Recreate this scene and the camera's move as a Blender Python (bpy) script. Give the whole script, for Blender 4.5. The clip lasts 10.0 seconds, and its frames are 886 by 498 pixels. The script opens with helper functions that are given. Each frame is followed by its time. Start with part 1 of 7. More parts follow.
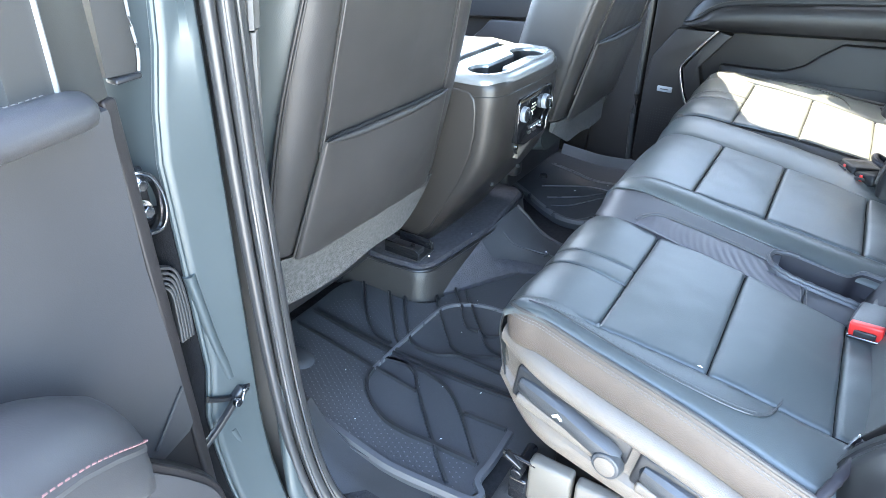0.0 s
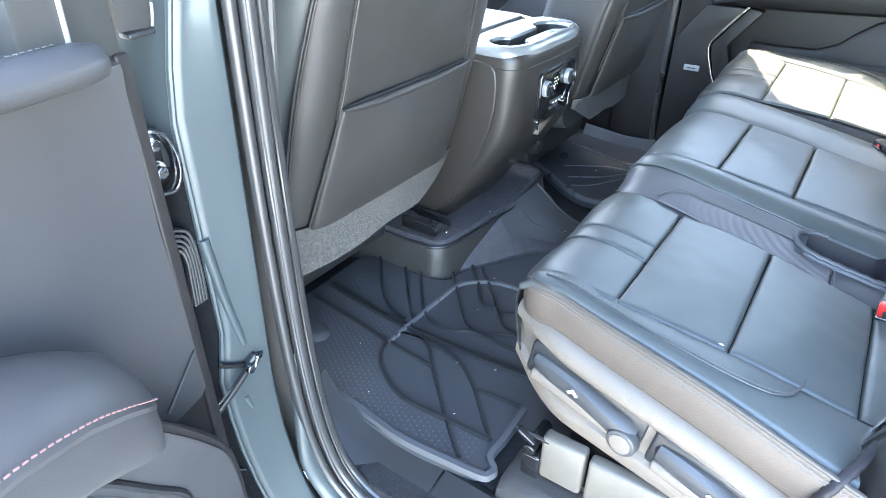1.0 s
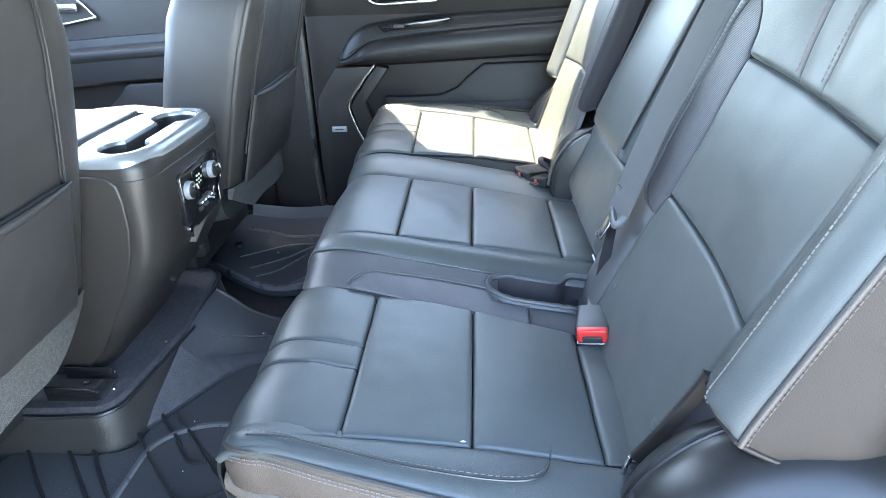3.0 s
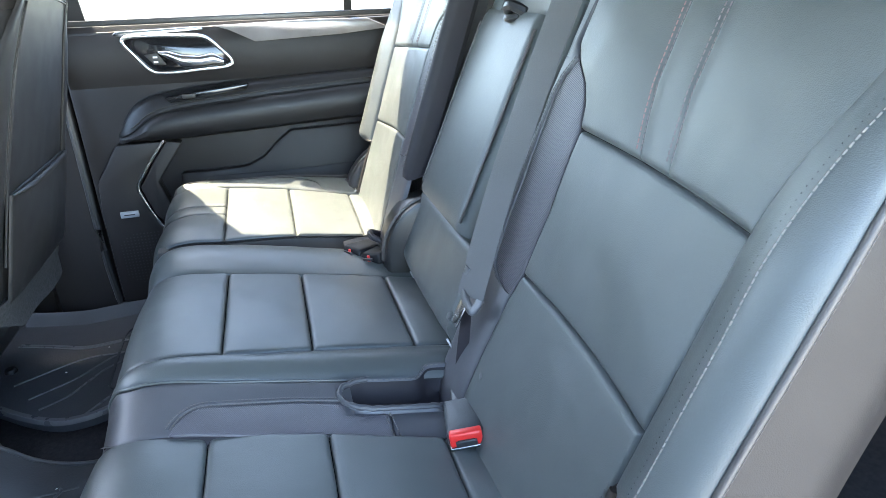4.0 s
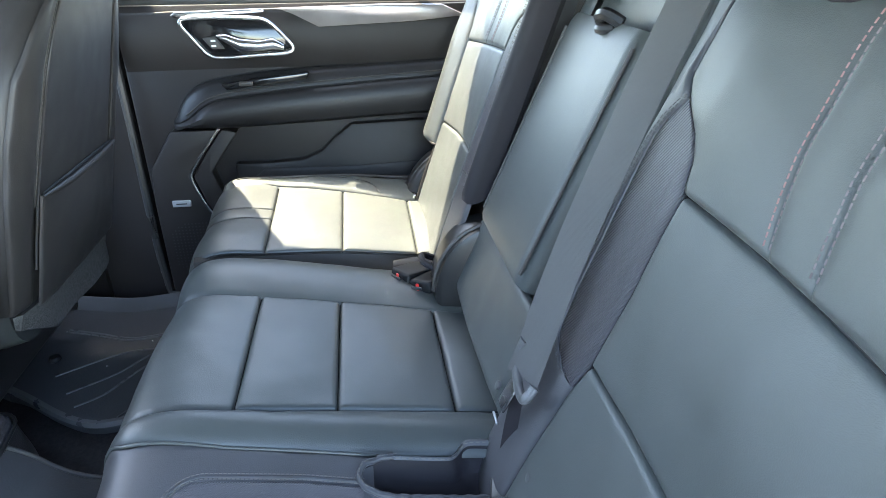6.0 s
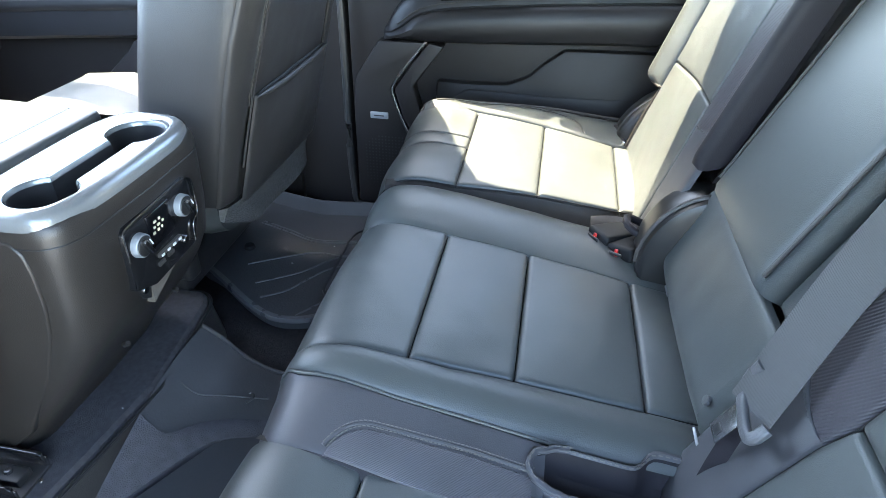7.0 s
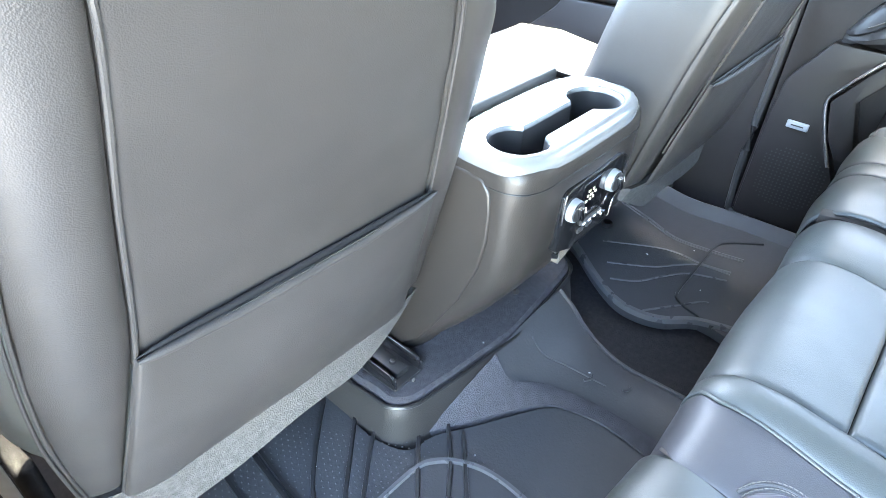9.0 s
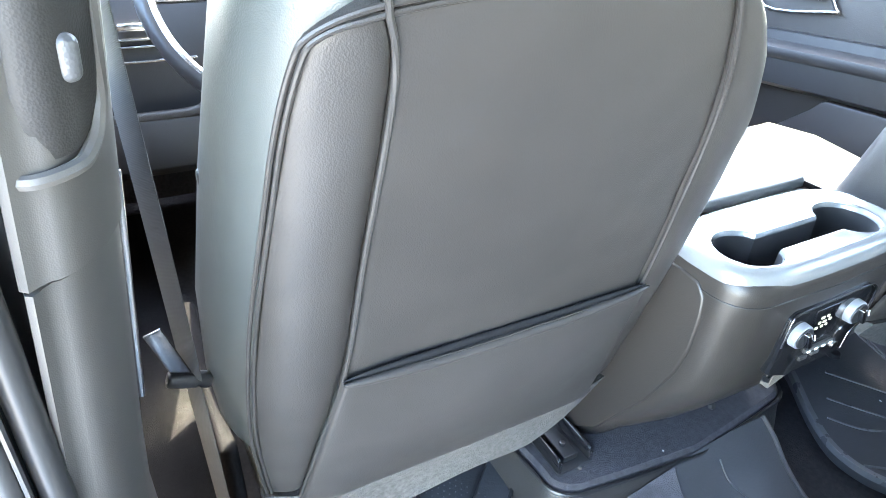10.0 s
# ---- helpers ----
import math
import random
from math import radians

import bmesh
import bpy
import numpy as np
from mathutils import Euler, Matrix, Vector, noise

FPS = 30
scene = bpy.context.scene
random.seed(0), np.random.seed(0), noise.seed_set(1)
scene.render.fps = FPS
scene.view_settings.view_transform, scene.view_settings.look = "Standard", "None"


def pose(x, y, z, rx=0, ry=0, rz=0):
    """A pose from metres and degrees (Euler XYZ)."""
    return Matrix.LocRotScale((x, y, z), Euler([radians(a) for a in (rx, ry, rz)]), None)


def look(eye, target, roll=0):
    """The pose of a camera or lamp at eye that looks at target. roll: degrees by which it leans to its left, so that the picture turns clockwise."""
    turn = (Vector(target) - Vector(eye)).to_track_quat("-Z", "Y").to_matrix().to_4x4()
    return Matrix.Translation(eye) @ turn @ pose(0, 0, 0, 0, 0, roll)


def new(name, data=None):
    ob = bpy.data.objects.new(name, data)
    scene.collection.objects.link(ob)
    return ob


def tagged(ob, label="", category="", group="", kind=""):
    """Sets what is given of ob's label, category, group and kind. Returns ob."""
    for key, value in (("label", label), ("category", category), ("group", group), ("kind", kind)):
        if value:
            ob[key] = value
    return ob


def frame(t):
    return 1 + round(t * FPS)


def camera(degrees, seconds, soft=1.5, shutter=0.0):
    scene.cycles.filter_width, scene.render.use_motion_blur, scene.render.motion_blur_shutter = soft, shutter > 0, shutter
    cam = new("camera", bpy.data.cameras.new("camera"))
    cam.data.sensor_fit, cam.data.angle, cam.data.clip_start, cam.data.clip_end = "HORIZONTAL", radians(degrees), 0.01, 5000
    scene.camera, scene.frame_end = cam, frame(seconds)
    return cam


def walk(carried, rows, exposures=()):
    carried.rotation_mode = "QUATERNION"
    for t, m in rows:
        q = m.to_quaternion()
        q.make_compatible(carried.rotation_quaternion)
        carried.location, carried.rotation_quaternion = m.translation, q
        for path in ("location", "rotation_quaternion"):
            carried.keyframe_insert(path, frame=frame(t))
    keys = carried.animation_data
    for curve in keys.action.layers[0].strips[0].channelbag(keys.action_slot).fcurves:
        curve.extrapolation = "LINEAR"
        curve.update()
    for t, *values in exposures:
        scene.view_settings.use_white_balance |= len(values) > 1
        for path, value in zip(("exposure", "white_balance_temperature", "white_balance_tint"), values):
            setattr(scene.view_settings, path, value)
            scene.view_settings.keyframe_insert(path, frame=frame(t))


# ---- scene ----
cam = camera(71.3, 10.0, 0.5)
PATH = [
    (0, (0.08, 0.078, 0.831), (1.54, 1.0, -0.178), 0.4),
    (0.5, (0.075, 0.08, 0.828), (1.502, 1.034, -0.199), 0.2),
    (1, (0.084, 0.077, 0.81), (1.489, 1.034, -0.244), 0.5),
    (1.5, (0.109, 0.121, 0.813), (1.562, 0.998, -0.244), 0.0),
    (2, (0.144, 0.143, 0.814), (1.724, 0.796, -0.223), -0.5),
    (2.5, (0.191, 0.12, 0.805), (1.906, 0.452, -0.168), -1.4),
    (3, (0.243, 0.105, 0.805), (2.026, 0.215, -0.095), -1.8),
    (3.2, (0.268, 0.109, 0.811), (2.07, 0.106, -0.057), -1.8),
    (4.3, (0.391, 0.128, 0.834), (2.15, -0.405, 0.045), -1.8),
    (4.5, (0.399, 0.129, 0.837), (2.166, -0.332, 0.02), -1.8),
    (5, (0.404, 0.126, 0.87), (2.205, -0.254, 0.087), -1.4),
    (5.2, (0.419, 0.12, 0.876), (2.236, -0.264, 0.133), -1.2),
    (6.3, (0.565, 0.054, 0.865), (2.319, -0.077, -0.087), -0.1),
    (6.5, (0.584, 0.062, 0.872), (2.316, 0.02, -0.126), 0.3),
    (7, (0.632, 0.112, 0.859), (2.283, 0.391, -0.235), 1.1),
    (7.5, (0.632, 0.161, 0.849), (2.205, 0.645, -0.286), 1.6),
    (8, (0.629, 0.185, 0.824), (2.139, 0.829, -0.318), 2.0),
    (8.5, (0.61, 0.252, 0.842), (1.973, 1.102, -0.35), 2.5),
    (9, (0.589, 0.299, 0.858), (1.827, 1.317, -0.338), 2.7),
    (9.5, (0.589, 0.33, 0.87), (1.702, 1.541, -0.268), 2.6),
    (10, (0.573, 0.307, 0.872), (1.405, 1.792, -0.178), 2.7),
]
EXPOSURES = [(0, 5.41, 7000, 8), (1.5, 5.45, 7000, 8), (2.0, 5.52, 7000, 8), (2.5, 5.29, 6950, 8), (3.2, 5.05, 6850, 8), (4.5, 4.75, 6800, 8), (5.2, 4.79, 6850, 8), (6.5, 4.62, 6900, 8), (7.0, 4.87, 6900, 8), (7.5, 5.22, 6900, 8), (8.0, 5.62, 6950, 8), (8.5, 6.1, 7250, 8), (9.0, 6.23, 7250, 8), (9.5, 6.13, 7080, 8), (10, 5.91, 7050, 8)]
walk(cam, [(t, look(eye, target, roll)) for t, eye, target, roll in PATH], EXPOSURES)

# ---- light ----
SUN = Vector((0.53, 0.416, 1.0)).normalized()
world = bpy.data.worlds.new("sky")
scene.world = world
world.use_nodes = True
wn, wl = world.node_tree.nodes, world.node_tree.links
sky = wn.new("ShaderNodeTexSky")
sky.sky_type = "NISHITA"
sky.sun_disc = False
sky.sun_elevation = math.asin(SUN.z)
sky.sun_rotation = math.atan2(SUN.x, SUN.y)
wl.new(sky.outputs[0], wn["Background"].inputs[0])
wn["Background"].inputs[1].default_value = 0.15
sun = new("sun", bpy.data.lights.new("sun", "SUN"))
sun.data.energy, sun.data.angle, sun.data.color = 1.4, radians(0.5), (1.0, 0.91, 0.72)
sun.matrix_world = look(SUN * 30, (0, 0, 0))


# ---- materials ----
def mat(name, color, rough=0.5, metal=0.0, bump=(), vary=0.25, vscale=9.0, spec=0.5, coat=0.0, rvar=0.03, glow=None):
    """bump: pairs of (texture scale, strength, kind)."""
    m = bpy.data.materials.new(name)
    m.use_nodes = True
    n, l = m.node_tree.nodes, m.node_tree.links
    b = n["Principled BSDF"]
    co = n.new("ShaderNodeTexCoord")
    nz = n.new("ShaderNodeTexNoise")
    nz.inputs["Scale"].default_value, nz.inputs["Detail"].default_value = vscale, 6.0
    l.new(co.outputs["Object"], nz.inputs["Vector"])
    ramp = n.new("ShaderNodeMix")
    ramp.data_type = "RGBA"
    ramp.inputs[6].default_value = (*[c * (1 - vary) for c in color], 1)
    ramp.inputs[7].default_value = (*[min(1, c * (1 + vary)) for c in color], 1)
    l.new(nz.outputs[0], ramp.inputs[0])
    l.new(ramp.outputs[2], b.inputs["Base Color"])
    mr = n.new("ShaderNodeMapRange")
    mr.inputs["To Min"].default_value, mr.inputs["To Max"].default_value = max(0.02, rough - rvar), rough + rvar
    nz2 = n.new("ShaderNodeTexNoise")
    nz2.inputs["Scale"].default_value, nz2.inputs["Detail"].default_value = vscale * 4.3, 4.0
    l.new(co.outputs["Object"], nz2.inputs["Vector"])
    l.new(nz2.outputs[0], mr.inputs["Value"])
    l.new(mr.outputs[0], b.inputs["Roughness"])
    b.inputs["Metallic"].default_value = metal
    b.inputs["Specular IOR Level"].default_value = spec
    b.inputs["Coat Weight"].default_value = coat
    b.inputs["Coat Roughness"].default_value = 0.15
    last = None
    for scale, strength, kind in bump:
        if kind == "grain":
            t = n.new("ShaderNodeTexVoronoi")
            t.inputs["Scale"].default_value = scale
            out = t.outputs["Distance"]
        elif kind == "wave":
            t = n.new("ShaderNodeTexWave")
            t.inputs["Scale"].default_value = scale
            t.bands_direction = "DIAGONAL"
            out = t.outputs["Color"]
        else:
            t = n.new("ShaderNodeTexNoise")
            t.inputs["Scale"].default_value, t.inputs["Detail"].default_value = scale, 5.0
            out = t.outputs[0]
        l.new(co.outputs["Object"], t.inputs["Vector"])
        bp = n.new("ShaderNodeBump")
        bp.inputs["Strength"].default_value = strength
        bp.inputs["Distance"].default_value = 0.002
        l.new(out, bp.inputs["Height"])
        if last:
            l.new(last.outputs[0], bp.inputs["Normal"])
        last = bp
    if last:
        l.new(last.outputs[0], b.inputs["Normal"])
    if glow:
        b.inputs["Emission Color"].default_value = (*glow[0], 1)
        b.inputs["Emission Strength"].default_value = glow[1]
    return m


def glass(name, tint=(0.9, 0.95, 0.93)):
    m = bpy.data.materials.new(name)
    m.use_nodes = True
    b = m.node_tree.nodes["Principled BSDF"]
    b.inputs["Base Color"].default_value = (*tint, 1)
    b.inputs["Roughness"].default_value = 0.01
    b.inputs["Transmission Weight"].default_value = 1.0
    b.inputs["IOR"].default_value = 1.05
    return m


LEATHER = mat("black_leather", (0.0620, 0.0680, 0.0665), 0.43, bump=((900, 0.10, "grain"), (70, 0.09, "noise"), (14, 0.16, "noise")), vscale=7, vary=0.16, spec=0.48)
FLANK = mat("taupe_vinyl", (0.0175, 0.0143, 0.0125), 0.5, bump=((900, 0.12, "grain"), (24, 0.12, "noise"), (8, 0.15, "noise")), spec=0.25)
SIDE_BAND = mat("warm_vinyl", (0.076, 0.060, 0.049), 0.45, bump=((500, 0.24, "grain"), (24, 0.14, "noise"), (9, 0.15, "noise")), spec=0.35)
LEATHER_SIDE = mat("black_vinyl", (0.052, 0.046, 0.042), 0.45, bump=((900, 0.08, "grain"), (24, 0.08, "noise")), spec=0.35)
STRIP = mat("plum_black_leather", (0.056, 0.0555, 0.061), 0.47, bump=((900, 0.07, "grain"), (60, 0.10, "noise")), spec=0.5)
INSERT = mat("woven_back_insert", (0.042, 0.039, 0.046), 0.45, bump=((170, 0.35, "wave"), (600, 0.10, "grain")), spec=0.4)
CARBON = mat("woven_vinyl", (0.070, 0.066, 0.074), 0.42, bump=((190, 0.30, "wave"),), spec=0.45)
SEATBACK = mat("seatback_vinyl", (0.0350, 0.0320, 0.0305), 0.43, bump=((1000, 0.12, "grain"), (600, 0.05, "grain"), (40, 0.08, "noise"), (9, 0.10, "noise")), spec=0.40)
GREY_PLASTIC = mat("grained_plastic", (0.036, 0.033, 0.031), 0.42, bump=((560, 0.22, "grain"),), spec=0.45)
SHELL_PLASTIC = mat("seat_shell_plastic", (0.130, 0.109, 0.090), 0.38, bump=((560, 0.24, "grain"),), spec=0.45)
LEVER = mat("lever_plastic", (0.038, 0.039, 0.041), 0.40, bump=((700, 0.12, "grain"),))
DARK_PLASTIC = mat("dark_plastic", (0.020, 0.020, 0.021), 0.36, bump=((700, 0.08, "grain"),))
DOOR_PLASTIC = mat("door_plastic", (0.0180, 0.0152, 0.0148), 0.46, bump=((800, 0.12, "grain"),), spec=0.3)
CONSOLE = mat("console_plastic", (0.0265, 0.0230, 0.0205), 0.34, bump=((800, 0.13, "grain"),), spec=0.42)
TRAY = mat("tray_plastic", (0.23, 0.24, 0.245), 0.25, bump=((300, 0.08, "grain"),), spec=0.7, metal=0.4)
RUBBER = mat("mat_rubber", (0.051, 0.0515, 0.055), 0.48, bump=((240, 0.25, "noise"),), vary=0.4, vscale=5, spec=0.4)
SEAL = mat("seal_rubber", (0.030, 0.029, 0.029), 0.33, spec=0.6)
CARPET = mat("carpet", (0.062, 0.060, 0.066), 0.95, bump=((700, 1.0, "noise"), (130, 0.6, "noise")), vary=0.5, vscale=120, spec=0.1)
FLOOR_CARPET = mat("floor_carpet", (0.030, 0.029, 0.031), 0.95, bump=((700, 1.0, "noise"), (130, 0.6, "noise")), vary=0.5, vscale=120, spec=0.1)
FLAP = mat("felt_flap", (0.086, 0.083, 0.079), 0.9, bump=((600, 0.9, "noise"),), vary=0.75, vscale=190, spec=0.2)
CHROME = mat("satin_chrome", (0.72, 0.72, 0.73), 0.18, metal=1.0, vary=0.05)
STEEL = mat("zinc_steel", (0.28, 0.285, 0.30), 0.25, metal=1.0, vary=0.1)
RECLINER = mat("recliner_plastic", (0.012, 0.0117, 0.0117), 0.36, spec=0.42, rvar=0.0)
# Black for small parts and for shade put into creases, mouths and folds.
GAP = mat("black_parts_and_shade", (0.007, 0.007, 0.008), 0.6, spec=0.3)
# Near-black that stands for deep shade at door gap, sill and seat side.
SHADE_BLACK = mat("shade_black", (0.009, 0.009, 0.010), 0.95, bump=((600, 0.5, "noise"),), vary=0.4, vscale=150, spec=0.05)
ADJUSTER = mat("adjuster_plastic", (0.031, 0.029, 0.028), 0.55, bump=((800, 0.12, "grain"),), spec=0.25)
TAUPE_THREAD = mat("taupe_thread", (0.105, 0.096, 0.088), 0.7, vary=0.15)
PILLAR = mat("pillar_plastic", (0.080, 0.073, 0.068), 0.5, bump=((1200, 0.06, "grain"),), spec=0.4)
FRAME_TRIM = mat("window_frame_plastic", (0.031, 0.029, 0.027), 0.5, bump=((1200, 0.05, "grain"),))
# Pale colour for beads that stand in for edge highlights.
EDGE_SHINE = mat("edge_highlight", (0.18, 0.172, 0.165), 0.36, bump=((1200, 0.05, "grain"),))
CREAM = mat("pale_base_cover", (0.105, 0.093, 0.078), 0.45, bump=((600, 0.15, "grain"),))
DOOR_PAD = mat("door_pad_vinyl", (0.0150, 0.0142, 0.0152), 0.42, bump=((900, 0.08, "grain"),), spec=0.35)
DOOR_VINYL = mat("door_vinyl", (0.043, 0.041, 0.042), 0.47, bump=((900, 0.08, "grain"), (30, 0.06, "noise")), spec=0.45)
BAND = mat("dark_stitched_vinyl", (0.017, 0.015, 0.018), 0.6, bump=((900, 0.08, "grain"),), spec=0.25)
# Mat rubber made paler for the highlights along rims and ribs.
RIM_SHINE = mat("mat_rim_highlight", (0.105, 0.105, 0.112), 0.28, spec=0.55)
# Lighter copy of the mat rubber, for light caught by dots and lip.
GRIP = mat("lit_mat_rubber", (0.072, 0.072, 0.077), 0.42, spec=0.5)
# Mat rubber darkened to carry the shading of the raised ribs.
RIB = mat("rib_shade_rubber", (0.022, 0.022, 0.024), 0.36, spec=0.55)
BLACK_GLOSS = mat("gloss_black", (0.010, 0.010, 0.011), 0.08, vary=0.1, rvar=0.02)
PAINT = mat("body_paint", (0.050, 0.062, 0.065), 0.42, metal=0.3, vary=0.12, vscale=5, coat=0.15, rvar=0.08, bump=((120, 0.04, "noise"),))
THREAD = mat("grey_thread", (0.062, 0.062, 0.062), 0.7, vary=0.1)
BROWN_THREAD = mat("brown_thread", (0.085, 0.068, 0.060), 0.7, vary=0.15)
RED_THREAD = mat("red_thread", (0.21, 0.105, 0.10), 0.7, vary=0.15)
PINK_THREAD = mat("pinkish_grey_thread", (0.135, 0.105, 0.105), 0.7, vary=0.15)
RED = mat("red_plastic", (0.62, 0.025, 0.02), 0.35, vary=0.1)
WEBBING = mat("belt_webbing", (0.062, 0.061, 0.061), 0.6, bump=((420, 0.2, "wave"),), spec=0.4)
TONGUE = mat("tongue_plastic", (0.080, 0.080, 0.083), 0.4, bump=((600, 0.15, "grain"),))
BUCKLE = mat("buckle_plastic", (0.028, 0.031, 0.033), 0.4, bump=((600, 0.15, "grain"),))
KNOB = mat("pale_satin_knob", (0.32, 0.33, 0.345), 0.35, metal=0.3, vary=0.05)
WHITE = mat("white_print", (0.75, 0.75, 0.74), 0.5, vary=0.05)
AMBER = mat("amber_print", (0.6, 0.53, 0.36), 0.5, vary=0.05)
HEADLINER = mat("headliner_cloth", (0.075, 0.073, 0.070), 0.9, bump=((500, 0.4, "noise"),), vary=0.1)
WOOD_TRIM = mat("silver_brown_trim", (0.30, 0.27, 0.26), 0.24, metal=0.5, vary=0.3, vscale=16)
CONCRETE = mat("concrete", (0.56, 0.53, 0.48), 0.9, bump=((30, 0.4, "noise"),), vary=0.2, vscale=1.5)
GRASS = mat("grass", (0.16, 0.19, 0.07), 0.9, bump=((40, 1.0, "noise"),), vary=0.5, vscale=6)
FENCE = mat("galvanised_steel", (0.35, 0.35, 0.36), 0.5, metal=0.6)
GLASS = glass("window_glass", (0.72, 0.76, 0.74))
DARK_GLASS = glass("privacy_glass", (0.24, 0.26, 0.25))
LENS = mat("display", (0.006, 0.006, 0.007), 0.1, rvar=0.02)

# ---- helpers of this scene ----
C = 1.257          # the car's middle line
CUR = [Matrix.Identity(4)]
BASE = {}


def thing(name, label, category, at=(0, 0, 0), group="", kind=""):
    ob = new(name)
    ob.empty_display_size = 0.05
    p = CUR[0] @ Vector(at)
    ob.location = p
    BASE[ob.name] = p
    return tagged(ob, label, category, group, kind)


def mesh_of(bm, base, material, name, smooth=True):
    m = CUR[0]
    bmesh.ops.transform(bm, matrix=Matrix.Translation(-base) @ m, verts=bm.verts)
    if m.determinant() < 0:
        bmesh.ops.reverse_faces(bm, faces=bm.faces)
    me = bpy.data.meshes.new(name)
    for f in bm.faces:
        f.smooth = smooth
    bm.to_mesh(me)
    bm.free()
    me.materials.append(material)
    if smooth:
        me.set_sharp_from_angle(angle=radians(38))
    return me


def part(name, bm, material, parent, label="", smooth=True):
    base = BASE[parent.name]
    ob = new(name, mesh_of(bm, base, material, name, smooth))
    ob.parent = parent
    BASE[ob.name] = base
    return tagged(ob, label)


def solid(name, bm, material, label, category, kind="", group="", smooth=True):
    base = Vector((0, 0, 0))
    ob = new(name, mesh_of(bm, base, material, name, smooth))
    BASE[ob.name] = base
    return tagged(ob, label, category, group, kind)


def join(*bms):
    out = bms[0]
    for b in bms[1:]:
        me = bpy.data.meshes.new("tmp")
        b.to_mesh(me)
        b.free()
        out.from_mesh(me)
        bpy.data.meshes.remove(me)
    return out


def box(x0, x1, y0, y1, z0, z1, r=0.0, seg=3):
    bm = bmesh.new()
    bmesh.ops.create_cube(bm, size=1.0)
    bmesh.ops.transform(bm, verts=bm.verts, matrix=Matrix.Translation(((x0 + x1) / 2, (y0 + y1) / 2, (z0 + z1) / 2)) @ Matrix.Diagonal((x1 - x0, y1 - y0, z1 - z0, 1)))
    if r:
        bmesh.ops.bevel(bm, geom=bm.edges[:], offset=r, segments=seg, profile=0.5, affect="EDGES")
    return bm


def obox(m, sx, sy, sz, r=0.0, seg=3):
    """A box of the given size, centred in the pose m."""
    bm = box(-sx / 2, sx / 2, -sy / 2, sy / 2, -sz / 2, sz / 2, r, seg)
    bmesh.ops.transform(bm, verts=bm.verts, matrix=m)
    return bm


def cyl(m, r0, r1, h, seg=24, bev=0.0):
    """A cone or cylinder along z of m, standing on its origin."""
    bm = bmesh.new()
    bmesh.ops.create_cone(bm, cap_ends=True, segments=seg, radius1=r0, radius2=r1, depth=h)
    bmesh.ops.translate(bm, verts=bm.verts, vec=(0, 0, h / 2))
    if bev:
        es = [e for e in bm.edges if abs(e.verts[0].co.z - e.verts[1].co.z) < 1e-6]
        bmesh.ops.bevel(bm, geom=es, offset=bev, segments=3, profile=0.5, affect="EDGES")
    bmesh.ops.transform(bm, verts=bm.verts, matrix=m)
    return bm


def prism(pts, axis, a, b, r=0.0, seg=2):
    """A polygon extruded along an axis from a to b. pts: the other two coordinates in order."""
    bm = bmesh.new()

    def at(p, d):
        return {"x": (d, p[0], p[1]), "y": (p[0], d, p[1]), "z": (p[0], p[1], d)}[axis]
    lo = [bm.verts.new(at(p, a)) for p in pts]
    hi = [bm.verts.new(at(p, b)) for p in pts]
    n = len(pts)
    bm.faces.new(lo)
    bm.faces.new(hi[::-1])
    for i in range(n):
        bm.faces.new((lo[i], hi[i], hi[(i + 1) % n], lo[(i + 1) % n]))
    bmesh.ops.recalc_face_normals(bm, faces=bm.faces[:])
    if r:
        bmesh.ops.bevel(bm, geom=bm.edges[:], offset=r, segments=seg, profile=0.5, affect="EDGES")
    return bm


def smooth_path(pts, n=8, closed=False):
    """A Catmull-Rom curve through the points."""
    p = [Vector(q) for q in pts]
    out = []
    m = len(p)
    for i in range(m if closed else m - 1):
        if closed:
            a, b, c, d = p[i - 1], p[i], p[(i + 1) % m], p[(i + 2) % m]
        else:
            a, b, c, d = p[max(i - 1, 0)], p[i], p[i + 1], p[min(i + 2, m - 1)]
        for k in range(n):
            t = k / n
            out.append(0.5 * ((2 * b) + (c - a) * t + (2 * a - 5 * b + 4 * c - d) * t * t + (3 * b - a - 3 * c + d) * t ** 3))
    if not closed:
        out.append(p[-1])
    return out


def sweep(pts, section, closed=False, up=Vector((0, 0, 1)), caps=True):
    """Sweeps a closed 2D section (side, up) along the points."""
    bm = bmesh.new()
    rings = []
    n = len(pts)
    for i, p in enumerate(pts):
        a = pts[(i - 1) % n] if closed or i else pts[0]
        b = pts[(i + 1) % n] if closed or i < n - 1 else pts[-1]
        t = (Vector(b) - Vector(a)).normalized()
        side = t.cross(up)
        if side.length < 1e-4:
            side = t.cross(Vector((0.3, 0.9, 0.1)))
        side.normalize()
        u = side.cross(t)
        rings.append([bm.verts.new(Vector(p) + side * s[0] + u * s[1]) for s in section])
    k = len(section)
    for i in range(n if closed else n - 1):
        r0, r1 = rings[i], rings[(i + 1) % n]
        for j in range(k):
            bm.faces.new((r0[j], r0[(j + 1) % k], r1[(j + 1) % k], r1[j]))
    if caps and not closed:
        bm.faces.new(rings[0][::-1])
        bm.faces.new(rings[-1])
    bmesh.ops.recalc_face_normals(bm, faces=bm.faces[:])
    return bm


def ring(r, n=8, sx=1.0, sy=1.0):
    return [(r * sx * math.cos(2 * math.pi * i / n), r * sy * math.sin(2 * math.pi * i / n)) for i in range(n)]


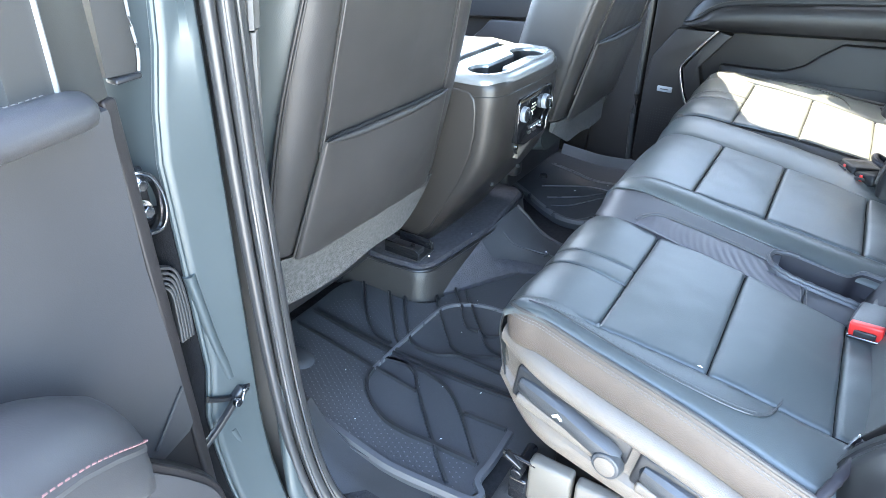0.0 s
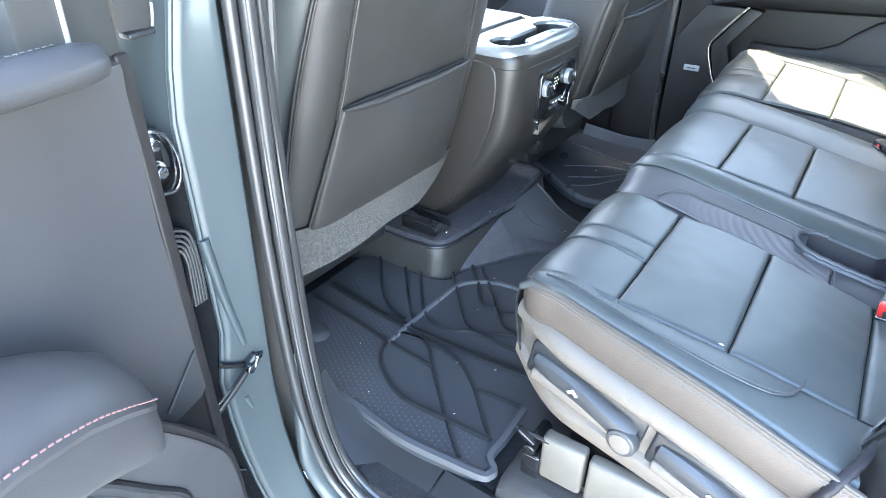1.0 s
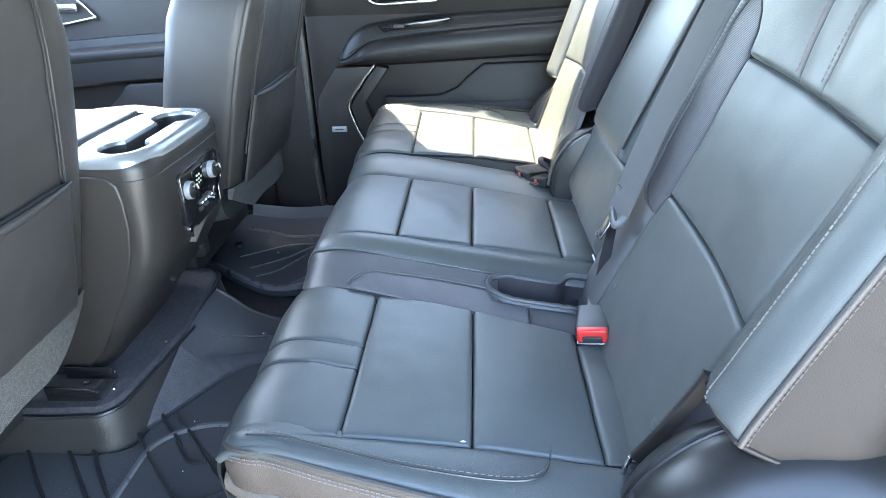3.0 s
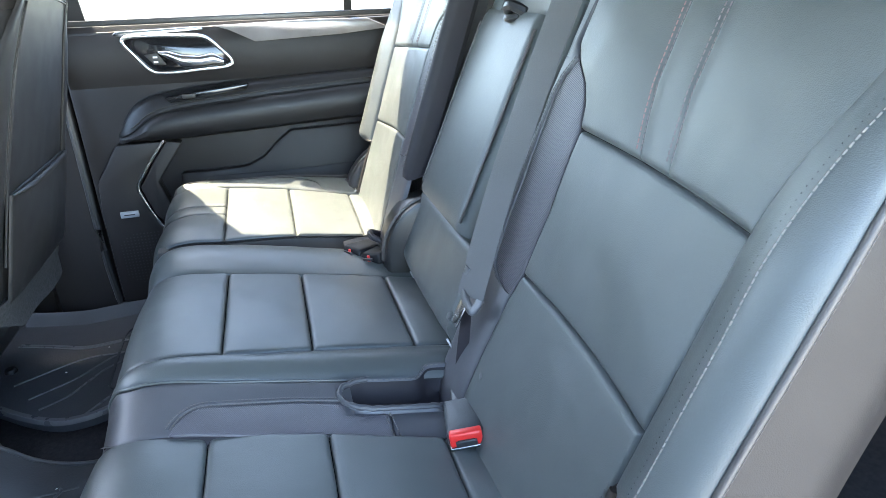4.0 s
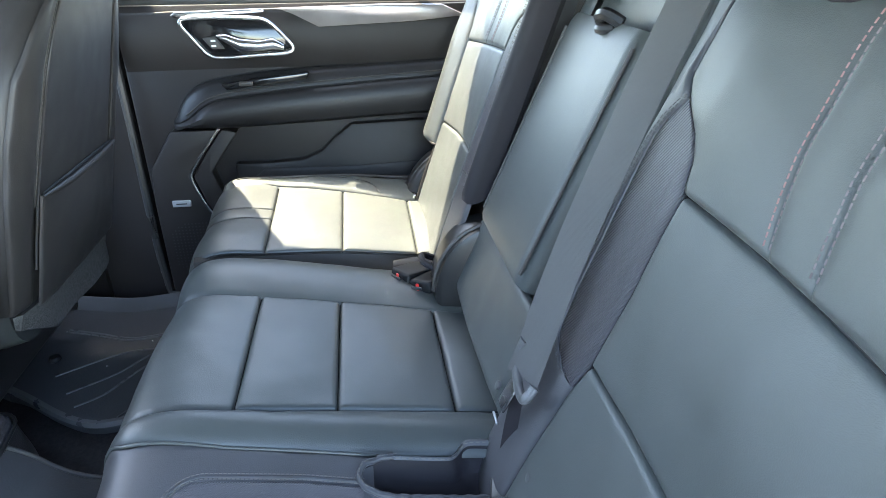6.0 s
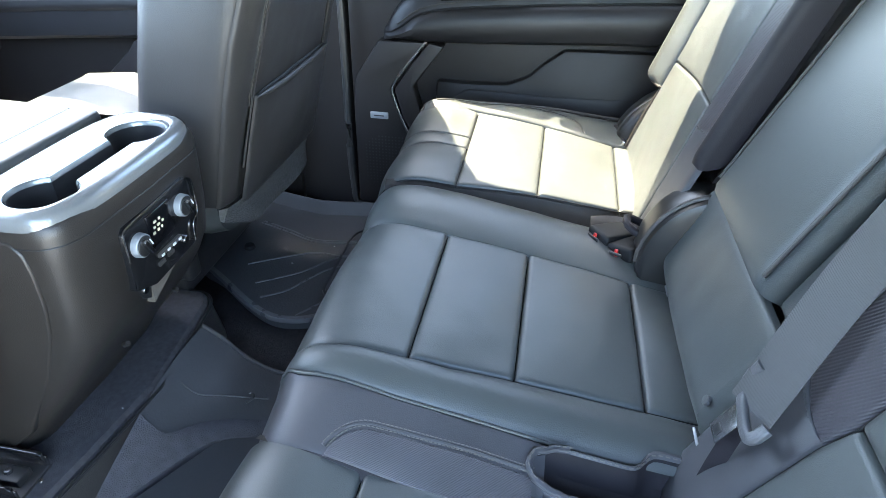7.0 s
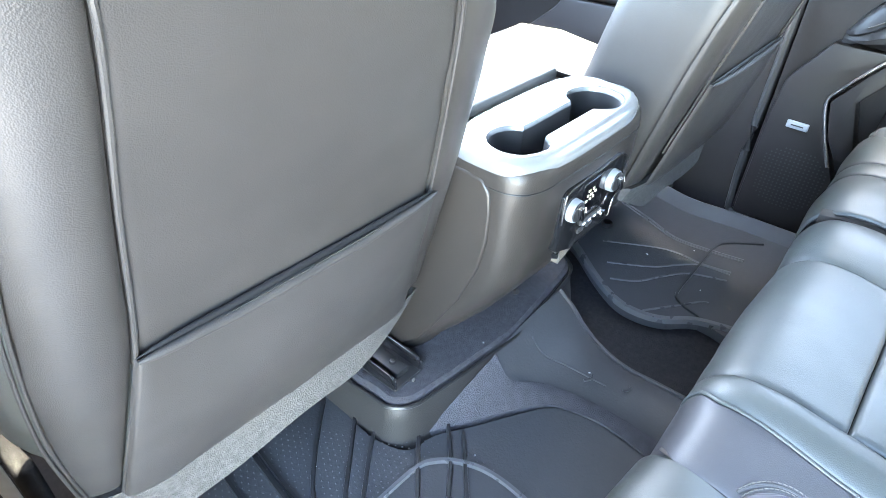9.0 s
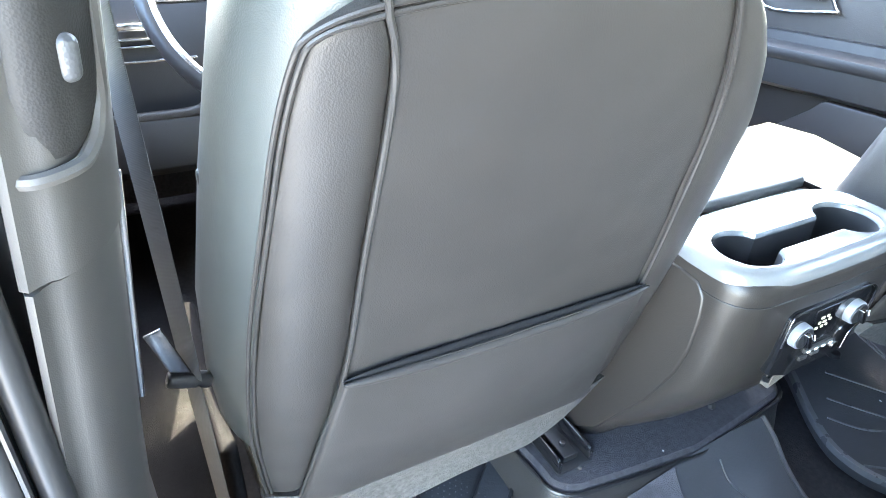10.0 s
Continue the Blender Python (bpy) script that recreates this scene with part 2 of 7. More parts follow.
def rrect(w, h, r, n=4):
    """A rounded rectangle as a closed loop, centred."""
    out = []
    for cx, cy, a0 in ((w / 2 - r, h / 2 - r, 0), (-w / 2 + r, h / 2 - r, 90), (-w / 2 + r, -h / 2 + r, 180), (w / 2 - r, -h / 2 + r, 270)):
        for k in range(n + 1):
            a = radians(a0 + 90 * k / n)
            out.append((cx + r * math.cos(a), cy + r * math.sin(a)))
    return out


def tube(pts, r, n=8, closed=False, smooth=6):
    return sweep(smooth_path(pts, smooth, closed) if smooth else [Vector(p) for p in pts], ring(r, n), closed)


def stitches(pts, length=0.0045, gap=0.0025, r=0.0006, lift=0.0006, up=Vector((0, 0, 1))):
    """A row of short threads along a path."""
    p = [Vector(q) for q in pts]
    bm = bmesh.new()
    step, carry = length + gap, 0.0
    for a, b in zip(p, p[1:]):
        d = b - a
        ln = d.length
        if ln < 1e-6:
            continue
        t = d / ln
        side = t.cross(up)
        if side.length < 1e-4:
            side = t.cross(Vector((1, 0, 0)))
        side = side.normalized() * r
        u = side.cross(t).normalized() * r
        s = carry
        while s < ln:
            c0, c1 = a + t * s + u * (lift / r), a + t * min(s + length, ln + length) + u * (lift / r)
            vs = [bm.verts.new(c + o) for c in (c0, c1) for o in (side, u, -side)]
            for q in ((0, 1, 4, 3), (1, 2, 5, 4), (0, 2, 1), (3, 4, 5)):
                bm.faces.new([vs[i] for i in q])
            s += step
        carry = s - ln
    bmesh.ops.recalc_face_normals(bm, faces=bm.faces[:])
    return bm


def loft(loops, cap=True, closed=True):
    """Joins loops of equal length into a skin."""
    bm = bmesh.new()
    rows = [[bm.verts.new(p) for p in lp] for lp in loops]
    n = len(rows[0])
    for a, b in zip(rows, rows[1:]):
        for j in range(n if closed else n - 1):
            bm.faces.new((a[j], a[(j + 1) % n], b[(j + 1) % n], b[j]))
    if cap and closed:
        bm.faces.new(rows[0][::-1])
        bm.faces.new(rows[-1])
    bmesh.ops.recalc_face_normals(bm, faces=bm.faces[:])
    return bm


FLIP = set()       # surfaces whose outer side is the other one


def normal_of(S, u, v, e=1e-3):
    nor = (S(u + e, v) - S(u - e, v)).cross(S(u, v + e) - S(u, v - e)).normalized()
    return -nor if S in FLIP else nor


def ticks(length, w, n):
    """Places from 0 to 1 along an edge, closer together near the seams."""
    w = min(w, length * 0.45)
    inner = max(2, int((length - 2 * w) / n))
    a = [0.0, 0.08 * w, 0.18 * w, 0.32 * w, 0.5 * w, 0.75 * w]
    return [t / length for t in a + [w + (length - 2 * w) * k / inner for k in range(inner + 1)] + [length - t for t in a[::-1]]]


def pad(S, quad, depth=0.0058, width=0.0088, edges=(1, 1, 1, 1), crown=0.0045, n=0.0065, lift=0.0, wrinkle=0.0009):
    """A stuffed panel on the surface S(u, v): quad is its four corners in (u, v), in order (u0 v0, u1 v0, u1 v1, u0 v1).
    Its seams sink by depth times the edge's factor (v0, u1, v1, u0)."""
    if callable(quad[0]):
        # curved sides: u0(v), u1(v), and the ends as v0(a), v1(a)
        ua, ub, va, vb = quad

        def uv(a, b):
            v = va(a) * (1 - b) + vb(a) * b
            return Vector((ua(v) * (1 - a) + ub(v) * a, v))
        q = [uv(0, 0), uv(1, 0), uv(1, 1), uv(0, 1)]
        q = [q[0], q[0] + Vector((max(abs(uv(1, k / 8).x - uv(0, k / 8).x) for k in range(9)), 0)), None, q[3]]
        q[2] = q[1] + q[3] - q[0]
    else:
        q = [Vector(c) for c in quad]

        def uv(a, b):
            return q[0] * (1 - a) * (1 - b) + q[1] * a * (1 - b) + q[2] * a * b + q[3] * (1 - a) * b
    lu = ((q[1] - q[0]).length + (q[2] - q[3]).length) / 2
    lv = ((q[3] - q[0]).length + (q[2] - q[1]).length) / 2
    ta, tb = ticks(lu, width, n), ticks(lv, width, n)
    nu, nv = len(ta) - 1, len(tb) - 1
    bm = bmesh.new()
    rows = []
    for i in range(nu + 1):
        row = []
        a = ta[i]
        for j in range(nv + 1):
            b = tb[j]
            u, v = uv(a, b)
            p = S(u, v)
            nor = normal_of(S, u, v)
            h = 0.0
            for dist, f in ((b * lv, edges[0]), ((1 - a) * lu, edges[1]), ((1 - b) * lv, edges[2]), (a * lu, edges[3])):
                if f:
                    k = min(1.0, dist / width)
                    h -= depth * f * (1 - math.sqrt(max(0.0, 1 - (1 - k) ** 2))) if k < 1 else 0.0
                    h -= 0.0035 * f * max(0.0, 1 - dist / 0.0022)
            h = max(h, -depth * 1.3 - 0.0035)
            h += crown * math.sin(math.pi * a) * math.sin(math.pi * b) + lift
            h += wrinkle * noise.noise(p * 28) + wrinkle * 1.6 * noise.noise(p * 9 + Vector((3, 1, 7)))
            row.append(bm.verts.new(p + nor * h))
        rows.append(row)
    for i in range(nu):
        for j in range(nv):
            bm.faces.new((rows[i][j], rows[i + 1][j], rows[i + 1][j + 1], rows[i][j + 1]))
    return bm


def seam_shade(S, quad, edges, depth=0.0058, r=0.0013):
    """Dark cords that stand for the shade in a panel's sunken seams."""
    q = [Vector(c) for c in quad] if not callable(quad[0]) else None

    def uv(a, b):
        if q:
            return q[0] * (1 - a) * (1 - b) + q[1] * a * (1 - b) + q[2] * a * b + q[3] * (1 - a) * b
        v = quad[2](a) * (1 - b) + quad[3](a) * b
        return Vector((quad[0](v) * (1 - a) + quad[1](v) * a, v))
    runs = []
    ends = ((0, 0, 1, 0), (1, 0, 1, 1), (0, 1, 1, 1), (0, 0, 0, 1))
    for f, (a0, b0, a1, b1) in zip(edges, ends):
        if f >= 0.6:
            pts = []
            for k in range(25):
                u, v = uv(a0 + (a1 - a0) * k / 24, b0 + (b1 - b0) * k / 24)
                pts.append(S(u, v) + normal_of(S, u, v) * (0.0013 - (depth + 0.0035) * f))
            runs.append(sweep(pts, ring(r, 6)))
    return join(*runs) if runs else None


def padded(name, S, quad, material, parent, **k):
    """A stuffed panel as a part, with dark shade cords along its seams."""
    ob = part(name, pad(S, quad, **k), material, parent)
    cord = seam_shade(S, quad, k.get("edges", (1, 1, 1, 1)), k.get("depth", 0.0058)) if material is LEATHER else None
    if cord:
        part("crease_shade", cord, GAP, ob)
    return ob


def on(S, pts, lift=0.0, n=10):
    """Points along straight runs in (u, v), laid on the surface S."""
    out = []
    for (a, b) in zip(pts, pts[1:]):
        for k in range(n):
            t = k / n
            out.append((a[0] + (b[0] - a[0]) * t, a[1] + (b[1] - a[1]) * t))
    out.append(pts[-1])
    res = []
    for u, v in out:
        res.append(S(u, v) + normal_of(S, u, v) * lift)
    return res


def profile(pts):
    """A curve in (y, z) by its length from the first point; goes on straight past both ends."""
    p = [Vector((0, a, b)) for a, b in pts]
    p = smooth_path(p, 10)
    acc = [0.0]
    for a, b in zip(p, p[1:]):
        acc.append(acc[-1] + (b - a).length)

    def at(s):
        if s <= 0:
            d = (p[1] - p[0]).normalized()
            return p[0] + d * s
        if s >= acc[-1]:
            d = (p[-1] - p[-2]).normalized()
            return p[-1] + d * (s - acc[-1])
        k = np.searchsorted(acc, s)
        i = max(1, int(k))
        t = (s - acc[i - 1]) / max(1e-9, acc[i] - acc[i - 1])
        return p[i - 1].lerp(p[i], t)

    def length_at_y(y):
        for i in range(1, len(p)):
            if p[i].y >= y:
                t = (y - p[i - 1].y) / max(1e-9, p[i].y - p[i - 1].y)
                return acc[i - 1] + t * (acc[i] - acc[i - 1])
        return acc[-1]
    return at, length_at_y, acc[-1]

# ---- the setting: ground and car shell ----
def slab(name, label, category, b, material, kind="structure", r=0.004):
    return solid(name, box(*b, r), material, label, category, kind)


bm = bmesh.new()
bmesh.ops.create_grid(bm, x_segments=4, y_segments=4, size=900)
bmesh.ops.translate(bm, verts=bm.verts, vec=(0, 0, -0.55))
solid("ground", bm, CONCRETE, "pale sunlit concrete parking ground", "ground", "structure")
bm = bmesh.new()
bmesh.ops.create_grid(bm, x_segments=4, y_segments=4, size=1)
bmesh.ops.transform(bm, verts=bm.verts, matrix=pose(34, 0, -0.53) @ Matrix.Diagonal((20, 60, 1, 1)))
solid("grass", bm, GRASS, "dry sunlit grass beyond the fence", "grass", "stuff")
fence = thing("fence", "grey wire fence on thin posts", "fence", (13.5, 0, -0.55))
for k in range(12):
    part("post", cyl(pose(13.5, -12 + 2.4 * k, -0.55), 0.03, 0.03, 1.7, 8), FENCE, fence)
for z in (0.05, 0.5, 1.1):
    part("rail", tube([(13.5, -12.2, z), (13.5, 15, z)], 0.012, 6, smooth=0), FENCE, fence)

FLOOR_Z = 0.02
slab("floor", "dark grey carpet of the car floor", "carpet", (0.52, 2.02, -1.75, 2.1, -0.06, FLOOR_Z), FLOOR_CARPET)
slab("ceiling", "grey cloth headliner under the car roof", "headliner", (0.50, 1.97, -1.80, 1.14, 1.20, 1.26), HEADLINER)
slab("wall_rear", "dark plastic tailgate wall behind the seats", "wall", (0.44, 2.08, -1.86, -1.80, -0.1, 1.2), DOOR_PLASTIC)
# right side: lower body, pillars, roof rail
slab("wall_right", "car body side below the windows", "wall", (2.12, 2.20, -1.86, 2.3, -0.25, 0.74), PAINT)
def leaning(name, label, category, y0, y1, z0, z1, t, material):
    """An upright of the body side, leaning in above the sill as the side glass does."""
    xs = lambda z: 2.06 - max(0.0, z - 0.75) * 0.40
    zs = [z0] + ([0.75] if z0 < 0.75 < z1 else []) + [z1]
    return solid(name, loft([[Vector((xs(z), y0, z)), Vector((xs(z), y1, z)), Vector((xs(z) + t, y1, z)), Vector((xs(z) + t, y0, z))] for z in zs]), material, label, category, "structure", smooth=False)


leaning("pillar_right", "dark plastic pillar trim between the right doors", "pillar", 0.595, 0.74, 0.0, 1.15, 0.06, DOOR_PLASTIC)
leaning("window_frame_right", "black window frame at the pillar", "trim", 0.512, 0.594, 0.772, 1.15, 0.03, DARK_PLASTIC)
leaning("pillar_right_rear", "dark plastic rear pillar trim", "pillar", -0.55, -0.242, 0.0, 1.15, 0.06, DOOR_PLASTIC)
leaning("window_bar", "black bar between the side windows", "trim", -0.105, -0.085, 0.772, 1.13, 0.03, DARK_PLASTIC)
slab("roof_rail_right", "light grey trim along the roof edge", "trim", (1.89, 1.97, -1.8, 1.14, 1.13, 1.20), HEADLINER, r=0.015)
slab("wall_right_rear", "dark plastic trim beside the third row", "wall", (1.98, 2.12, -1.8, -0.55, 0.0, 0.72), DOOR_PLASTIC, r=0.02)
# left side
slab("roof_rail_left", "light grey trim along the roof edge", "trim", (0.42, 0.56, -1.8, 1.14, 1.12, 1.20), HEADLINER, r=0.02)
slab("pillar_left_rear", "dark plastic rear pillar trim", "pillar", (0.36, 0.50, -0.75, -0.48, -0.1, 1.2), DOOR_PLASTIC, r=0.02)
slab("wall_left_rear", "dark plastic trim beside the third row", "wall", (0.36, 0.50, -1.8, -0.75, 0.0, 0.72), DOOR_PLASTIC, r=0.02)
# front: firewall, windscreen pillars
slab("wall_front", "dark footwell wall below the dashboard", "wall", (0.4, 2.12, 2.1, 2.16, -0.1, 0.7), CARPET)
for x0, x1, nm in ((0.42, 0.50, "pillar_left_front"), (2.02, 2.10, "pillar_right_front")):
    solid(nm, sweep([Vector(((x0 + x1) / 2, 2.05, 0.66)), Vector(((x0 + x1) / 2, 1.6, 0.95)), Vector(((x0 + x1) / 2, 1.13, 1.2))], rrect(0.08, 0.07, 0.02), up=Vector((1, 0, 0))), HEADLINER, "grey windscreen pillar trim", "pillar", "structure")


def pane(name, pts, label, glass_kind=GLASS):
    bm = bmesh.new()
    bm.faces.new([bm.verts.new(p) for p in pts])
    ob = solid(name, bm, glass_kind, label, "window", "structure", smooth=False)
    ob.visible_shadow = False
    return ob


pane("window_1", ((2.095, 0.512, 0.74), (2.095, -0.085, 0.74), (1.93, -0.085, 1.14), (1.93, 0.512, 1.14)), "tinted side window of the rear door", DARK_GLASS)
pane("window_2", ((2.095, -0.105, 0.74), (2.095, -0.24, 0.74), (1.93, -0.24, 1.14), (1.93, -0.105, 1.14)), "small tinted quarter window", DARK_GLASS)
pane("window_3", ((2.095, 1.95, 0.72), (2.095, 0.74, 0.74), (1.93, 0.74, 1.14), (1.93, 1.05, 1.14)), "clear side window of the front door")
pane("window_4", ((0.40, 2.0, 0.74), (0.40, 0.86, 0.74), (0.50, 0.86, 1.13), (0.50, 1.15, 1.13)), "clear side window of the driver's door")
pane("window_5", ((0.42, -0.75, 0.72), (0.42, -1.8, 0.72), (0.47, -1.8, 1.13), (0.47, -0.75, 1.13)), "tinted rear quarter window", DARK_GLASS)
pane("window_6", ((2.09, -0.55, 0.72), (2.09, -1.8, 0.72), (1.93, -1.8, 1.14), (1.93, -0.55, 1.14)), "tinted rear quarter window", DARK_GLASS)
pane("windscreen", ((0.46, 2.08, 0.68), (2.06, 2.08, 0.68), (2.06, 1.14, 1.22), (0.46, 1.14, 1.22)), "clear windscreen")


# ---- second-row seats ----
def outboard_seat(cush_rise, back_z, back_slope, tilt):
    """The outer seat; built for the left side, mirrored for the right one."""
    seat = thing("second_row_seat", "black leather second-row seat with ribbed cushion and grey stitching", "car seat", (0.85, 0.12, 0.02), "second-row seats")
    prof, vy, vmax = profile([(-0.13, 0.296), (-0.03, 0.309), (0.11, 0.336), (0.247, 0.352), (0.31, 0.360), (0.350, 0.354), (0.374, 0.333), (0.382, 0.30), (0.376, 0.25), (0.362, 0.19)])

    def S(x, v):
        p = prof(v)
        side = max(0.0, (0.80 - x)) ** 2 * 0.35
        return Vector((x, p.y, p.z + cush_rise + side + tilt * (1.0 - x)))
    va, vb, vc, vd = vy(0.247), vy(0.110), vy(-0.030), vy(-0.12)
    ve = vmax - 0.03

    # inner edge and bolster seam run slightly askew
    P = lambda nm, q, **k: padded(nm, S, q, LEATHER, seat, **k)
    sx = lambda v: 0.728 - 0.023 * (v - vd) / (ve - vd)
    P("cushion_panel", ((sx(vc), vc), (0.965, vc), (0.984, vb), (sx(vb), vb)), edges=(1, 0.7, 1, 0.8))
    P("cushion_panel", ((sx(vb), vb), (0.984, vb), (1.004, va), (sx(va), va)), edges=(1, 0.7, 1, 0.8))
    P("cushion_panel", ((sx(va), va), (0.828, va), (0.842, ve), (sx(ve), ve)), edges=(1, 0.5, 0, 0.6))
    P("cushion_panel", ((0.828, va), (0.872, va), (0.888, ve), (0.842, ve)), edges=(1, 0.6, 0, 0.6), width=0.008, crown=0.002, depth=0.0045)
    P("cushion_panel", ((0.872, va), (1.004, va), (1.030, ve), (0.888, ve)), edges=(1, 0.7, 0, 0.5))
    P("cushion_panel", ((sx(vd), vd), (0.955, vd), (0.965, vc), (sx(vc), vc)), edges=(0, 0.6, 1, 0.6))
    for xa, xb in ((0.828, 0.842), (0.872, 0.888)):
        for d in (-0.003, 0.003):
            part("stitching", stitches(on(S, [(xa + d, va + 0.004), (xb + d, ve - 0.02)], -0.0005, 20), 0.0045, 0.003, 0.0005, 0.0006), THREAD, seat, "fine grey stitching")
    # outer bolster, flaring out towards the back
    outer = lambda v: 0.690 - 0.085 * min(1.0, max(0.0, (vy(0.34) - v) / 0.40)) ** 0.9
    bols = part("side_bolster", pad(S, ((outer(vd), vd), (0.728, vd), (0.7095, vy(0.355) + 0.02), (0.690, vy(0.355) + 0.02)), edges=(0, 0.8, 0, 0.8), width=0.014, crown=0.006, depth=0.0065), LEATHER, seat)
    curve = [(0.700, vy(0.335)), (0.690, vy(0.26)), (0.672, vy(0.17)), (0.668, vy(0.09)), (0.683, vy(0.045)), (0.724, vy(0.030))]
    line = smooth_path([Vector((a, b, 0)) for a, b in curve], 8)
    line = on(S, [(p.x, p.y) for p in line], 0.0062, 2)
    part("seam_line", sweep(line, ring(0.0011, 6)), DARK_PLASTIC, bols)
    part("stitching", stitches([p + Vector((0.004, 0, 0.0005)) for p in line], 0.004, 0.003, 0.0006), THREAD, bols, "fine grey stitching")
    ep = on(S, [(outer(v), v) for v in np.linspace(vd, vy(0.316), 30)], -0.004, 1)
    # the edge turns round the front corner in one line
    end, out = ep[-1], [Vector((-1, 0, 0))] * len(ep)
    for q in (8, 18, 30, 42, 54, 66, 78, 90):
        c, sn = math.cos(radians(q)), math.sin(radians(q))
        ep.append(end + Vector((0.024 - 0.024 * c, 0.046 * sn, -0.010 * (q / 90) ** 2)))
        out.append(Vector((-c, sn, 0)))
    for k in (1, 2, 3):
        ep.append(end + Vector((0.024 + 0.012 * k, 0.046, -0.010 - 0.004 * k)))
        out.append(Vector((0, 1, 0)))
    part("piping", sweep(ep, ring(0.0030, 8)), LEATHER_SIDE, seat)
    lid = []
    for p in ep[22:]:
        g = min(1.0, max(0.0, (p.y - 0.235) / 0.075))
        g = g * g * (3 - 2 * g)
        a = S(max(0.724, p.x + 0.006), vy(min(p.y, 0.322)))
        lid.append([p.lerp(a, k / 7) + Vector((0, 0, -0.003 + g * (0.0045 + 0.006 * math.sin(math.pi * (k / 7) ** 0.6)))) if k else p + Vector((0, 0, 0.001)) for k in range(8)])
    part("bolster_tip", loft(lid, closed=False), LEATHER, bols)
    # side band of leather under the piping, with a double row of stitches
    loops = []
    for dx, dz in ((0.0, 0.0), (0.004, -0.012), (0.004, -0.03), (0.001, -0.052), (-0.006, -0.064), (-0.016, -0.070)):
        loops.append([p + o * (dx + 0.001) + Vector((0, 0, dz)) for p, o in zip(ep, out)])
    part("side_band", loft(loops, closed=False), SIDE_BAND, seat, "brownish-black leather side band")
    for d in (0.0065, 0.0115):
        part("stitching", stitches([p + o * 0.0048 + Vector((0, 0, -d)) for p, o in zip(ep[:-3], out)], 0.0038, 0.0016, 0.0008, 0.0, up=Vector((-1, 0, 0))), TAUPE_THREAD, seat, "double row of pale stitching")
    # plastic shell below
    sh = []
    for y in np.linspace(-0.20, 0.375, 30):
        t = min(1.0, max(0.0, (0.365 - y) / 0.40))
        xo = 0.690 - 0.085 * t ** 0.9 + 0.002
        z = prof(vy(min(y, 0.33))).z + cush_rise + 0.008 - 0.066 + tilt * 0.36
        f = max(0.0, (y - 0.27) / 0.105)
        lowz = 0.150 + 0.045 * f * f
        inn = 0.026 * f * f
        sh.append([Vector((xo + inn + a, y, z + (lowz - z) * b)) for a, b in ((0.03, -0.04), (0.004, -0.01), (-0.006, 0.02), (-0.012, 0.08), (-0.012, 0.16), (-0.006, 0.22), (0.004, 0.27), (0.006, 0.50), (0.003, 0.64), (-0.006, 0.70), (-0.008, 0.80), (0.0, 0.92), (0.02, 0.985), (0.09, 1.0))])
    part("side_shell", loft(sh, closed=False), SHELL_PLASTIC, seat, "grained grey plastic side shell")
    front = [[Vector((x, 0.372 - 0.010 * k, 0.26 - 0.03 * k + cush_rise)) for x in np.linspace(0.715, 1.02, 6)] for k in range(4)]
    part("front_shell", loft(front, closed=False), SHELL_PLASTIC, seat)
    # levers in the shell: long blade, rounded hub at its rear end
    for yc, zc, ln in ((0.252, 0.238, 0.160), (0.075, 0.216, 0.150)):
        t = min(1.0, (0.365 - yc) / 0.40)
        x0 = 0.690 - 0.085 * t ** 0.9
        m = pose(x0 + 0.001, yc, zc - 0.006 + cush_rise, 9, 0, -9)
        part("lever_recess", obox(m @ pose(0.004, 0, 0.004), 0.012, ln + 0.016, 0.056, 0.005), DARK_PLASTIC, seat)
        blade = []
        for s, hgt, out in ((0.5, 0.004, 0.004), (0.47, 0.013, 0.009), (0.30, 0.017, 0.013), (0.0, 0.018, 0.016), (-0.25, 0.018, 0.018), (-0.42, 0.020, 0.018), (-0.50, 0.014, 0.012)):
            drop = -0.004 - 0.016 * max(0.0, -s) * 1.2
            blade.append([m @ Vector((-a * out, s * ln, drop + 0.010 + b * hgt)) for a, b in ((-0.2, 1.0), (0.5, 1.0), (0.95, 0.7), (1.0, 0.2), (0.85, -0.5), (0.4, -1.1), (-0.2, -1.2))])
        lev = part("lever", loft(blade), LEVER, seat)
        part("lever_underside", obox(m @ pose(-0.004, 0.012, -0.017), 0.010, ln * 0.80, 0.016, 0.004), SHELL_PLASTIC, lev, "pale lower half of the lever")
        if yc > 0.1:
            part("pivot_hub", cyl(m @ pose(-0.006, -ln / 2 + 0.010, -0.010, 0, -90, 0), 0.021, 0.019, 0.014, 32, 0.002), LEVER, lev)
            part("pivot_cap", cyl(m @ pose(-0.0195, -ln / 2 + 0.010, -0.010, 0, -90, 0), 0.0145, 0.014, 0.002, 28, 0.0008), SHELL_PLASTIC, lev)
            part("symbol", join(obox(m @ pose(-0.0168, 0.006, 0.011, 35, 0, 0), 0.0008, 0.011, 0.004), obox(m @ pose(-0.0168, 0.012, 0.009, -50, 0, 0), 0.0008, 0.008, 0.004)), WHITE, lev, "white printed seat symbol")
        else:
            part("symbol", join(obox(m @ pose(-0.0172, 0.0, 0.009, 35, 0, 0), 0.0008, 0.010, 0.005), obox(m @ pose(-0.0174, -0.012, 0.008), 0.0008, 0.005, 0.006), obox(m @ pose(-0.0174, -0.020, 0.008), 0.0008, 0.004, 0.006)), WHITE, lev, "white printed fold symbol")
    # inner flank of the cushion
    inner = []
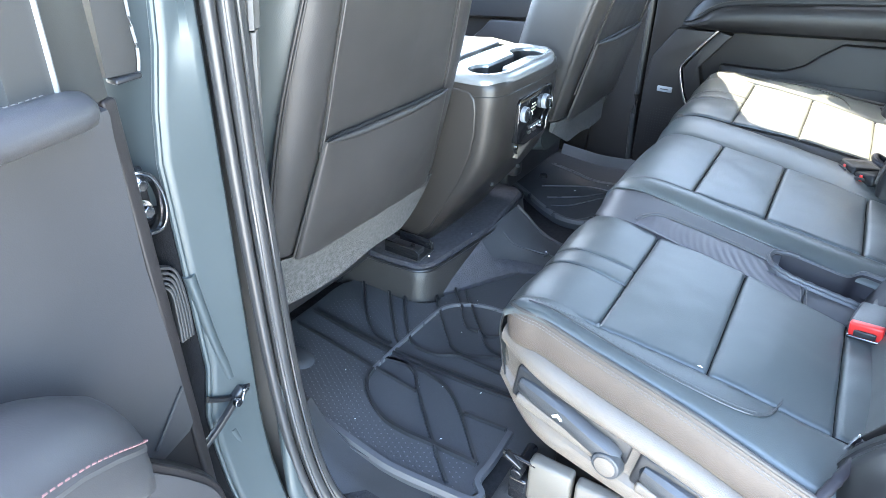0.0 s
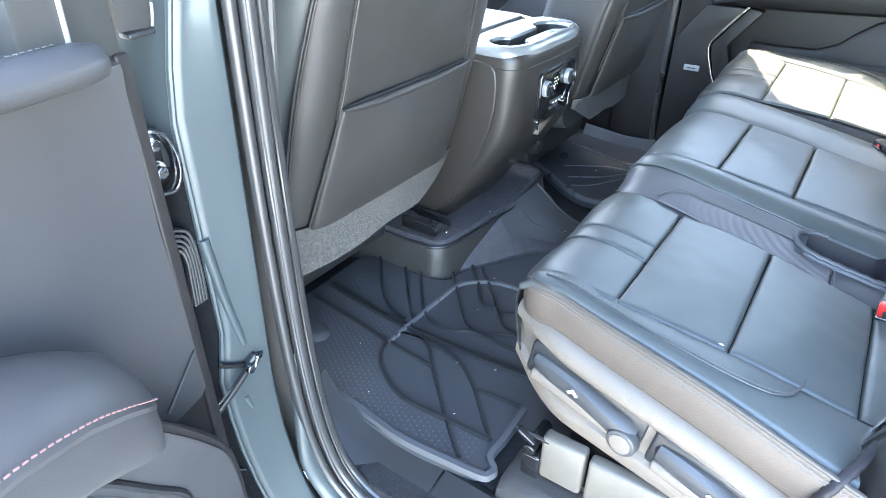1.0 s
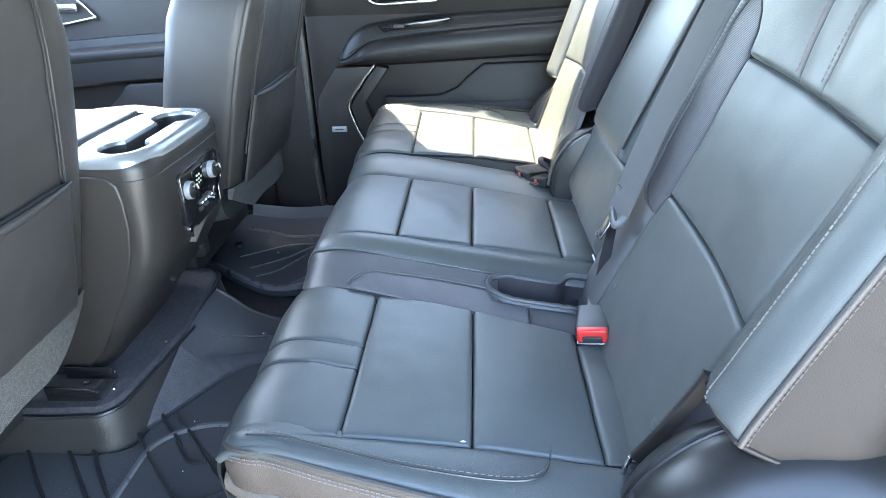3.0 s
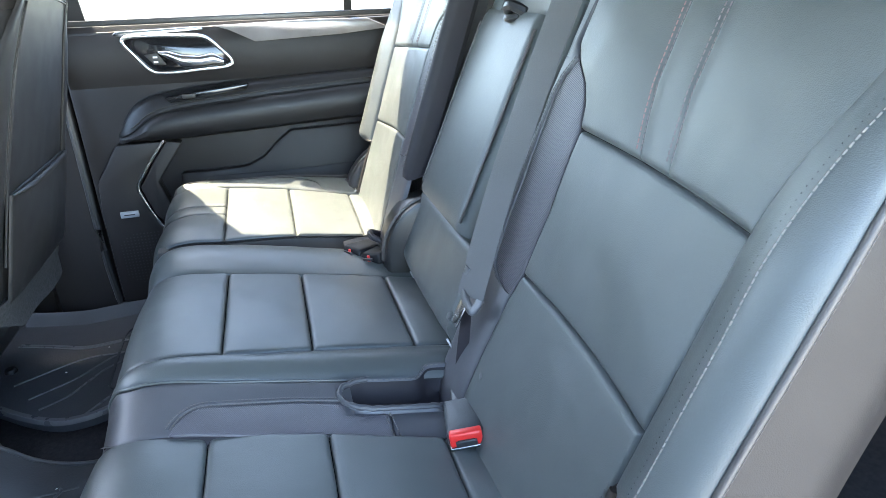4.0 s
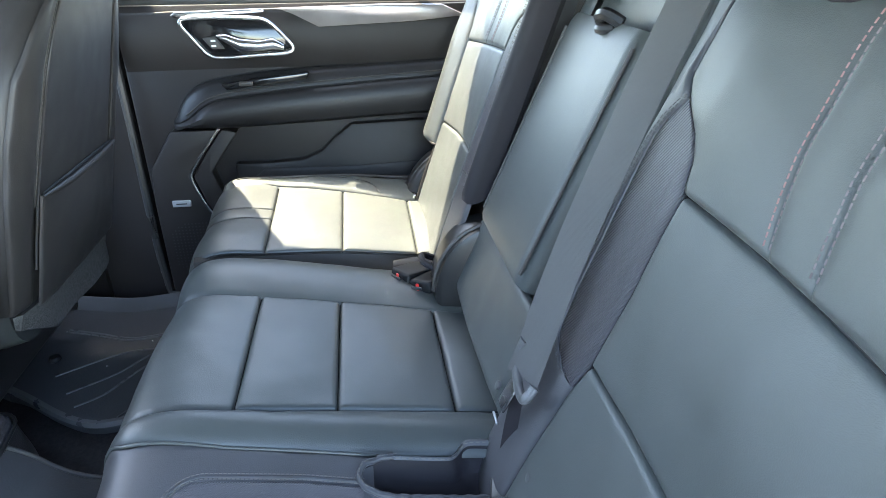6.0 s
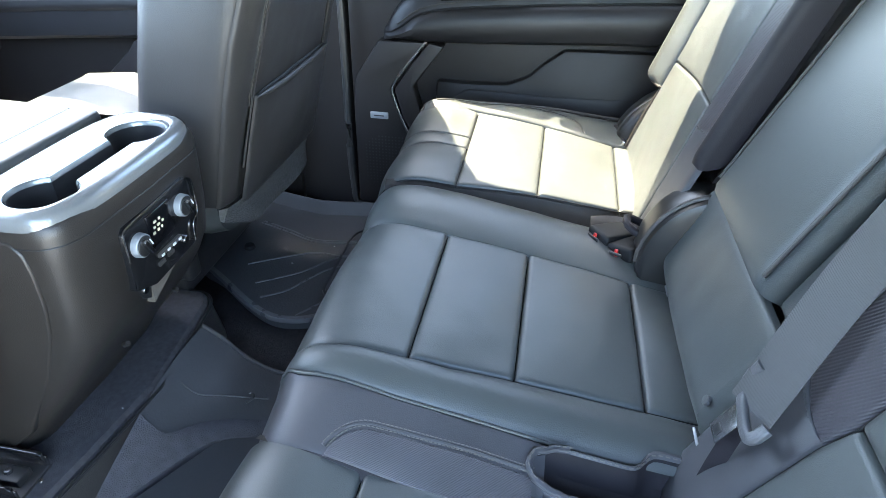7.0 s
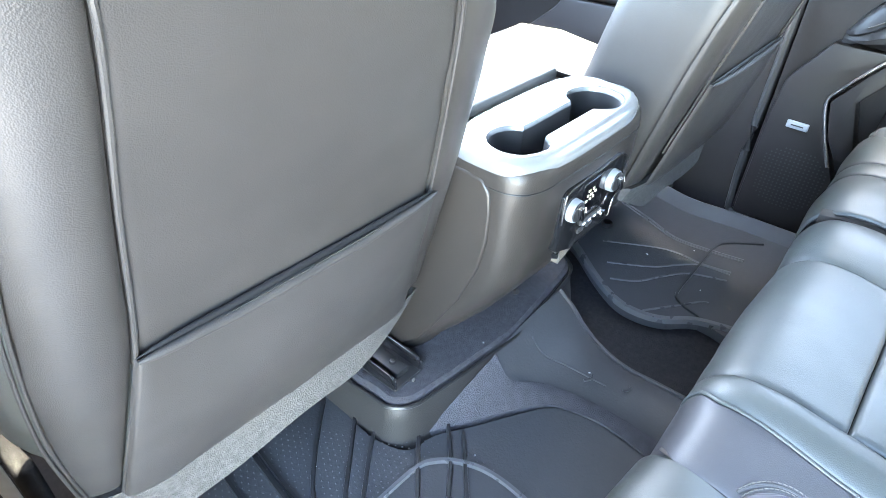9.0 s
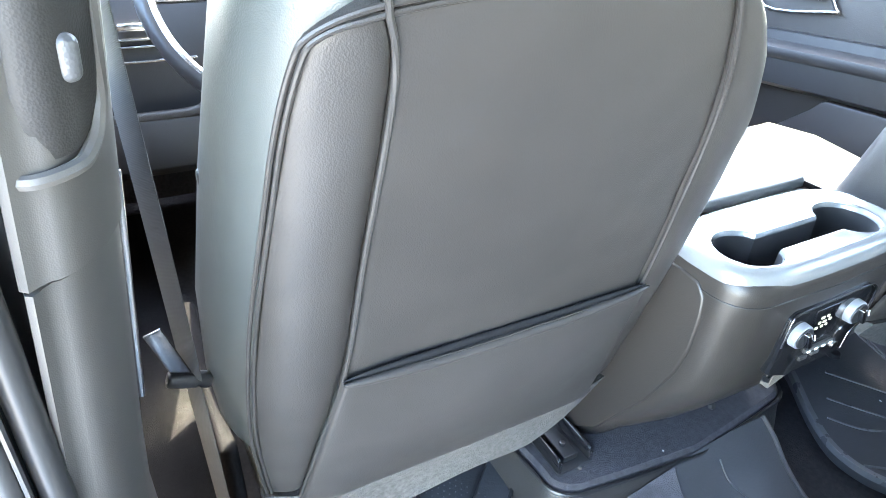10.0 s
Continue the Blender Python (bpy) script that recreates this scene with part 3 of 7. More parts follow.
    for y, x in ((-0.10, 0.957), (-0.03, 0.965), (0.11, 0.984), (0.247, 1.004), (0.33, 1.018), (0.365, 1.024)):
        zz = prof(vy(min(y, 0.34))).z + cush_rise + tilt * (1.0 - x) - 0.002
        inner.append([Vector((x - 0.012, y, zz - 0.002)), Vector((x - 0.002, y, zz - 0.008)), Vector((x + 0.002, y, zz - 0.03)), Vector((x - 0.004, y, zz - 0.09))])
    part("inner_flank", loft(inner, closed=False), LEATHER_SIDE, seat)
    # metal base under the shell
    part("base_frame", join(box(0.72, 0.96, 0.02, 0.28, 0.03, 0.16, 0.006), box(0.66, 0.74, -0.10, 0.28, 0.03, 0.07, 0.004)), DARK_PLASTIC, seat)
    part("base_cover", box(0.642, 0.665, 0.228, 0.291, 0.070, 0.150, 0.006), CREAM, seat, "pale grey plastic base cover")
    part("base_cover", box(0.638, 0.660, 0.02, 0.222, 0.070, 0.150, 0.006), CREAM, seat, "pale grey plastic base cover")
    part("latch", join(cyl(pose(0.635, 0.306, 0.118, 0, 90, 0), 0.009, 0.009, 0.06, 14, 0.002), box(0.64, 0.70, 0.290, 0.318, 0.060, 0.105, 0.004), cyl(pose(0.645, 0.330, 0.142, 90, 0, 0), 0.0035, 0.0035, 0.05, 10), obox(pose(0.640, 0.312, 0.140, 30, 0, 0), 0.012, 0.030, 0.008, 0.002)), BLACK_GLOSS, seat, "black metal floor latch")

    # backrest: u across, v up the back
    dz = 1 / math.sqrt(1 + back_slope ** 2)
    y0 = -0.045

    def B(x, v):
        # hollow between the bolsters
        hollow = 0.010 * math.sin(math.pi * min(1, max(0, (x - 0.70) / 0.32)))
        top = max(0.0, v - 0.565)
        return Vector((x, y0 - back_slope * dz * v - hollow - 2.2 * top * top, 0.285 + back_z + dz * v - 1.2 * top * top))
    FLIP.add(B)
    w = lambda z: (z - 0.285) / dz
    # (u, v) order is flipped so that the normals face forwards
    def Q(a0, a1, b0, b1, a0t=None, a1t=None):
        a0t, a1t = a0 if a0t is None else a0t, a1 if a1t is None else a1t
        return ((a1, w(b0)), (a0, w(b0)), (a0t, w(b1)), (a1t, w(b1)))
    K = lambda nm, q, m=LEATHER, **k: padded(nm, B, q, m, seat, **k)
    ez, ex = (0.25, 0.377, 0.470, 0.501, 0.581, 0.669, 0.70, 0.72, 0.74, 0.76, 0.90), (1.008, 1.006, 1.000, 0.993, 0.994, 1.000, 1.012, 1.030, 1.062, 1.080, 1.080)
    gz, gx = (0.474, 0.479, 0.487, 0.50, 0.54, 0.60, 0.67, 0.70, 0.72, 0.735, 0.742), (1.003, 1.035, 1.058, 1.070, 1.078, 1.081, 1.087, 1.086, 1.080, 1.070, 1.064)
    zz = lambda v: 0.285 + dz * v
    E = lambda v: float(np.interp(zz(v), ez, ex))
    G = lambda v: max(E(v) + 0.0005, float(np.interp(zz(v), gz, gx)))
    outer_x = lambda v: 0.716 - 0.006 * min(1.0, max(0.0, (zz(v) - 0.50) / 0.15)) - 0.050 * min(1.0, max(0.0, (zz(v) - 0.665) / 0.12)) ** 1.5
    rim_x = lambda v: 1.100 if zz(v) < 0.74 else 1.100 - 0.025 * (zz(v) - 0.74) / 0.10
    level = lambda z: (lambda a: w(z))
    tilted = lambda zi, zo: (lambda a: w(zi * (1 - a) + zo * a))
    low_seam, top_seam = tilted(0.504, 0.487), tilted(0.673, 0.653)
    K("back_panel", (E, outer_x, level(0.27), low_seam), edges=(0, 0.7, 1, 0.7))
    K("back_panel", (E, outer_x, low_seam, top_seam), edges=(1, 0.7, 1, 0.7))
    red_a = lambda v: float(np.interp(zz(v), (0.66, 0.70, 0.735, 0.80, 0.84), (0.882, 0.898, 0.908, 0.913, 0.913)))
    red_b = lambda v: float(np.interp(zz(v), (0.66, 0.70, 0.735, 0.80, 0.84), (0.834, 0.846, 0.855, 0.858, 0.858)))
    sa = lambda xa, xb: (lambda a: w(0.653 + (xa * (1 - a) + xb * a - 0.71) / 0.29 * 0.020))
    K("back_panel", (E, red_a, sa(1.0, 0.882), level(0.838)), edges=(1, 0.12, 0, 0.6))
    K("back_panel", (red_a, red_b, sa(0.882, 0.834), level(0.838)), edges=(1, 0.12, 0, 0.12), width=0.010, depth=0.005, crown=0.0005)
    K("back_panel", (red_b, outer_x, sa(0.834, 0.71), level(0.838)), edges=(1, 0.6, 0, 0.12))
    for line, inner in ((red_a, RED_THREAD), (red_b, PINK_THREAD)):
        for off, thr in ((0.0035, inner), (-0.0035, PINK_THREAD)):
            ln = on(B, [(line(w(z)) + off, w(z)) for z in np.linspace(0.674, 0.832, 12)], 0.0024, 2)
            part("stitching", stitches(ln, 0.0042, 0.0020, 0.0009, 0.0004, up=Vector((0, 1, 0.4))), thr, seat, "faded red stitching")
    # inner side: woven insert in the shape of a leaf, plain strip beyond it
    K("inner_panel", (lambda v: rim_x(v), E, level(0.27), level(0.474)), STRIP, edges=(0, 0.6, 0, 1), width=0.02, crown=0.001)
    ins = K("woven_insert", (G, E, level(0.474), level(0.742)), INSERT, edges=(0.1, 0.7, 0.1, 0.35), lift=-0.001, crown=0.001, width=0.010)
    for off in (0.0025, 0.0075):
        rim = on(B, [(G(w(z)) + off, w(z)) for z in (0.476, 0.479, 0.483, 0.488, 0.50, 0.52, 0.54, 0.57, 0.60, 0.64, 0.67, 0.70, 0.72, 0.735, 0.742)], 0.0008, 4)
        part("stitching", stitches(rim, 0.0042, 0.0018, 0.0007, 0.0006, up=Vector((0, 1, 0.4))), THREAD, ins, "fine grey stitching")
    K("inner_panel", (rim_x, G, level(0.474), level(0.742)), STRIP, edges=(0, 0.4, 0, 1), width=0.016, crown=0.001)
    K("inner_panel", (rim_x, E, level(0.742), level(0.838)), STRIP, edges=(0, 0.5, 0, 1), width=0.016, crown=0.001)
    # back side of the backrest closes the shape
    bk = []
    for v in np.linspace(w(0.27), w(0.838), 10):
        f, o = B(0.69, v), B(1.095, v)
        nn = Vector((0, -dz, -back_slope * dz))
        bk.append([f + Vector((0.0, -0.035, 0)), f + nn * 0.06 + Vector((0.0, 0, 0)), f + nn * 0.11 + Vector((0.05, 0, 0)), o + nn * 0.11 + Vector((-0.05, 0, 0)), o + nn * 0.06, o + Vector((0, -0.035, 0))])
    part("back_shell", loft(bk), SEATBACK, seat)
    # outer bolster of the backrest: a rounded wing, its flank in plain vinyl
    loops = []
    for z in (0.436, 0.441, 0.452, 0.48, 0.54, 0.60, 0.66, 0.72, 0.78, 0.825, 0.845, 0.852):
        rise = min(1.0, max(0.0, (z - 0.66) / 0.12))
        f = B(0.713, w(z)) + Vector((-0.034 * rise ** 1.5, 0.0, 0.0))
        g = {0.436: 0.45, 0.441: 0.75, 0.845: 0.8, 0.852: 0.5}.get(z, 1.0)
        lo = max(0.0, 0.50 - z)
        loops.append([f + Vector((dx * (1 - 0.30 * rise), dy * (g * (1 - 0.55 * rise) if dy > 0 else 1.0), (0.012 if g < 1 else 0.0) * k - lo * 0.80 * t)) for dx, dy, k, t in ((0.004, -0.03, 0, 0), (0.0, -0.001, 0, 0), (-0.020, 0.014, 0, 0), (-0.038, 0.023, 0, 0), (-0.056, 0.024, 0, 0), (-0.074, 0.017, 0, 0), (-0.084, 0.004, 0, 0.1), (-0.091, -0.03, 0, 0.35), (-0.096, -0.075, 0, 0.7), (-0.085, -0.115, 0, 1.0))])
    cols = [smooth_path(c, 4) for c in zip(*loops)]
    fine = [smooth_path([c[r] for c in cols], 4) for r in range(len(cols[0]))]
    wing = part("back_bolster", loft([row[:25] for row in fine], closed=False), LEATHER, seat)
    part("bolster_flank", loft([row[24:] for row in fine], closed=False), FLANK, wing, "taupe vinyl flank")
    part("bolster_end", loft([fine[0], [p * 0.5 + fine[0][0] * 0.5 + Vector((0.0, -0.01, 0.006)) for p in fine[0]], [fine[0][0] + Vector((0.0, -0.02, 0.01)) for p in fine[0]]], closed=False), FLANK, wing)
    part("stitching", stitches([row[13] for row in fine[3:]], 0.0040, 0.0014, 0.0010, 0.0006, up=Vector((-0.3, 0.9, 0.2))), TAUPE_THREAD, wing, "pale stitching")
    part("needle_holes", stitches([row[11] for row in fine[3:]], 0.0010, 0.0044, 0.0004, 0.0001, up=Vector((-0.3, 0.9, 0.2))), GAP, wing, "fine row of dark needle holes")
    for f in (0.35, 0.62):
        part("stitching", stitches([row[24].lerp(row[25], f) for row in fine[1:]], 0.0042, 0.0016, 0.0011, 0.0004, up=Vector((-1, 0.3, 0))), BROWN_THREAD, wing, "close brown stitching")
    part("piping", sweep([row[24] + Vector((-0.0012, 0.0008, 0)) for row in fine], ring(0.0030, 10)), LEATHER_SIDE, wing)
    part("seam_line", sweep([row[24] + Vector((0.0025, 0.0022, 0)) for row in fine], ring(0.0012, 8)), GAP, wing)
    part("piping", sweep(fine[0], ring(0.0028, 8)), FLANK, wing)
    # recliner cover beside the hinge
    loops = []
    for x, s in ((0.566, 0.20), (0.567, 0.42), (0.571, 0.60), (0.578, 0.74), (0.590, 0.86), (0.606, 0.94), (0.626, 0.985), (0.648, 1.0), (0.662, 1.0), (0.666, 0.985), (0.668, 0.985), (0.672, 1.0), (0.684, 0.985), (0.692, 0.95), (0.697, 0.85)):
        lp = []
        for a in range(56):
            t = 2 * math.pi * a / 56
            lp.append(Vector((x, -0.192 + 0.166 * s * math.cos(t), 0.276 + (back_z + cush_rise) * 0.5 + 0.158 * s * math.sin(t))))
        loops.append(lp)
    rec = part("recliner_cover", loft(loops), RECLINER, seat, "shiny black plastic recliner cover")
    part("groove", sweep([p + Vector((0.0, 0, 0.0005)) for p in loops[9]], ring(0.0022, 6), True, up=Vector((1, 0, 0))), SEAL, rec)
    # creased leather gusset between cushion and wing
    gus = smooth_path([Vector((0.704, -0.110, 0.442 + back_z)), Vector((0.706, -0.098, 0.410 + back_z)), Vector((0.711, -0.080, 0.368 + back_z)), Vector((0.718, -0.060, 0.322 + cush_rise))], 8)
    part("gusset_fold", loft([gus, [p + Vector((-0.020, -0.010, 0.002)) for p in gus], [p + Vector((-0.05, -0.035, 0.006)) for p in gus]], closed=False), BAND, seat)
    part("gusset", sweep(gus, rrect(0.008, 0.020, 0.003)), FLANK, seat, "creased brown-black leather gusset")
    part("stitching", stitches([p + Vector((0.009, 0.006, 0.002)) for p in gus], 0.0045, 0.003, 0.0006, 0.0, up=Vector((0, 1, 0))), THREAD, seat)
    tab = smooth_path([Vector((0.602, -0.002, 0.268 + cush_rise)), Vector((0.603, -0.008, 0.290 + cush_rise)), Vector((0.612, -0.020, 0.318 + cush_rise)), Vector((0.640, -0.034, 0.334 + cush_rise)), Vector((0.675, -0.046, 0.332 + cush_rise)), Vector((0.715, -0.054, 0.318 + cush_rise))], 8)
    part("cushion_welt", sweep([p + Vector((0, 0.0007 * math.sin(i * 2.2), 0.0007 * math.cos(i * 2.2))) for i, p in enumerate(tab)], rrect(0.011, 0.009, 0.004)), BAND, seat, "puckered leather welt at the cushion corner")
    # rivets and the anchor slot at the foot of the back
    for x, z in ((0.740, 0.352), (0.985, 0.372)):
        p = B(x, w(z))
        part("rivet", cyl(Matrix.Translation(p + Vector((0, -0.003, 0))) @ pose(0, 0, 0, -67, 0, 0), 0.0062, 0.0056, 0.0042, 20, 0.0012), TONGUE, seat, "small grey plastic rivet")
    part("anchor_loop", obox(pose(0.712, -0.045, 0.318 + cush_rise, 20, 0, 20), 0.004, 0.006, 0.030, 0.0015), CHROME, seat, "bright steel anchor loop")
    # head restraint
    tc = B(0.87, w(0.838))
    hr = part("head_restraint", loft([[tc + Vector((sx * (0.115 + e), sy - 0.03, 0.046 + hz)) for sx, sy in [(math.copysign(abs(math.cos(q)) ** 0.5, math.cos(q)), 0.05 * math.copysign(abs(math.sin(q)) ** 0.6, math.sin(q))) for q in [2 * math.pi * k / 28 for k in range(28)]]] for hz, e in ((-0.025, -0.03), (-0.018, -0.008), (0.0, 0.0), (0.06, 0.01), (0.12, 0.0), (0.15, -0.02), (0.158, -0.05))]), LEATHER, seat)
    for dx in (-0.06, 0.06):
        part("post", cyl(Matrix.Translation(tc + Vector((dx, -0.03, -0.02))), 0.006, 0.006, 0.10, 12), CHROME, hr)
    # top welt of the backrest
    tp = [B(x, w(0.836)) + Vector((0, 0.002, 0.002)) for x in np.linspace(0.70, 1.085, 24)]
    part("piping", sweep([p + Vector((0, 0, 0.004 * math.sin(i * 1.1))) for i, p in enumerate(tp)], ring(0.003, 8)), BAND, seat)
    return seat


outboard_seat(0.0, 0.0, 0.42, 0.0)
CUR[0] = Matrix.Translation((2 * C + 0.038, 0, 0)) @ Matrix.Diagonal((-1, 1, 1, 1))
right_seat = outboard_seat(0.034, 0.045, 0.33, 0.055)
tagged(right_seat, "black leather second-row seat, half in bright sunlight")
CUR[0] = Matrix.Identity(4)
# the right seat's inner edge: a stitched band and an arched hinge cover below it
def back_y(z):
    return -0.045 - 0.33 * (z - 0.33)


band = [[Vector((a, back_y(z) + b * g, z)) for a, b in ((1.462, -0.02), (1.461, 0.004), (1.455, 0.012), (1.449, 0.014), (1.442, 0.012), (1.437, 0.006), (1.436, -0.004), (1.436, -0.03), (1.445, -0.04))] for z, g in ((0.498, 0.3), (0.503, 0.8), (0.515, 1.0), (0.60, 1.0), (0.70, 1.0), (0.80, 1.0), (0.90, 1.0), (0.915, 0.5))]
sb = part("side_band", loft(band), BAND, right_seat, "dark stitched band along the inner edge")
for a in (1.4535, 1.4475):
    part("stitching", stitches([(a, back_y(z) + 0.0148, z) for z in np.linspace(0.52, 0.90, 12)], 0.0045, 0.003, 0.0006, 0.0004, up=Vector((0, 1, 0.3))), BROWN_THREAD, sb)
arch = []
for x, s in ((1.478, 0.90), (1.474, 0.97), (1.462, 1.0), (1.418, 1.0), (1.406, 0.97), (1.402, 0.90)):
    lp = [Vector((x, -0.145 + 0.105 * s * math.cos(q), 0.355 + 0.118 * s * math.sin(q))) for q in [math.pi * k / 20 for k in range(21)]]
    arch.append(lp + [Vector((x, -0.25, 0.29)), Vector((x, -0.05, 0.29))])
hc = part("hinge_cover", loft(arch), RECLINER, right_seat, "shiny black arched hinge cover")
part("rim", sweep(arch[3][:21], ring(0.004, 8)), LEATHER_SIDE, hc)


def middle_seat():
    seat = thing("middle_seat", "narrow black leather middle seat with fold-down armrest back", "car seat", (C, 0.1, 0.02), "second-row seats")
    prof, vy, vmax = profile([(-0.13, 0.322), (-0.04, 0.335), (0.113, 0.362), (0.233, 0.382), (0.30, 0.390), (0.342, 0.384), (0.366, 0.362), (0.374, 0.33), (0.368, 0.27), (0.355, 0.19)])

    def S(x, v):
        p = prof(v)
        dip = 0.0
        if x < 1.130:
            t = min(1.0, (1.130 - x) / 0.055)
            dip = -0.009 * t + 0.009 * math.sin(math.pi * t) - 0.026 * max(0.0, (1.075 - x) / 0.10)
        if x > 1.40:
            dip = 0.010 * math.sin(math.pi * min(1, (x - 1.40) / 0.14)) - 0.012 * max(0, (x - 1.48) / 0.06) ** 2
        return Vector((x, p.y, p.z + dip))
    va, vb, vc, vd, ve = vy(0.233), vy(0.113), vy(-0.035), vy(-0.12), vmax - 0.03
    P = lambda nm, q, m=LEATHER, **k: padded(nm, S, q, m, seat, **k)
    P("cushion_panel", ((1.143, vc), (1.392, vc), (1.396, vb), (1.137, vb)))
    P("cushion_panel", ((1.137, vb), (1.396, vb), (1.398, va), (1.129, va)))
    P("cushion_panel", ((1.129, va), (1.398, va), (1.400, ve), (1.124, ve)), edges=(1, 0.8, 0, 0.8))
    P("cushion_panel", ((1.145, vd), (1.385, vd), (1.392, vc), (1.143, vc)), edges=(0, 0.6, 1, 0.6))
    P("side_bolster", ((1.385, vd), (1.525, vd), (1.548, ve), (1.400, ve)), edges=(0, 1, 0, 0.8), width=0.014, depth=0.008)
    # strip beside the outer seat: plain ends, woven insert, and a stowage pocket at the back
    table = lambda pts: (lambda v, k=sorted((vy(y) if y < 0.37 else ve, x) for y, x in pts): float(np.interp(v, [p[0] for p in k], [p[1] for p in k])))
    near = table(((-0.13, 0.940), (0.018, 0.960), (0.077, 0.968), (0.11, 0.980), (0.247, 0.994), (0.33, 1.002), (0.365, 1.006), (0.40, 1.008)))
    valley = table(((-0.13, 1.074), (-0.02, 1.072), (0.07, 1.070), (0.15, 1.073), (0.23, 1.075), (0.342, 1.083), (0.362, 1.094), (0.40, 1.102)))
    crest = table(((-0.12, 1.145), (-0.035, 1.143), (0.113, 1.137), (0.233, 1.129), (0.40, 1.124)))
    flat = lambda v: (lambda a: v)
    P("side_roll", (valley, crest, flat(vd), flat(ve)), edges=(0, 0.9, 0, 0.5), crown=0.0, width=0.014)
    P("side_strip", (near, valley, flat(vy(0.074)), flat(ve)), STRIP, edges=(0, 0.5, 0, 0.5), crown=0.001, width=0.010)
    skirt = [S(near(v), v) for v in np.linspace(vd, ve, 40)]
    part("strip_flank", loft([[p + Vector((0.002, 0, 0.0)) for p in skirt], [p + Vector((-0.006, 0, -0.006)) for p in skirt], [p + Vector((-0.012, 0, -0.03)) for p in skirt], [p + Vector((-0.012, 0, -0.09)) for p in skirt]], closed=False), BAND, seat)
    part("piping", sweep(on(S, [(valley(v), v) for v in np.linspace(vy(0.07), ve, 40)], -0.0005, 1), ring(0.0018, 8)), LEATHER, seat)

    def bend(v):
        """The stitched edge of the woven insert, rounded at its front end."""
        y = S(1.03, v).y
        return 0.984 + 0.052 * math.sqrt(max(0.0, 1 - (max(0.0, y - 0.248) / 0.042) ** 2)) - 0.004 * max(0.0, 0.15 - y) / 0.07
    ins = P("woven_insert", (lambda v: near(v) + 0.001, lambda v: max(near(v) + 0.002, bend(v)), flat(vy(0.086)), flat(vy(0.289))), CARBON, edges=(0, 0.6, 0.2, 0.2), crown=0.0008, lift=0.0022, width=0.006)
    P("woven_insert", (lambda v: near(v) + 0.001, lambda v: 1.013, flat(vy(0.030)), flat(vy(0.086))), CARBON, edges=(0.5, 0.4, 0, 0.2), crown=0.0, lift=0.0022, width=0.006)
    P("rear_strip", (near, lambda v: 1.013, flat(vd), flat(vy(0.030))), STRIP, edges=(0, 0.2, 0.4, 0))
    for off in (0.0015, 0.0075):
        ln = [(bend(vy(0.248)) - 0.004 * max(0.0, 0.15 - y) / 0.07 + off, vy(y)) for y in np.linspace(0.084, 0.246, 14)]
        ln += [(0.984 + (0.052 + off) * math.cos(a), vy(0.248 + (0.042 + off) * math.sin(a))) for a in np.linspace(0.0, 1.08, 12)]
        part("stitching", stitches(on(S, ln, 0.0018, 2), 0.0032, 0.0014, 0.0007, 0.0004), TAUPE_THREAD, ins, "double row of grey stitching")
    part("welt", sweep(on(S, [(u + 0.0045 - off, v) for u, v in ln], 0.0005, 2), ring(0.0022, 8)), STRIP, ins)
    for y in (0.026, 0.034):
        part("stitching", stitches(on(S, [(0.964, vy(y - 0.004)), (1.010, vy(y + 0.004))], 0.0022, 6), 0.0045, 0.002, 0.0008), TAUPE_THREAD, seat)
    # pocket: a sunken trough with a stitched leather rim
    xl = lambda y: 1.016 + 0.012 * (max(0.0, y - 0.045) / 0.04) ** 2
    xr = lambda y: 1.066 + 0.020 / (1 + math.exp((y + 0.027) / 0.004)) - 0.012 * (max(0.0, y - 0.045) / 0.04) ** 2
    trough, rim_l, rim_r = [], [], []
    for y in np.linspace(-0.105, 0.084, 40):
        k = math.sqrt(max(0.0, 1 - (max(0.0, y - 0.045) / 0.039) ** 2))
        row = []
        for f, dn in ((-0.10, -0.006), (-0.04, 0.003), (0.02, 0.0045), (0.08, 0.001), (0.14, -0.010), (0.24, -0.024), (0.5, -0.028), (0.76, -0.024), (0.88, -0.010), (0.94, 0.002), (0.99, 0.0045), (1.04, 0.002), (1.10, -0.006)):
            x = xl(y) + (xr(y) - xl(y)) * f
            row.append(Vector((x, y, S(x, vy(y)).z + (dn * k if dn < 0 and 0.1 < f < 0.9 else dn))))
        trough.append(row)
    poc = part("stowage_pocket", loft([r[3:10] for r in trough], closed=False), BAND, seat, "open dark pocket")
    part("rim", loft([r[:4] for r in trough], closed=False), STRIP, poc, "stitched leather pocket rim")
    part("rim", loft([r[9:] for r in trough], closed=False), STRIP, poc, "stitched leather pocket rim")
    part("stitching", stitches([r[10] + Vector((-0.003, 0, 0.0002)) for r in trough], 0.0045, 0.003, 0.0008, 0.0), TAUPE_THREAD, poc)
    mouth = [r[2] for r in trough] + [trough[-1][2].lerp(trough[-1][10], f) + Vector((0, 0.006 * math.sin(math.pi * f), 0.001)) for f in (0.15, 0.3, 0.5, 0.7, 0.85)] + [r[10] for r in trough[::-1][:8]]
    part("welt", sweep([p + Vector((0.0004 * math.sin(i * 2.1), 0, 0.0006 * math.sin(i * 1.7))) for i, p in enumerate(mouth)], ring(0.0038, 8)), STRIP, poc, "puckered leather welt round the pocket")
    part("stitching", stitches([p + Vector((0, 0, 0.004)) for p in mouth[-16:]], 0.004, 0.003, 0.0007, 0.0), TAUPE_THREAD, poc)
    part("base_frame", box(1.04, 1.46, 0.0, 0.32, 0.03, 0.24, 0.01), DARK_PLASTIC, seat)
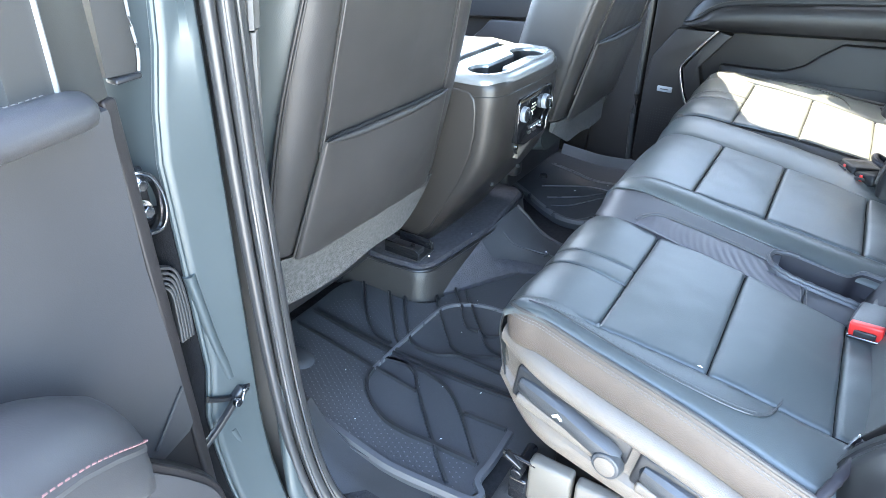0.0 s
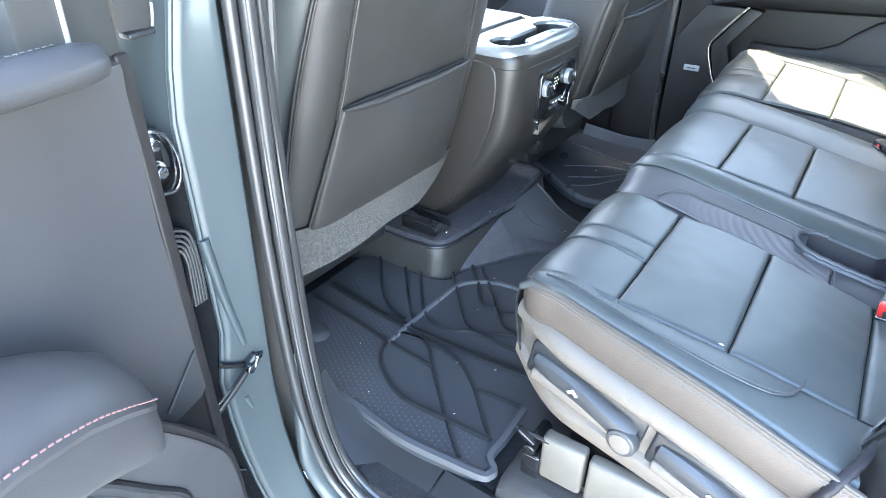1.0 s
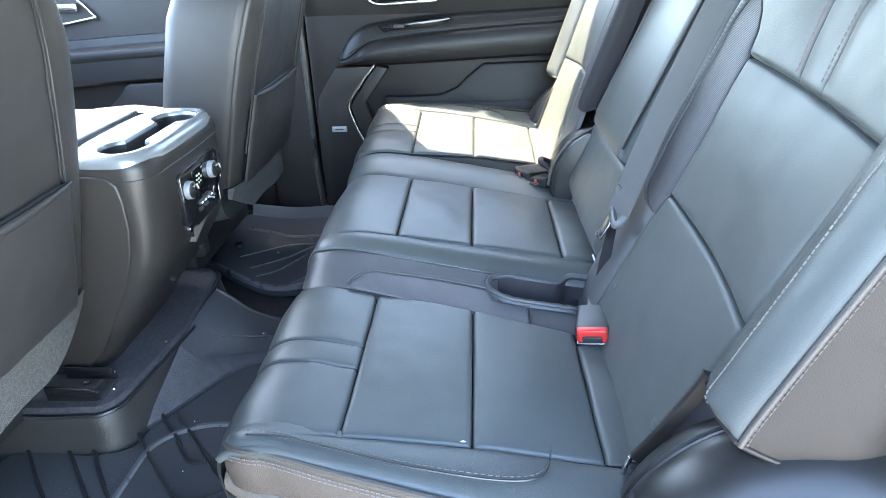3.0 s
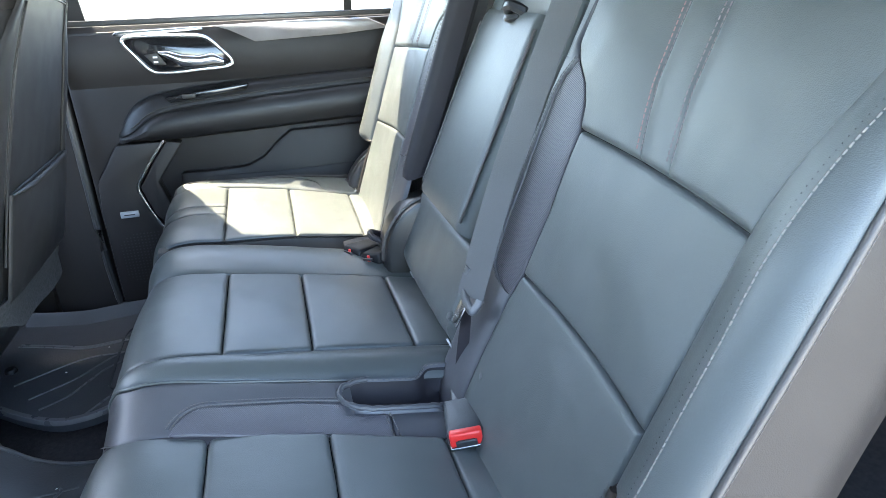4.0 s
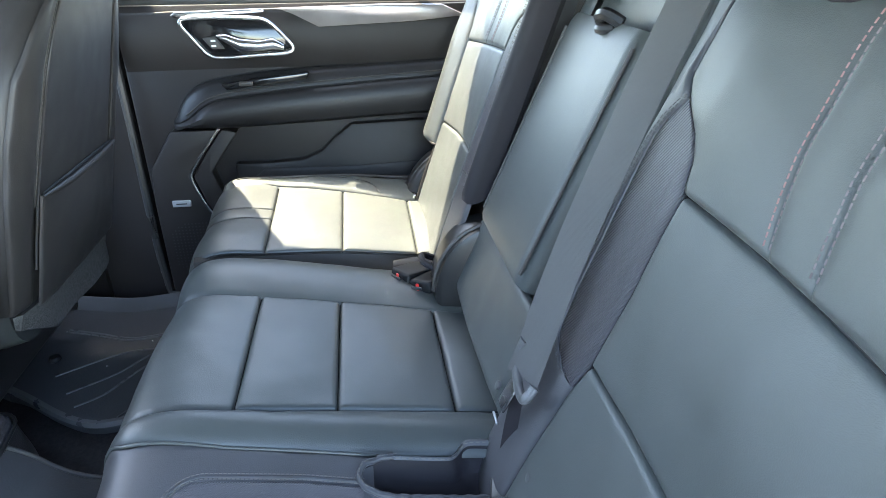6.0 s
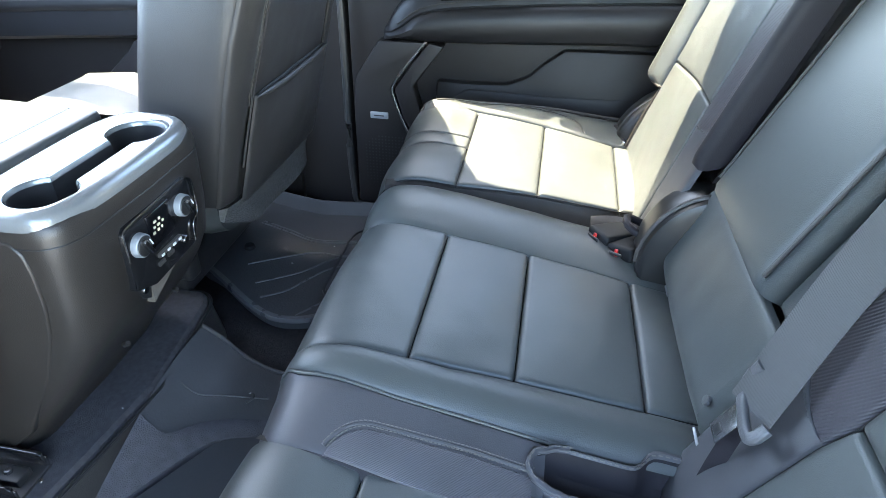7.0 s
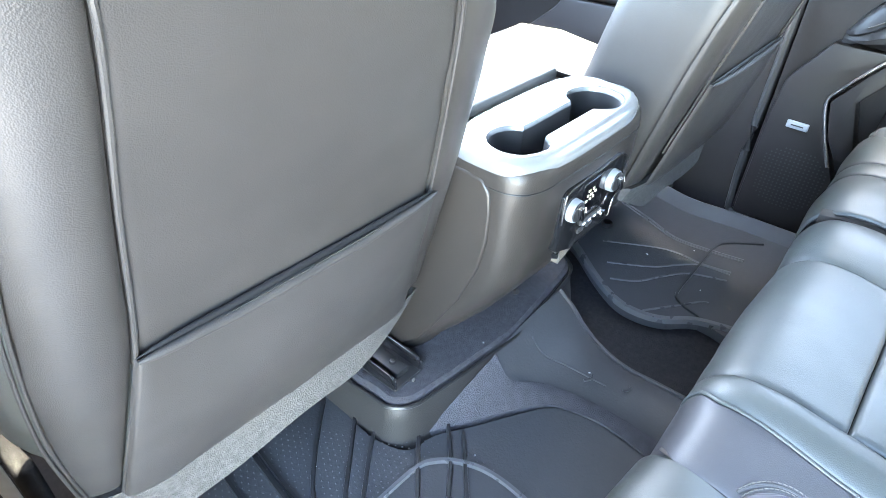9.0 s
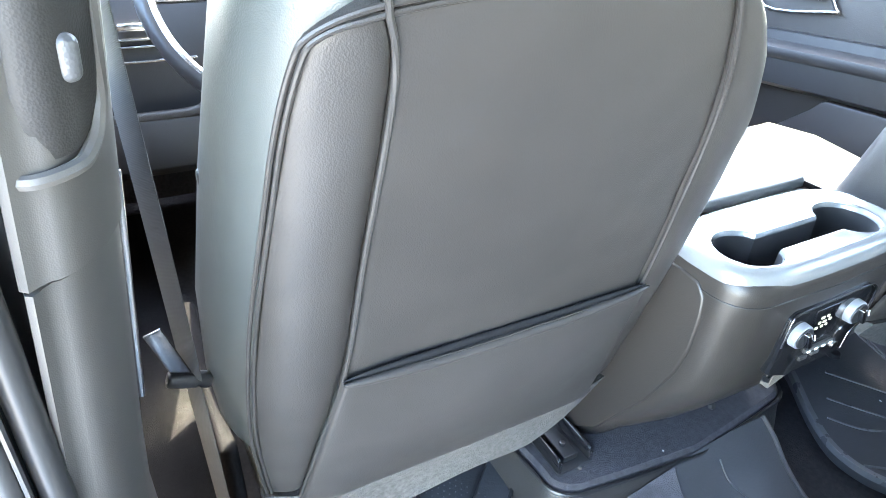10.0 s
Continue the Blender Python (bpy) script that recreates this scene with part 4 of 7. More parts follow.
    # armrest back
    sl = 0.42
    dz = 1 / math.sqrt(1 + sl * sl)

    def B(x, v):
        # the pad rolls under at its foot
        z = 0.30 + dz * v
        foot = min(1.5, max(0.0, (0.378 - z) / 0.050))
        return Vector((x, -0.046 - sl * (z - 0.30) - 0.036 * foot ** 1.5, z))

    def B2(x, v):
        return B(x, v) + Vector((0, -0.028, 0))

    def B3(x, v):
        return B(x, v) + Vector((0, -0.012, 0))
    FLIP.update((B, B2, B3))
    w = lambda z: (z - 0.30) / dz

    def Q(a0, a1, b0, b1, a0t=None, a1t=None):
        a0t, a1t = a0 if a0t is None else a0t, a1 if a1t is None else a1t
        return ((a1, w(b0)), (a0, w(b0)), (a0t, w(b1)), (a1t, w(b1)))
    part("back_panel", pad(B, Q(1.112, 1.430, 0.28, 0.483), edges=(0, 0.8, 1.2, 0.8), width=0.016, crown=0.004), LEATHER, seat)
    ret = [B(1.1135, w(z)) for z in np.linspace(0.275, 0.485, 10)]
    part("panel_return", loft([[p + Vector((0.003, 0.0005, 0)) for p in ret], [p + Vector((-0.004, -0.003, 0)) for p in ret], [p + Vector((-0.012, -0.012, 0)) for p in ret], [p + Vector((-0.040, -0.020, 0)) for p in ret]], closed=False), LEATHER, seat)
    for x, z in ((1.378, 0.336), (1.0963, 0.357)):
        part("anchor_tab", obox(Matrix.Translation(B(x, w(z)) + Vector((0, 0.0045, 0))) @ pose(0, 0, 0, -23, 0, 0), 0.022, 0.0030, 0.0050, 0.0010), KNOB, seat, "pale child-seat anchor tab")
    # the armrest stands proud of the lower pad
    loops = []
    for z, g in ((0.484, 0.6), (0.492, 0.92), (0.51, 1.0), (0.60, 1.0), (0.70, 1.0), (0.755, 1.0), (0.772, 0.93), (0.784, 0.62)):
        a = B(C + 0.038, w(z))
        hw = 0.124 if z < 0.5 else 0.120
        lp = []
        for sx, sy in rrect(2 * hw * (0.97 + 0.03 * g), 0.11, 0.022, 5):
            lp.append(a + Vector((sx, (sy - 0.055) * g + 0.012 * g, (sy - 0.04) * 0.4 * g)))
        loops.append(lp)
    arm = part("armrest", loft(loops), LEATHER, seat, "folded-up black leather armrest")
    for e in (-1, 1):
        part("piping", sweep([B(C + 0.038 + e * 0.112, w(z)) + Vector((0, 0.010, 0.004)) for z in np.linspace(0.50, 0.765, 16)], ring(0.0025, 8)), LEATHER_SIDE, arm)
    tp = B(C + 0.02, w(0.785))
    part("pull_strap", join(tube([tp + Vector((-0.025, 0.004, 0.002)), tp + Vector((-0.012, 0.020, 0.012)), tp + Vector((0.010, 0.018, 0.006)), tp + Vector((0.025, 0.0, 0.0))], 0.008, 8), tube([tp + Vector((-0.02, 0.010, -0.004)), tp + Vector((0.0, 0.022, -0.006)), tp + Vector((0.02, 0.008, -0.004))], 0.006, 8)), DARK_PLASTIC, arm, "black fabric pull strap")
    part("upper_panel", pad(B2, Q(1.165, 1.425, 0.775, 0.93), edges=(0.3, 0.8, 0, 0.8), width=0.03, crown=0.012), LEATHER, seat)
    part("side_strip", pad(B3, Q(1.060, 1.114, 0.28, 0.93), edges=(0, 0.8, 0, 0.8), width=0.02), LEATHER, seat)
    part("side_strip", pad(B3, Q(1.114, 1.168, 0.483, 0.93), edges=(0.4, 0.8, 0, 0.5), width=0.02), LEATHER, seat)
    part("side_strip", pad(B3, Q(1.418, 1.446, 0.28, 0.93), edges=(0, 0.8, 0, 0.8), width=0.02), LEATHER, seat)
    bk = [[B(x, w(z)) + Vector((0, d, 0)) for x, d in ((1.10, -0.03), (1.10, -0.11), (1.44, -0.11), (1.44, -0.03))] for z in (0.28, 0.5, 0.7, 0.93)]
    part("back_shell", loft(bk), SEATBACK, seat)
    for x, z in ((1.1165, 0.389),):
        p = B(x, w(z))
        part("rivet", cyl(Matrix.Translation(p) @ pose(0, 0, 0, -67, 0, 0), 0.0062, 0.0056, 0.0042, 20, 0.0012), TONGUE, seat, "small grey plastic rivet")
    return seat


middle_seat()


# ---- front seats ----
PIPING = mat("grey_piping", (0.066, 0.063, 0.062), 0.3, vary=0.1)


def smooth_at(pts, z):
    """A smooth curve x(z) through the points."""
    zs = [p[0] for p in pts]
    k = min(max(int(np.searchsorted(zs, z)), 1), len(pts) - 1)
    g = lambda i: (pts[min(i + 1, len(pts) - 1)][1] - pts[max(i - 1, 0)][1]) / (zs[min(i + 1, len(pts) - 1)] - zs[max(i - 1, 0)])
    h = zs[k] - zs[k - 1]
    t = (z - zs[k - 1]) / h
    a, b, c, d = pts[k - 1][1], pts[k][1], g(k - 1) * h, g(k) * h
    return a * (2 * t ** 3 - 3 * t * t + 1) + c * (t ** 3 - 2 * t * t + t) + b * (3 * t * t - 2 * t ** 3) + d * (t ** 3 - t * t)


def front_seat(label, slope=0.25):
    seat = thing("front_seat", label, "car seat", (0.825, 0.95, 0.02), "front seats")
    xc = 0.832

    def R(x, z):
        d = max(0.0, abs(x - xc) - 0.13)
        top = max(0.0, z - 0.86)
        return Vector((x, 0.659 - slope * (z - 0.527) + (3.2 if x < xc else 1.6) * d * d + 3.0 * top * top, z))
    loops = []
    low = 0.024 if slope > 0.26 else 0.0
    for z, hw in ((0.33, 0.195), (0.36, 0.203), (0.45, 0.209), (0.56, 0.214), (0.68, 0.214), (0.76, 0.207), (0.80, 0.200), (0.83, 0.190), (0.852, 0.172), (0.866, 0.145), (0.872, 0.10)):
        z -= low * max(0.0, z - 0.68) / 0.19
        yb = R(xc, z).y + 0.010
        dep = 0.17 if z < 0.8 else 0.17 - (z - 0.8) * 0.5
        wide = 0.012 - 0.105 * min(1.0, max(0.0, (z - 0.69) / 0.13)) ** 1.5 * (1.0 if z < 0.83 else 0.6)
        lp = [Vector((xc + (a if a < 0 else q + wide), yb + dep / 2 + (b if a < 0 else h), z)) for (a, b), (q, h) in zip(rrect(2 * hw, dep, min(0.07, dep / 2 - 0.005), 6), rrect(2 * hw, dep, 0.034, 6))]
        if slope < 0.26:
            # the driver's seat flares towards its front on the door side
            out = 0.020 * min(1.0, max(0.0, (0.73 - z) / 0.15)) + 0.012 * min(1.0, max(0.0, (0.60 - z) / 0.15))
            for p in lp:
                f = min(1.0, max(0.0, (p.y - yb - 0.03) / 0.10))
                p.x -= out * f * f * (3 - 2 * f) * max(0.0, min(1.0, (xc - p.x) / 0.15))
        loops.append(lp)
    part("back_body", loft(loops), SEATBACK if slope > 0.26 else LEATHER, seat)
    P = lambda nm, q, m=SEATBACK, **k: part(nm, pad(R, q, **k), m, seat)
    tab = lambda zs, xs: (lambda z: float(np.interp(z, zs, xs)))
    seam_l = lambda z: smooth_at(((0.30, 0.646), (0.335, 0.652), (0.43, 0.669), (0.527, 0.686), (0.66, 0.694), (0.76, 0.701), (0.795, 0.700), (0.816, 0.694), (0.86, 0.690), (0.90, 0.69)), z)
    seam_r = lambda z: smooth_at(((0.30, 1.007), (0.335, 1.006), (0.43, 1.007), (0.527, 1.003), (0.627, 0.992), (0.72, 0.977), (0.776, 0.957), (0.81, 0.938), (0.846, 0.915), (0.90, 0.89)), z)
    edge_l, edge_r = tab((0.335, 0.40, 0.527, 0.66, 0.757, 0.793, 0.803, 0.813, 0.818), (0.622, 0.616, 0.616, 0.630, 0.643, 0.651, 0.658, 0.677, 0.692)), tab((0.335, 0.527, 0.62, 0.704, 0.76, 0.79, 0.815, 0.83), (1.054, 1.064, 1.062, 1.048, 1.012, 0.985, 0.955, 0.935))
    at_z = lambda z: (lambda a: z)
    P("back_panel", (seam_l, seam_r, at_z(0.505), at_z(0.848)), edges=(0, 0.9, 0.8, 0.9), width=0.012, crown=0.003, depth=0.006)
    P("back_bolster", (edge_l, seam_l, at_z(0.335), at_z(0.817)), edges=(0.5, 0.9, 0.9, 0.8), width=0.022, crown=0.008, n=0.008)
    P("back_bolster", (seam_r, edge_r, at_z(0.335), at_z(0.83)), edges=(0.5, 0.8, 0.9, 0.9), width=0.02, crown=0.006, n=0.008)
    poc = P("map_pocket", ((0.652, 0.332), (1.006, 0.332), (1.003, 0.526), (0.684, 0.526)), edges=(0.3, 0.6, 0, 0.6), width=0.014, lift=0.011, crown=0.011)
    lip = on(R, [(0.684, 0.526), (0.76, 0.520), (0.90, 0.519), (1.003, 0.526)], 0.010, 6)
    def slim(w, dy, dz, ry, rz):
        # a roll along the lip that thins out towards both ends
        rows = []
        for i, p in enumerate(lip):
            k = w + (1 - w) * math.sin(math.pi * i / (len(lip) - 1)) ** 0.5
            rows.append([p + Vector((0, dy + ry * k * math.cos(q), dz * k + rz * k * math.sin(q))) for q in np.linspace(0, 2 * math.pi, 12, endpoint=False)])
        return loft(rows)
    part("hem", slim(0.3, 0.0, 0.0, 0.0055, 0.0058), SEATBACK, poc)
    # A black roll takes the place of the shaded opening behind the hem.
    part("mouth_shade", slim(0.1, 0.0035, 0.0072, 0.0030, 0.0044), GAP, poc, "black roll standing for the shade in the pocket's mouth")
    for seam, z0 in ((seam_l, 0.335), (seam_r, 0.40)):
        part("piping", sweep(on(R, [(seam(z), z) for z in np.linspace(z0, 0.822, 48)], 0.0022, 1), ring(0.0021, 8)), SEATBACK, seat, "piping along the seam")
    for off in (0.008, 0.013) if slope > 0.26 else ():
        part("stitching", stitches(on(R, [(seam_r(z) + off, z) for z in np.linspace(0.53, 0.82, 30)], 0.0022, 1), 0.0045, 0.0025, 0.0007, 0.0004, up=Vector((0, -1, 0))), TAUPE_THREAD, seat, "pale stitching beside the piping")

    ln = smooth_path([Vector(p).to_3d() for p in ((0.622, 0.34), (0.614, 0.45), (0.620, 0.581), (0.636, 0.709), (0.643, 0.757), (0.651, 0.791), (0.658, 0.803), (0.677, 0.813), (0.705, 0.819), (0.76, 0.826))], 8)
    for d in (0.0, 0.0040):
        part("welt", sweep(on(R, [(p.x + d, p.y - d * max(0.0, min(1.0, (p.x - 0.65) / 0.03))) for p in ln], 0.0008, 2), ring(0.0018, 8)), SEATBACK, seat)
    # felt flap under the back
    fl = []
    for t in np.linspace(0, 1, 18):
        x = 0.618 + 0.424 * t
        zt = 0.330
        zb = 0.238 + 0.02 * t + 0.045 * max(0, t - 0.75) / 0.25 * 1.0 + 0.003 * math.sin(14 * t)
        y = R(x, zt).y
        fl.append([Vector((x, y - 0.006, zt + 0.006)), Vector((x, y - 0.002 + (zt - zb) * 0.15, (zt + zb) / 2)), Vector((x, y + 0.004 + (zt - zb) * 0.10, zb)), Vector((x, y + 0.012 + (zt - zb) * 0.10, zb + 0.002)), Vector((x, y + 0.012, zt))])
    part("felt_flap", loft(fl), FLAP, seat, "speckled grey felt flap")
    # cushion and base, mostly hidden
    lps = []
    for y, hw, z1 in ((0.80, 0.13, 0.37), (0.83, 0.15, 0.395), (0.95, 0.168, 0.41), (1.10, 0.17, 0.425), (1.20, 0.16, 0.42), (1.25, 0.14, 0.385)):
        lps.append([Vector((xc - 0.015 + a, y, (z1 + 0.20) / 2 + b + (0.030 * (abs(a) / hw) ** 3 * (1 - (abs(a) / hw) ** 12) if b > 0 else 0.0))) for a, b in rrect(2 * hw, z1 - 0.20, 0.06, 7)])
    part("cushion", loft(lps), LEATHER, seat)
    part("inner_shield", box(1.000, 1.040, 0.82, 1.20, 0.16, 0.385, 0.012), DARK_PLASTIC, seat)
    # The shade beside the seat is put into the shield's colour.
    part("side_shield", box(0.590, 0.612, 0.84, 1.16, 0.17, 0.29, 0.008), SHADE_BLACK, seat)
    part("chrome_strip", tube([(0.586, 0.84, 0.24), (0.584, 0.98, 0.27), (0.586, 1.14, 0.28)], 0.002, 8), STEEL, seat)
    for x in (0.66, 0.99):
        part("rail", box(x - 0.02, x + 0.02, 0.93, 1.25, 0.03, 0.075, 0.004), DARK_PLASTIC, seat)
    part("base_frame", box(0.64, 1.01, 0.86, 1.18, 0.10, 0.20, 0.01), DARK_PLASTIC, seat)
    if slope > 0.26:
        return finish_seat(seat, xc)
    cov = part("rail_cover", box(1.026, 1.088, 0.738, 0.83, 0.1205, 0.127, 0.002), DARK_PLASTIC, seat, "black plastic seat rail end cover")
    for a, b in ((1.026, 1.0315), (1.0825, 1.088)):
        part("cheek", prism([(0.741, 0.124), (0.744, 0.146), (0.750, 0.150), (0.83, 0.152), (0.83, 0.124)], "x", a, b, 0.0015), BLACK_GLOSS, cov)
        part("cheek_end", box(a + 0.001, b - 0.001, 0.7385, 0.742, 0.126, 0.144, 0.001), STEEL, cov, "bright metal edge")
    part("rail", box(1.044, 1.070, 0.752, 0.83, 0.125, 0.138, 0.002), DARK_PLASTIC, cov)
    part("bolt", cyl(pose(1.057, 0.775, 0.137), 0.006, 0.005, 0.006, 6, 0.001), STEEL, cov)
    return finish_seat(seat, xc)


def finish_seat(seat, xc):
    part("tilt_button", cyl(pose(0.622, 0.742, 0.675, 0, -90, 0), 0.009, 0.007, 0.010, 16, 0.002), GREY_PLASTIC, seat)
    # head restraint on posts
    hy = 0.645
    hr = part("head_restraint", loft([[Vector((xc + (0.125 + e) * math.copysign(abs(math.cos(q)) ** 0.5, math.cos(q)), hy + 0.055 * math.copysign(abs(math.sin(q)) ** 0.6, math.sin(q)), 0.905 + hz)) for q in [2 * math.pi * k / 28 for k in range(28)]] for hz, e in ((-0.020, -0.03), (-0.012, -0.008), (0.0, 0.0), (0.06, 0.008), (0.12, 0.0), (0.16, -0.02), (0.17, -0.05))]), LEATHER, seat)
    for dx in (-0.065, 0.065):
        part("post", cyl(pose(xc + dx, hy + 0.01, 0.85), 0.006, 0.006, 0.08, 12), CHROME, hr)
    part("stitching", stitches([(xc - 0.10, hy - 0.052, 0.91), (xc, hy - 0.057, 0.91), (xc + 0.10, hy - 0.052, 0.91)], 0.005, 0.003, 0.0008, 0.002, up=Vector((0, -1, 0))), RED_THREAD, hr)
    return seat


front_seat("black leather driver's seat with a map pocket on its back")
CUR[0] = Matrix.Translation((2 * C, -0.092, 0)) @ Matrix.Diagonal((-1, 1, 1, 1))
front_seat("black leather passenger seat with a map pocket on its back", 0.28)
CUR[0] = Matrix.Identity(4)


# ---- centre console ----
def console():
    con = thing("center_console", "dark console with cup holders and rear climate controls", "console", (C, 0.9, 0.12))
    hw = 0.166

    def outline(yr, half, z, ch=0.062, front=1.62):
        pts = [(-half, front), (-half, yr + 0.40), (-half, yr + 0.20), (-half, yr + 0.08)]
        for k in range(7):
            a = radians(90 * k / 6)
            pts.append((-half + ch * (1 - math.cos(a)) * 0.95, yr + 0.044 * (1 - math.sin(a)) ** 1.2))
        pts += [(-half + 0.10, yr - 0.001), (0, yr - 0.003)]
        return [Vector((C + x, y, z)) for x, y in pts] + [Vector((C - x, y, z)) for x, y in pts[-2::-1]]
    lv = ((0.125, 0.772, 0.160), (0.17, 0.742, 0.162), (0.215, 0.704, 0.163), (0.26, 0.668, 0.162), (0.31, 0.634, 0.160), (0.35, 0.614, 0.158), (0.40, 0.606, 0.157), (0.46, 0.603, 0.157), (0.498, 0.602, 0.157), (0.509, 0.604, 0.155), (0.516, 0.609, 0.151), (0.519, 0.617, 0.145))
    body = part("body", loft([outline(y, h, z) for z, y, h in lv], cap=False, closed=False), CONSOLE, con)
    part("front_top", box(C - 0.155, C + 0.155, 1.105, 1.62, 0.49, 0.521, 0.006), CONSOLE, con)
    part("seam_line", sweep([v + Vector((0, -0.0005, 0)) for v in outline(0.6022, 0.1573, 0.487)[3:-3]], ring(0.0008, 6)), DARK_PLASTIC, con)
    # Unseen filler, added so that no sun leaks through the hollow console.
    part("sun_filler", box(C - 0.150, C + 0.150, 0.725, 1.12, 0.36, 0.488, 0.002), DARK_PLASTIC, con)
    # side inset panels
    for s in (-1, 1):
        pts = [(0.690, 0.497), (0.664, 0.494), (0.652, 0.480), (0.648, 0.455), (0.649, 0.41), (0.658, 0.365), (0.685, 0.295), (0.755, 0.175), (0.80, 0.135), (1.25, 0.135), (1.25, 0.497)]
        lo = [Vector((C + s * (0.1625 - 0.016 * max(0, z - 0.20) + 0.0015), y, z)) for y, z in pts]
        bm = bmesh.new()
        a = [bm.verts.new(p) for p in lo]
        b = [bm.verts.new(p - Vector((s * 0.012, 0, 0))) for p in lo]
        bm.faces.new(a)
        for i in range(len(a)):
            bm.faces.new((a[i], b[i], b[(i + 1) % len(a)], a[(i + 1) % len(a)]))
        bmesh.ops.recalc_face_normals(bm, faces=bm.faces[:])
        bmesh.ops.bevel(bm, geom=[e for e in bm.edges if len(e.link_faces) == 2 and any(len(f.verts) > 4 for f in e.link_faces)], offset=0.004, segments=3, profile=0.5, affect="EDGES")
        part("side_panel", bm, CONSOLE, con)
    # top tray with two cup holders joined by a slot
    tx, ty, r, d = 1.250, 0.660, 0.0375, 0.090

    def bell(k, z):
        """Two round cups joined by a straight slot."""
        q = r * k
        sl = 0.0165 + r * (k - 1)
        al = math.asin(min(0.95, sl / q))
        out = []
        for s in (1, -1):
            arc = [(s * d + s * q * math.cos(t), s * q * math.sin(t)) for t in [(math.pi - al) * m / 36 for m in range(-36, 37)]]
            out += arc
            e = s * (d - q * math.cos(al))
            out += [(e * (1 - 2 * m / 17), s * sl) for m in range(1, 17)]
        return [Vector((tx + a, ty + b, z)) for a, b in out]

    def frame_loop(w, h, z, ox=0.0, oy=0.0, p=3.6):
        """A rounded rectangle with as many points as the bell."""
        out = []
        for s in (1, -1):
            side = [(w * 0.36, -h), (w, -h), (w, h), (w * 0.36, h)]
            ln = [0.64 * w, 2 * h, 0.64 * w]
            for m in range(73):
                u = sum(ln) * m / 72
                for (a, b), c, g in zip(zip(side, side[1:]), ln, range(3)):
                    if u <= c + 1e-9 or g == 2:
                        f = min(1.0, u / c)
                        out.append((s * (a[0] + (b[0] - a[0]) * f), s * (a[1] + (b[1] - a[1]) * f)))
                        break
                    u -= c
            out += [(s * w * 0.36 * (1 - 2 * m / 17), s * h) for m in range(1, 17)]
        res = []
        for a, b in out:
            f = 1.0 / ((abs(a) / w) ** p + (abs(b) / h) ** p) ** (1 / p)
            res.append(Vector((tx + ox + a * f, ty + oy + b * f, z)))
        return res
    rims = ((0.1575, 0.0725, 0.508, 0.007, 0.013), (0.1572, 0.0722, 0.514, 0.007, 0.013), (0.1555, 0.0705, 0.5195, 0.007, 0.013), (0.152, 0.067, 0.5240, 0.007, 0.013), (0.147, 0.062, 0.5270, 0.007, 0.013), (0.142, 0.057, 0.5275, 0.006, 0.012), (0.137, 0.052, 0.5262, 0.005, 0.009), (0.134, 0.050, 0.5250, 0.004, 0.007))
    tray = part("tray", loft([frame_loop(*q) for q in rims] + [bell(1.16, 0.5248), bell(1.10, 0.5258), bell(1.05, 0.5256), bell(1.01, 0.5235), bell(0.99, 0.519)], cap=False), TRAY, con, "silver-grey plastic cup holder tray")
    part("cup_recess", loft([bell(0.99, 0.5192), bell(0.97, 0.49), bell(0.90, 0.445), [Vector((tx + (v.x - tx) * 0.9, ty, 0.443)) for v in bell(0.9, 0.443)]], cap=False), DARK_PLASTIC, tray, "deep black cup holder recess")
    # climate controls on the rear face
    y = 0.6005
    pan = part("control_panel", prism([(1.184, 0.376), (1.184, 0.458), (1.192, 0.466), (1.326, 0.469), (1.344, 0.457), (1.344, 0.402), (1.324, 0.366), (1.222, 0.362)], "y", y - 0.003, y + 0.012, 0.0015), BLACK_GLOSS, con, "glossy black rear climate panel")
    fr = [(1.184, 0.420), (1.184, 0.448), (1.186, 0.459), (1.194, 0.465), (1.26, 0.4675), (1.322, 0.468), (1.335, 0.464), (1.343, 0.455), (1.343, 0.43), (1.342, 0.408), (1.330, 0.399), (1.325, 0.392), (1.323, 0.370)]
    part("silver_frame", sweep(smooth_path([Vector((a, y - 0.004, b)) for a, b in fr], 4), rrect(0.0026, 0.0024, 0.001, 2), up=Vector((0, 1, 0))), STEEL, pan, "thin satin silver frame")
    part("display", box(1.232, 1.284, y - 0.0045, y, 0.412, 0.458, 0.001), LENS, pan, "dark display with pale symbols")
    for a, b, wd in ((1.246, 0.4445, 0.006), (1.256, 0.4445, 0.004), (1.243, 0.4375, 0.004), (1.252, 0.4375, 0.006), (1.262, 0.4385, 0.004), (1.240, 0.4305, 0.005), (1.250, 0.4310, 0.004), (1.258, 0.4315, 0.003)):
        part("symbol", box(a - wd / 2, a + wd / 2, y - 0.0056, y - 0.004, b - 0.0017, b + 0.0017, 0.0004), AMBER, pan, "pale amber symbol")
    for kx, kz in ((1.2075, 0.4325), (1.308, 0.4355)):
        kn = part("knob", cyl(pose(kx, y - 0.002, kz, 90, 0, 0), 0.0162, 0.0155, 0.010, 36, 0.0012), KNOB, pan, "pale satin knob ring")
        part("knob_face", cyl(pose(kx, y - 0.0118, kz, 90, 0, 0), 0.0138, 0.0134, 0.002, 32, 0.0006), DARK_PLASTIC, kn)
        part("pointer", obox(pose(kx, y - 0.0165, kz, 0, -25, 0), 0.006, 0.008, 0.024, 0.0015), CHROME, kn, "chrome grip bar")
        part("pointer_mark", obox(pose(kx + 0.003, y - 0.0208, kz + 0.006, 0, -25, 0), 0.0015, 0.001, 0.010), WHITE, kn)
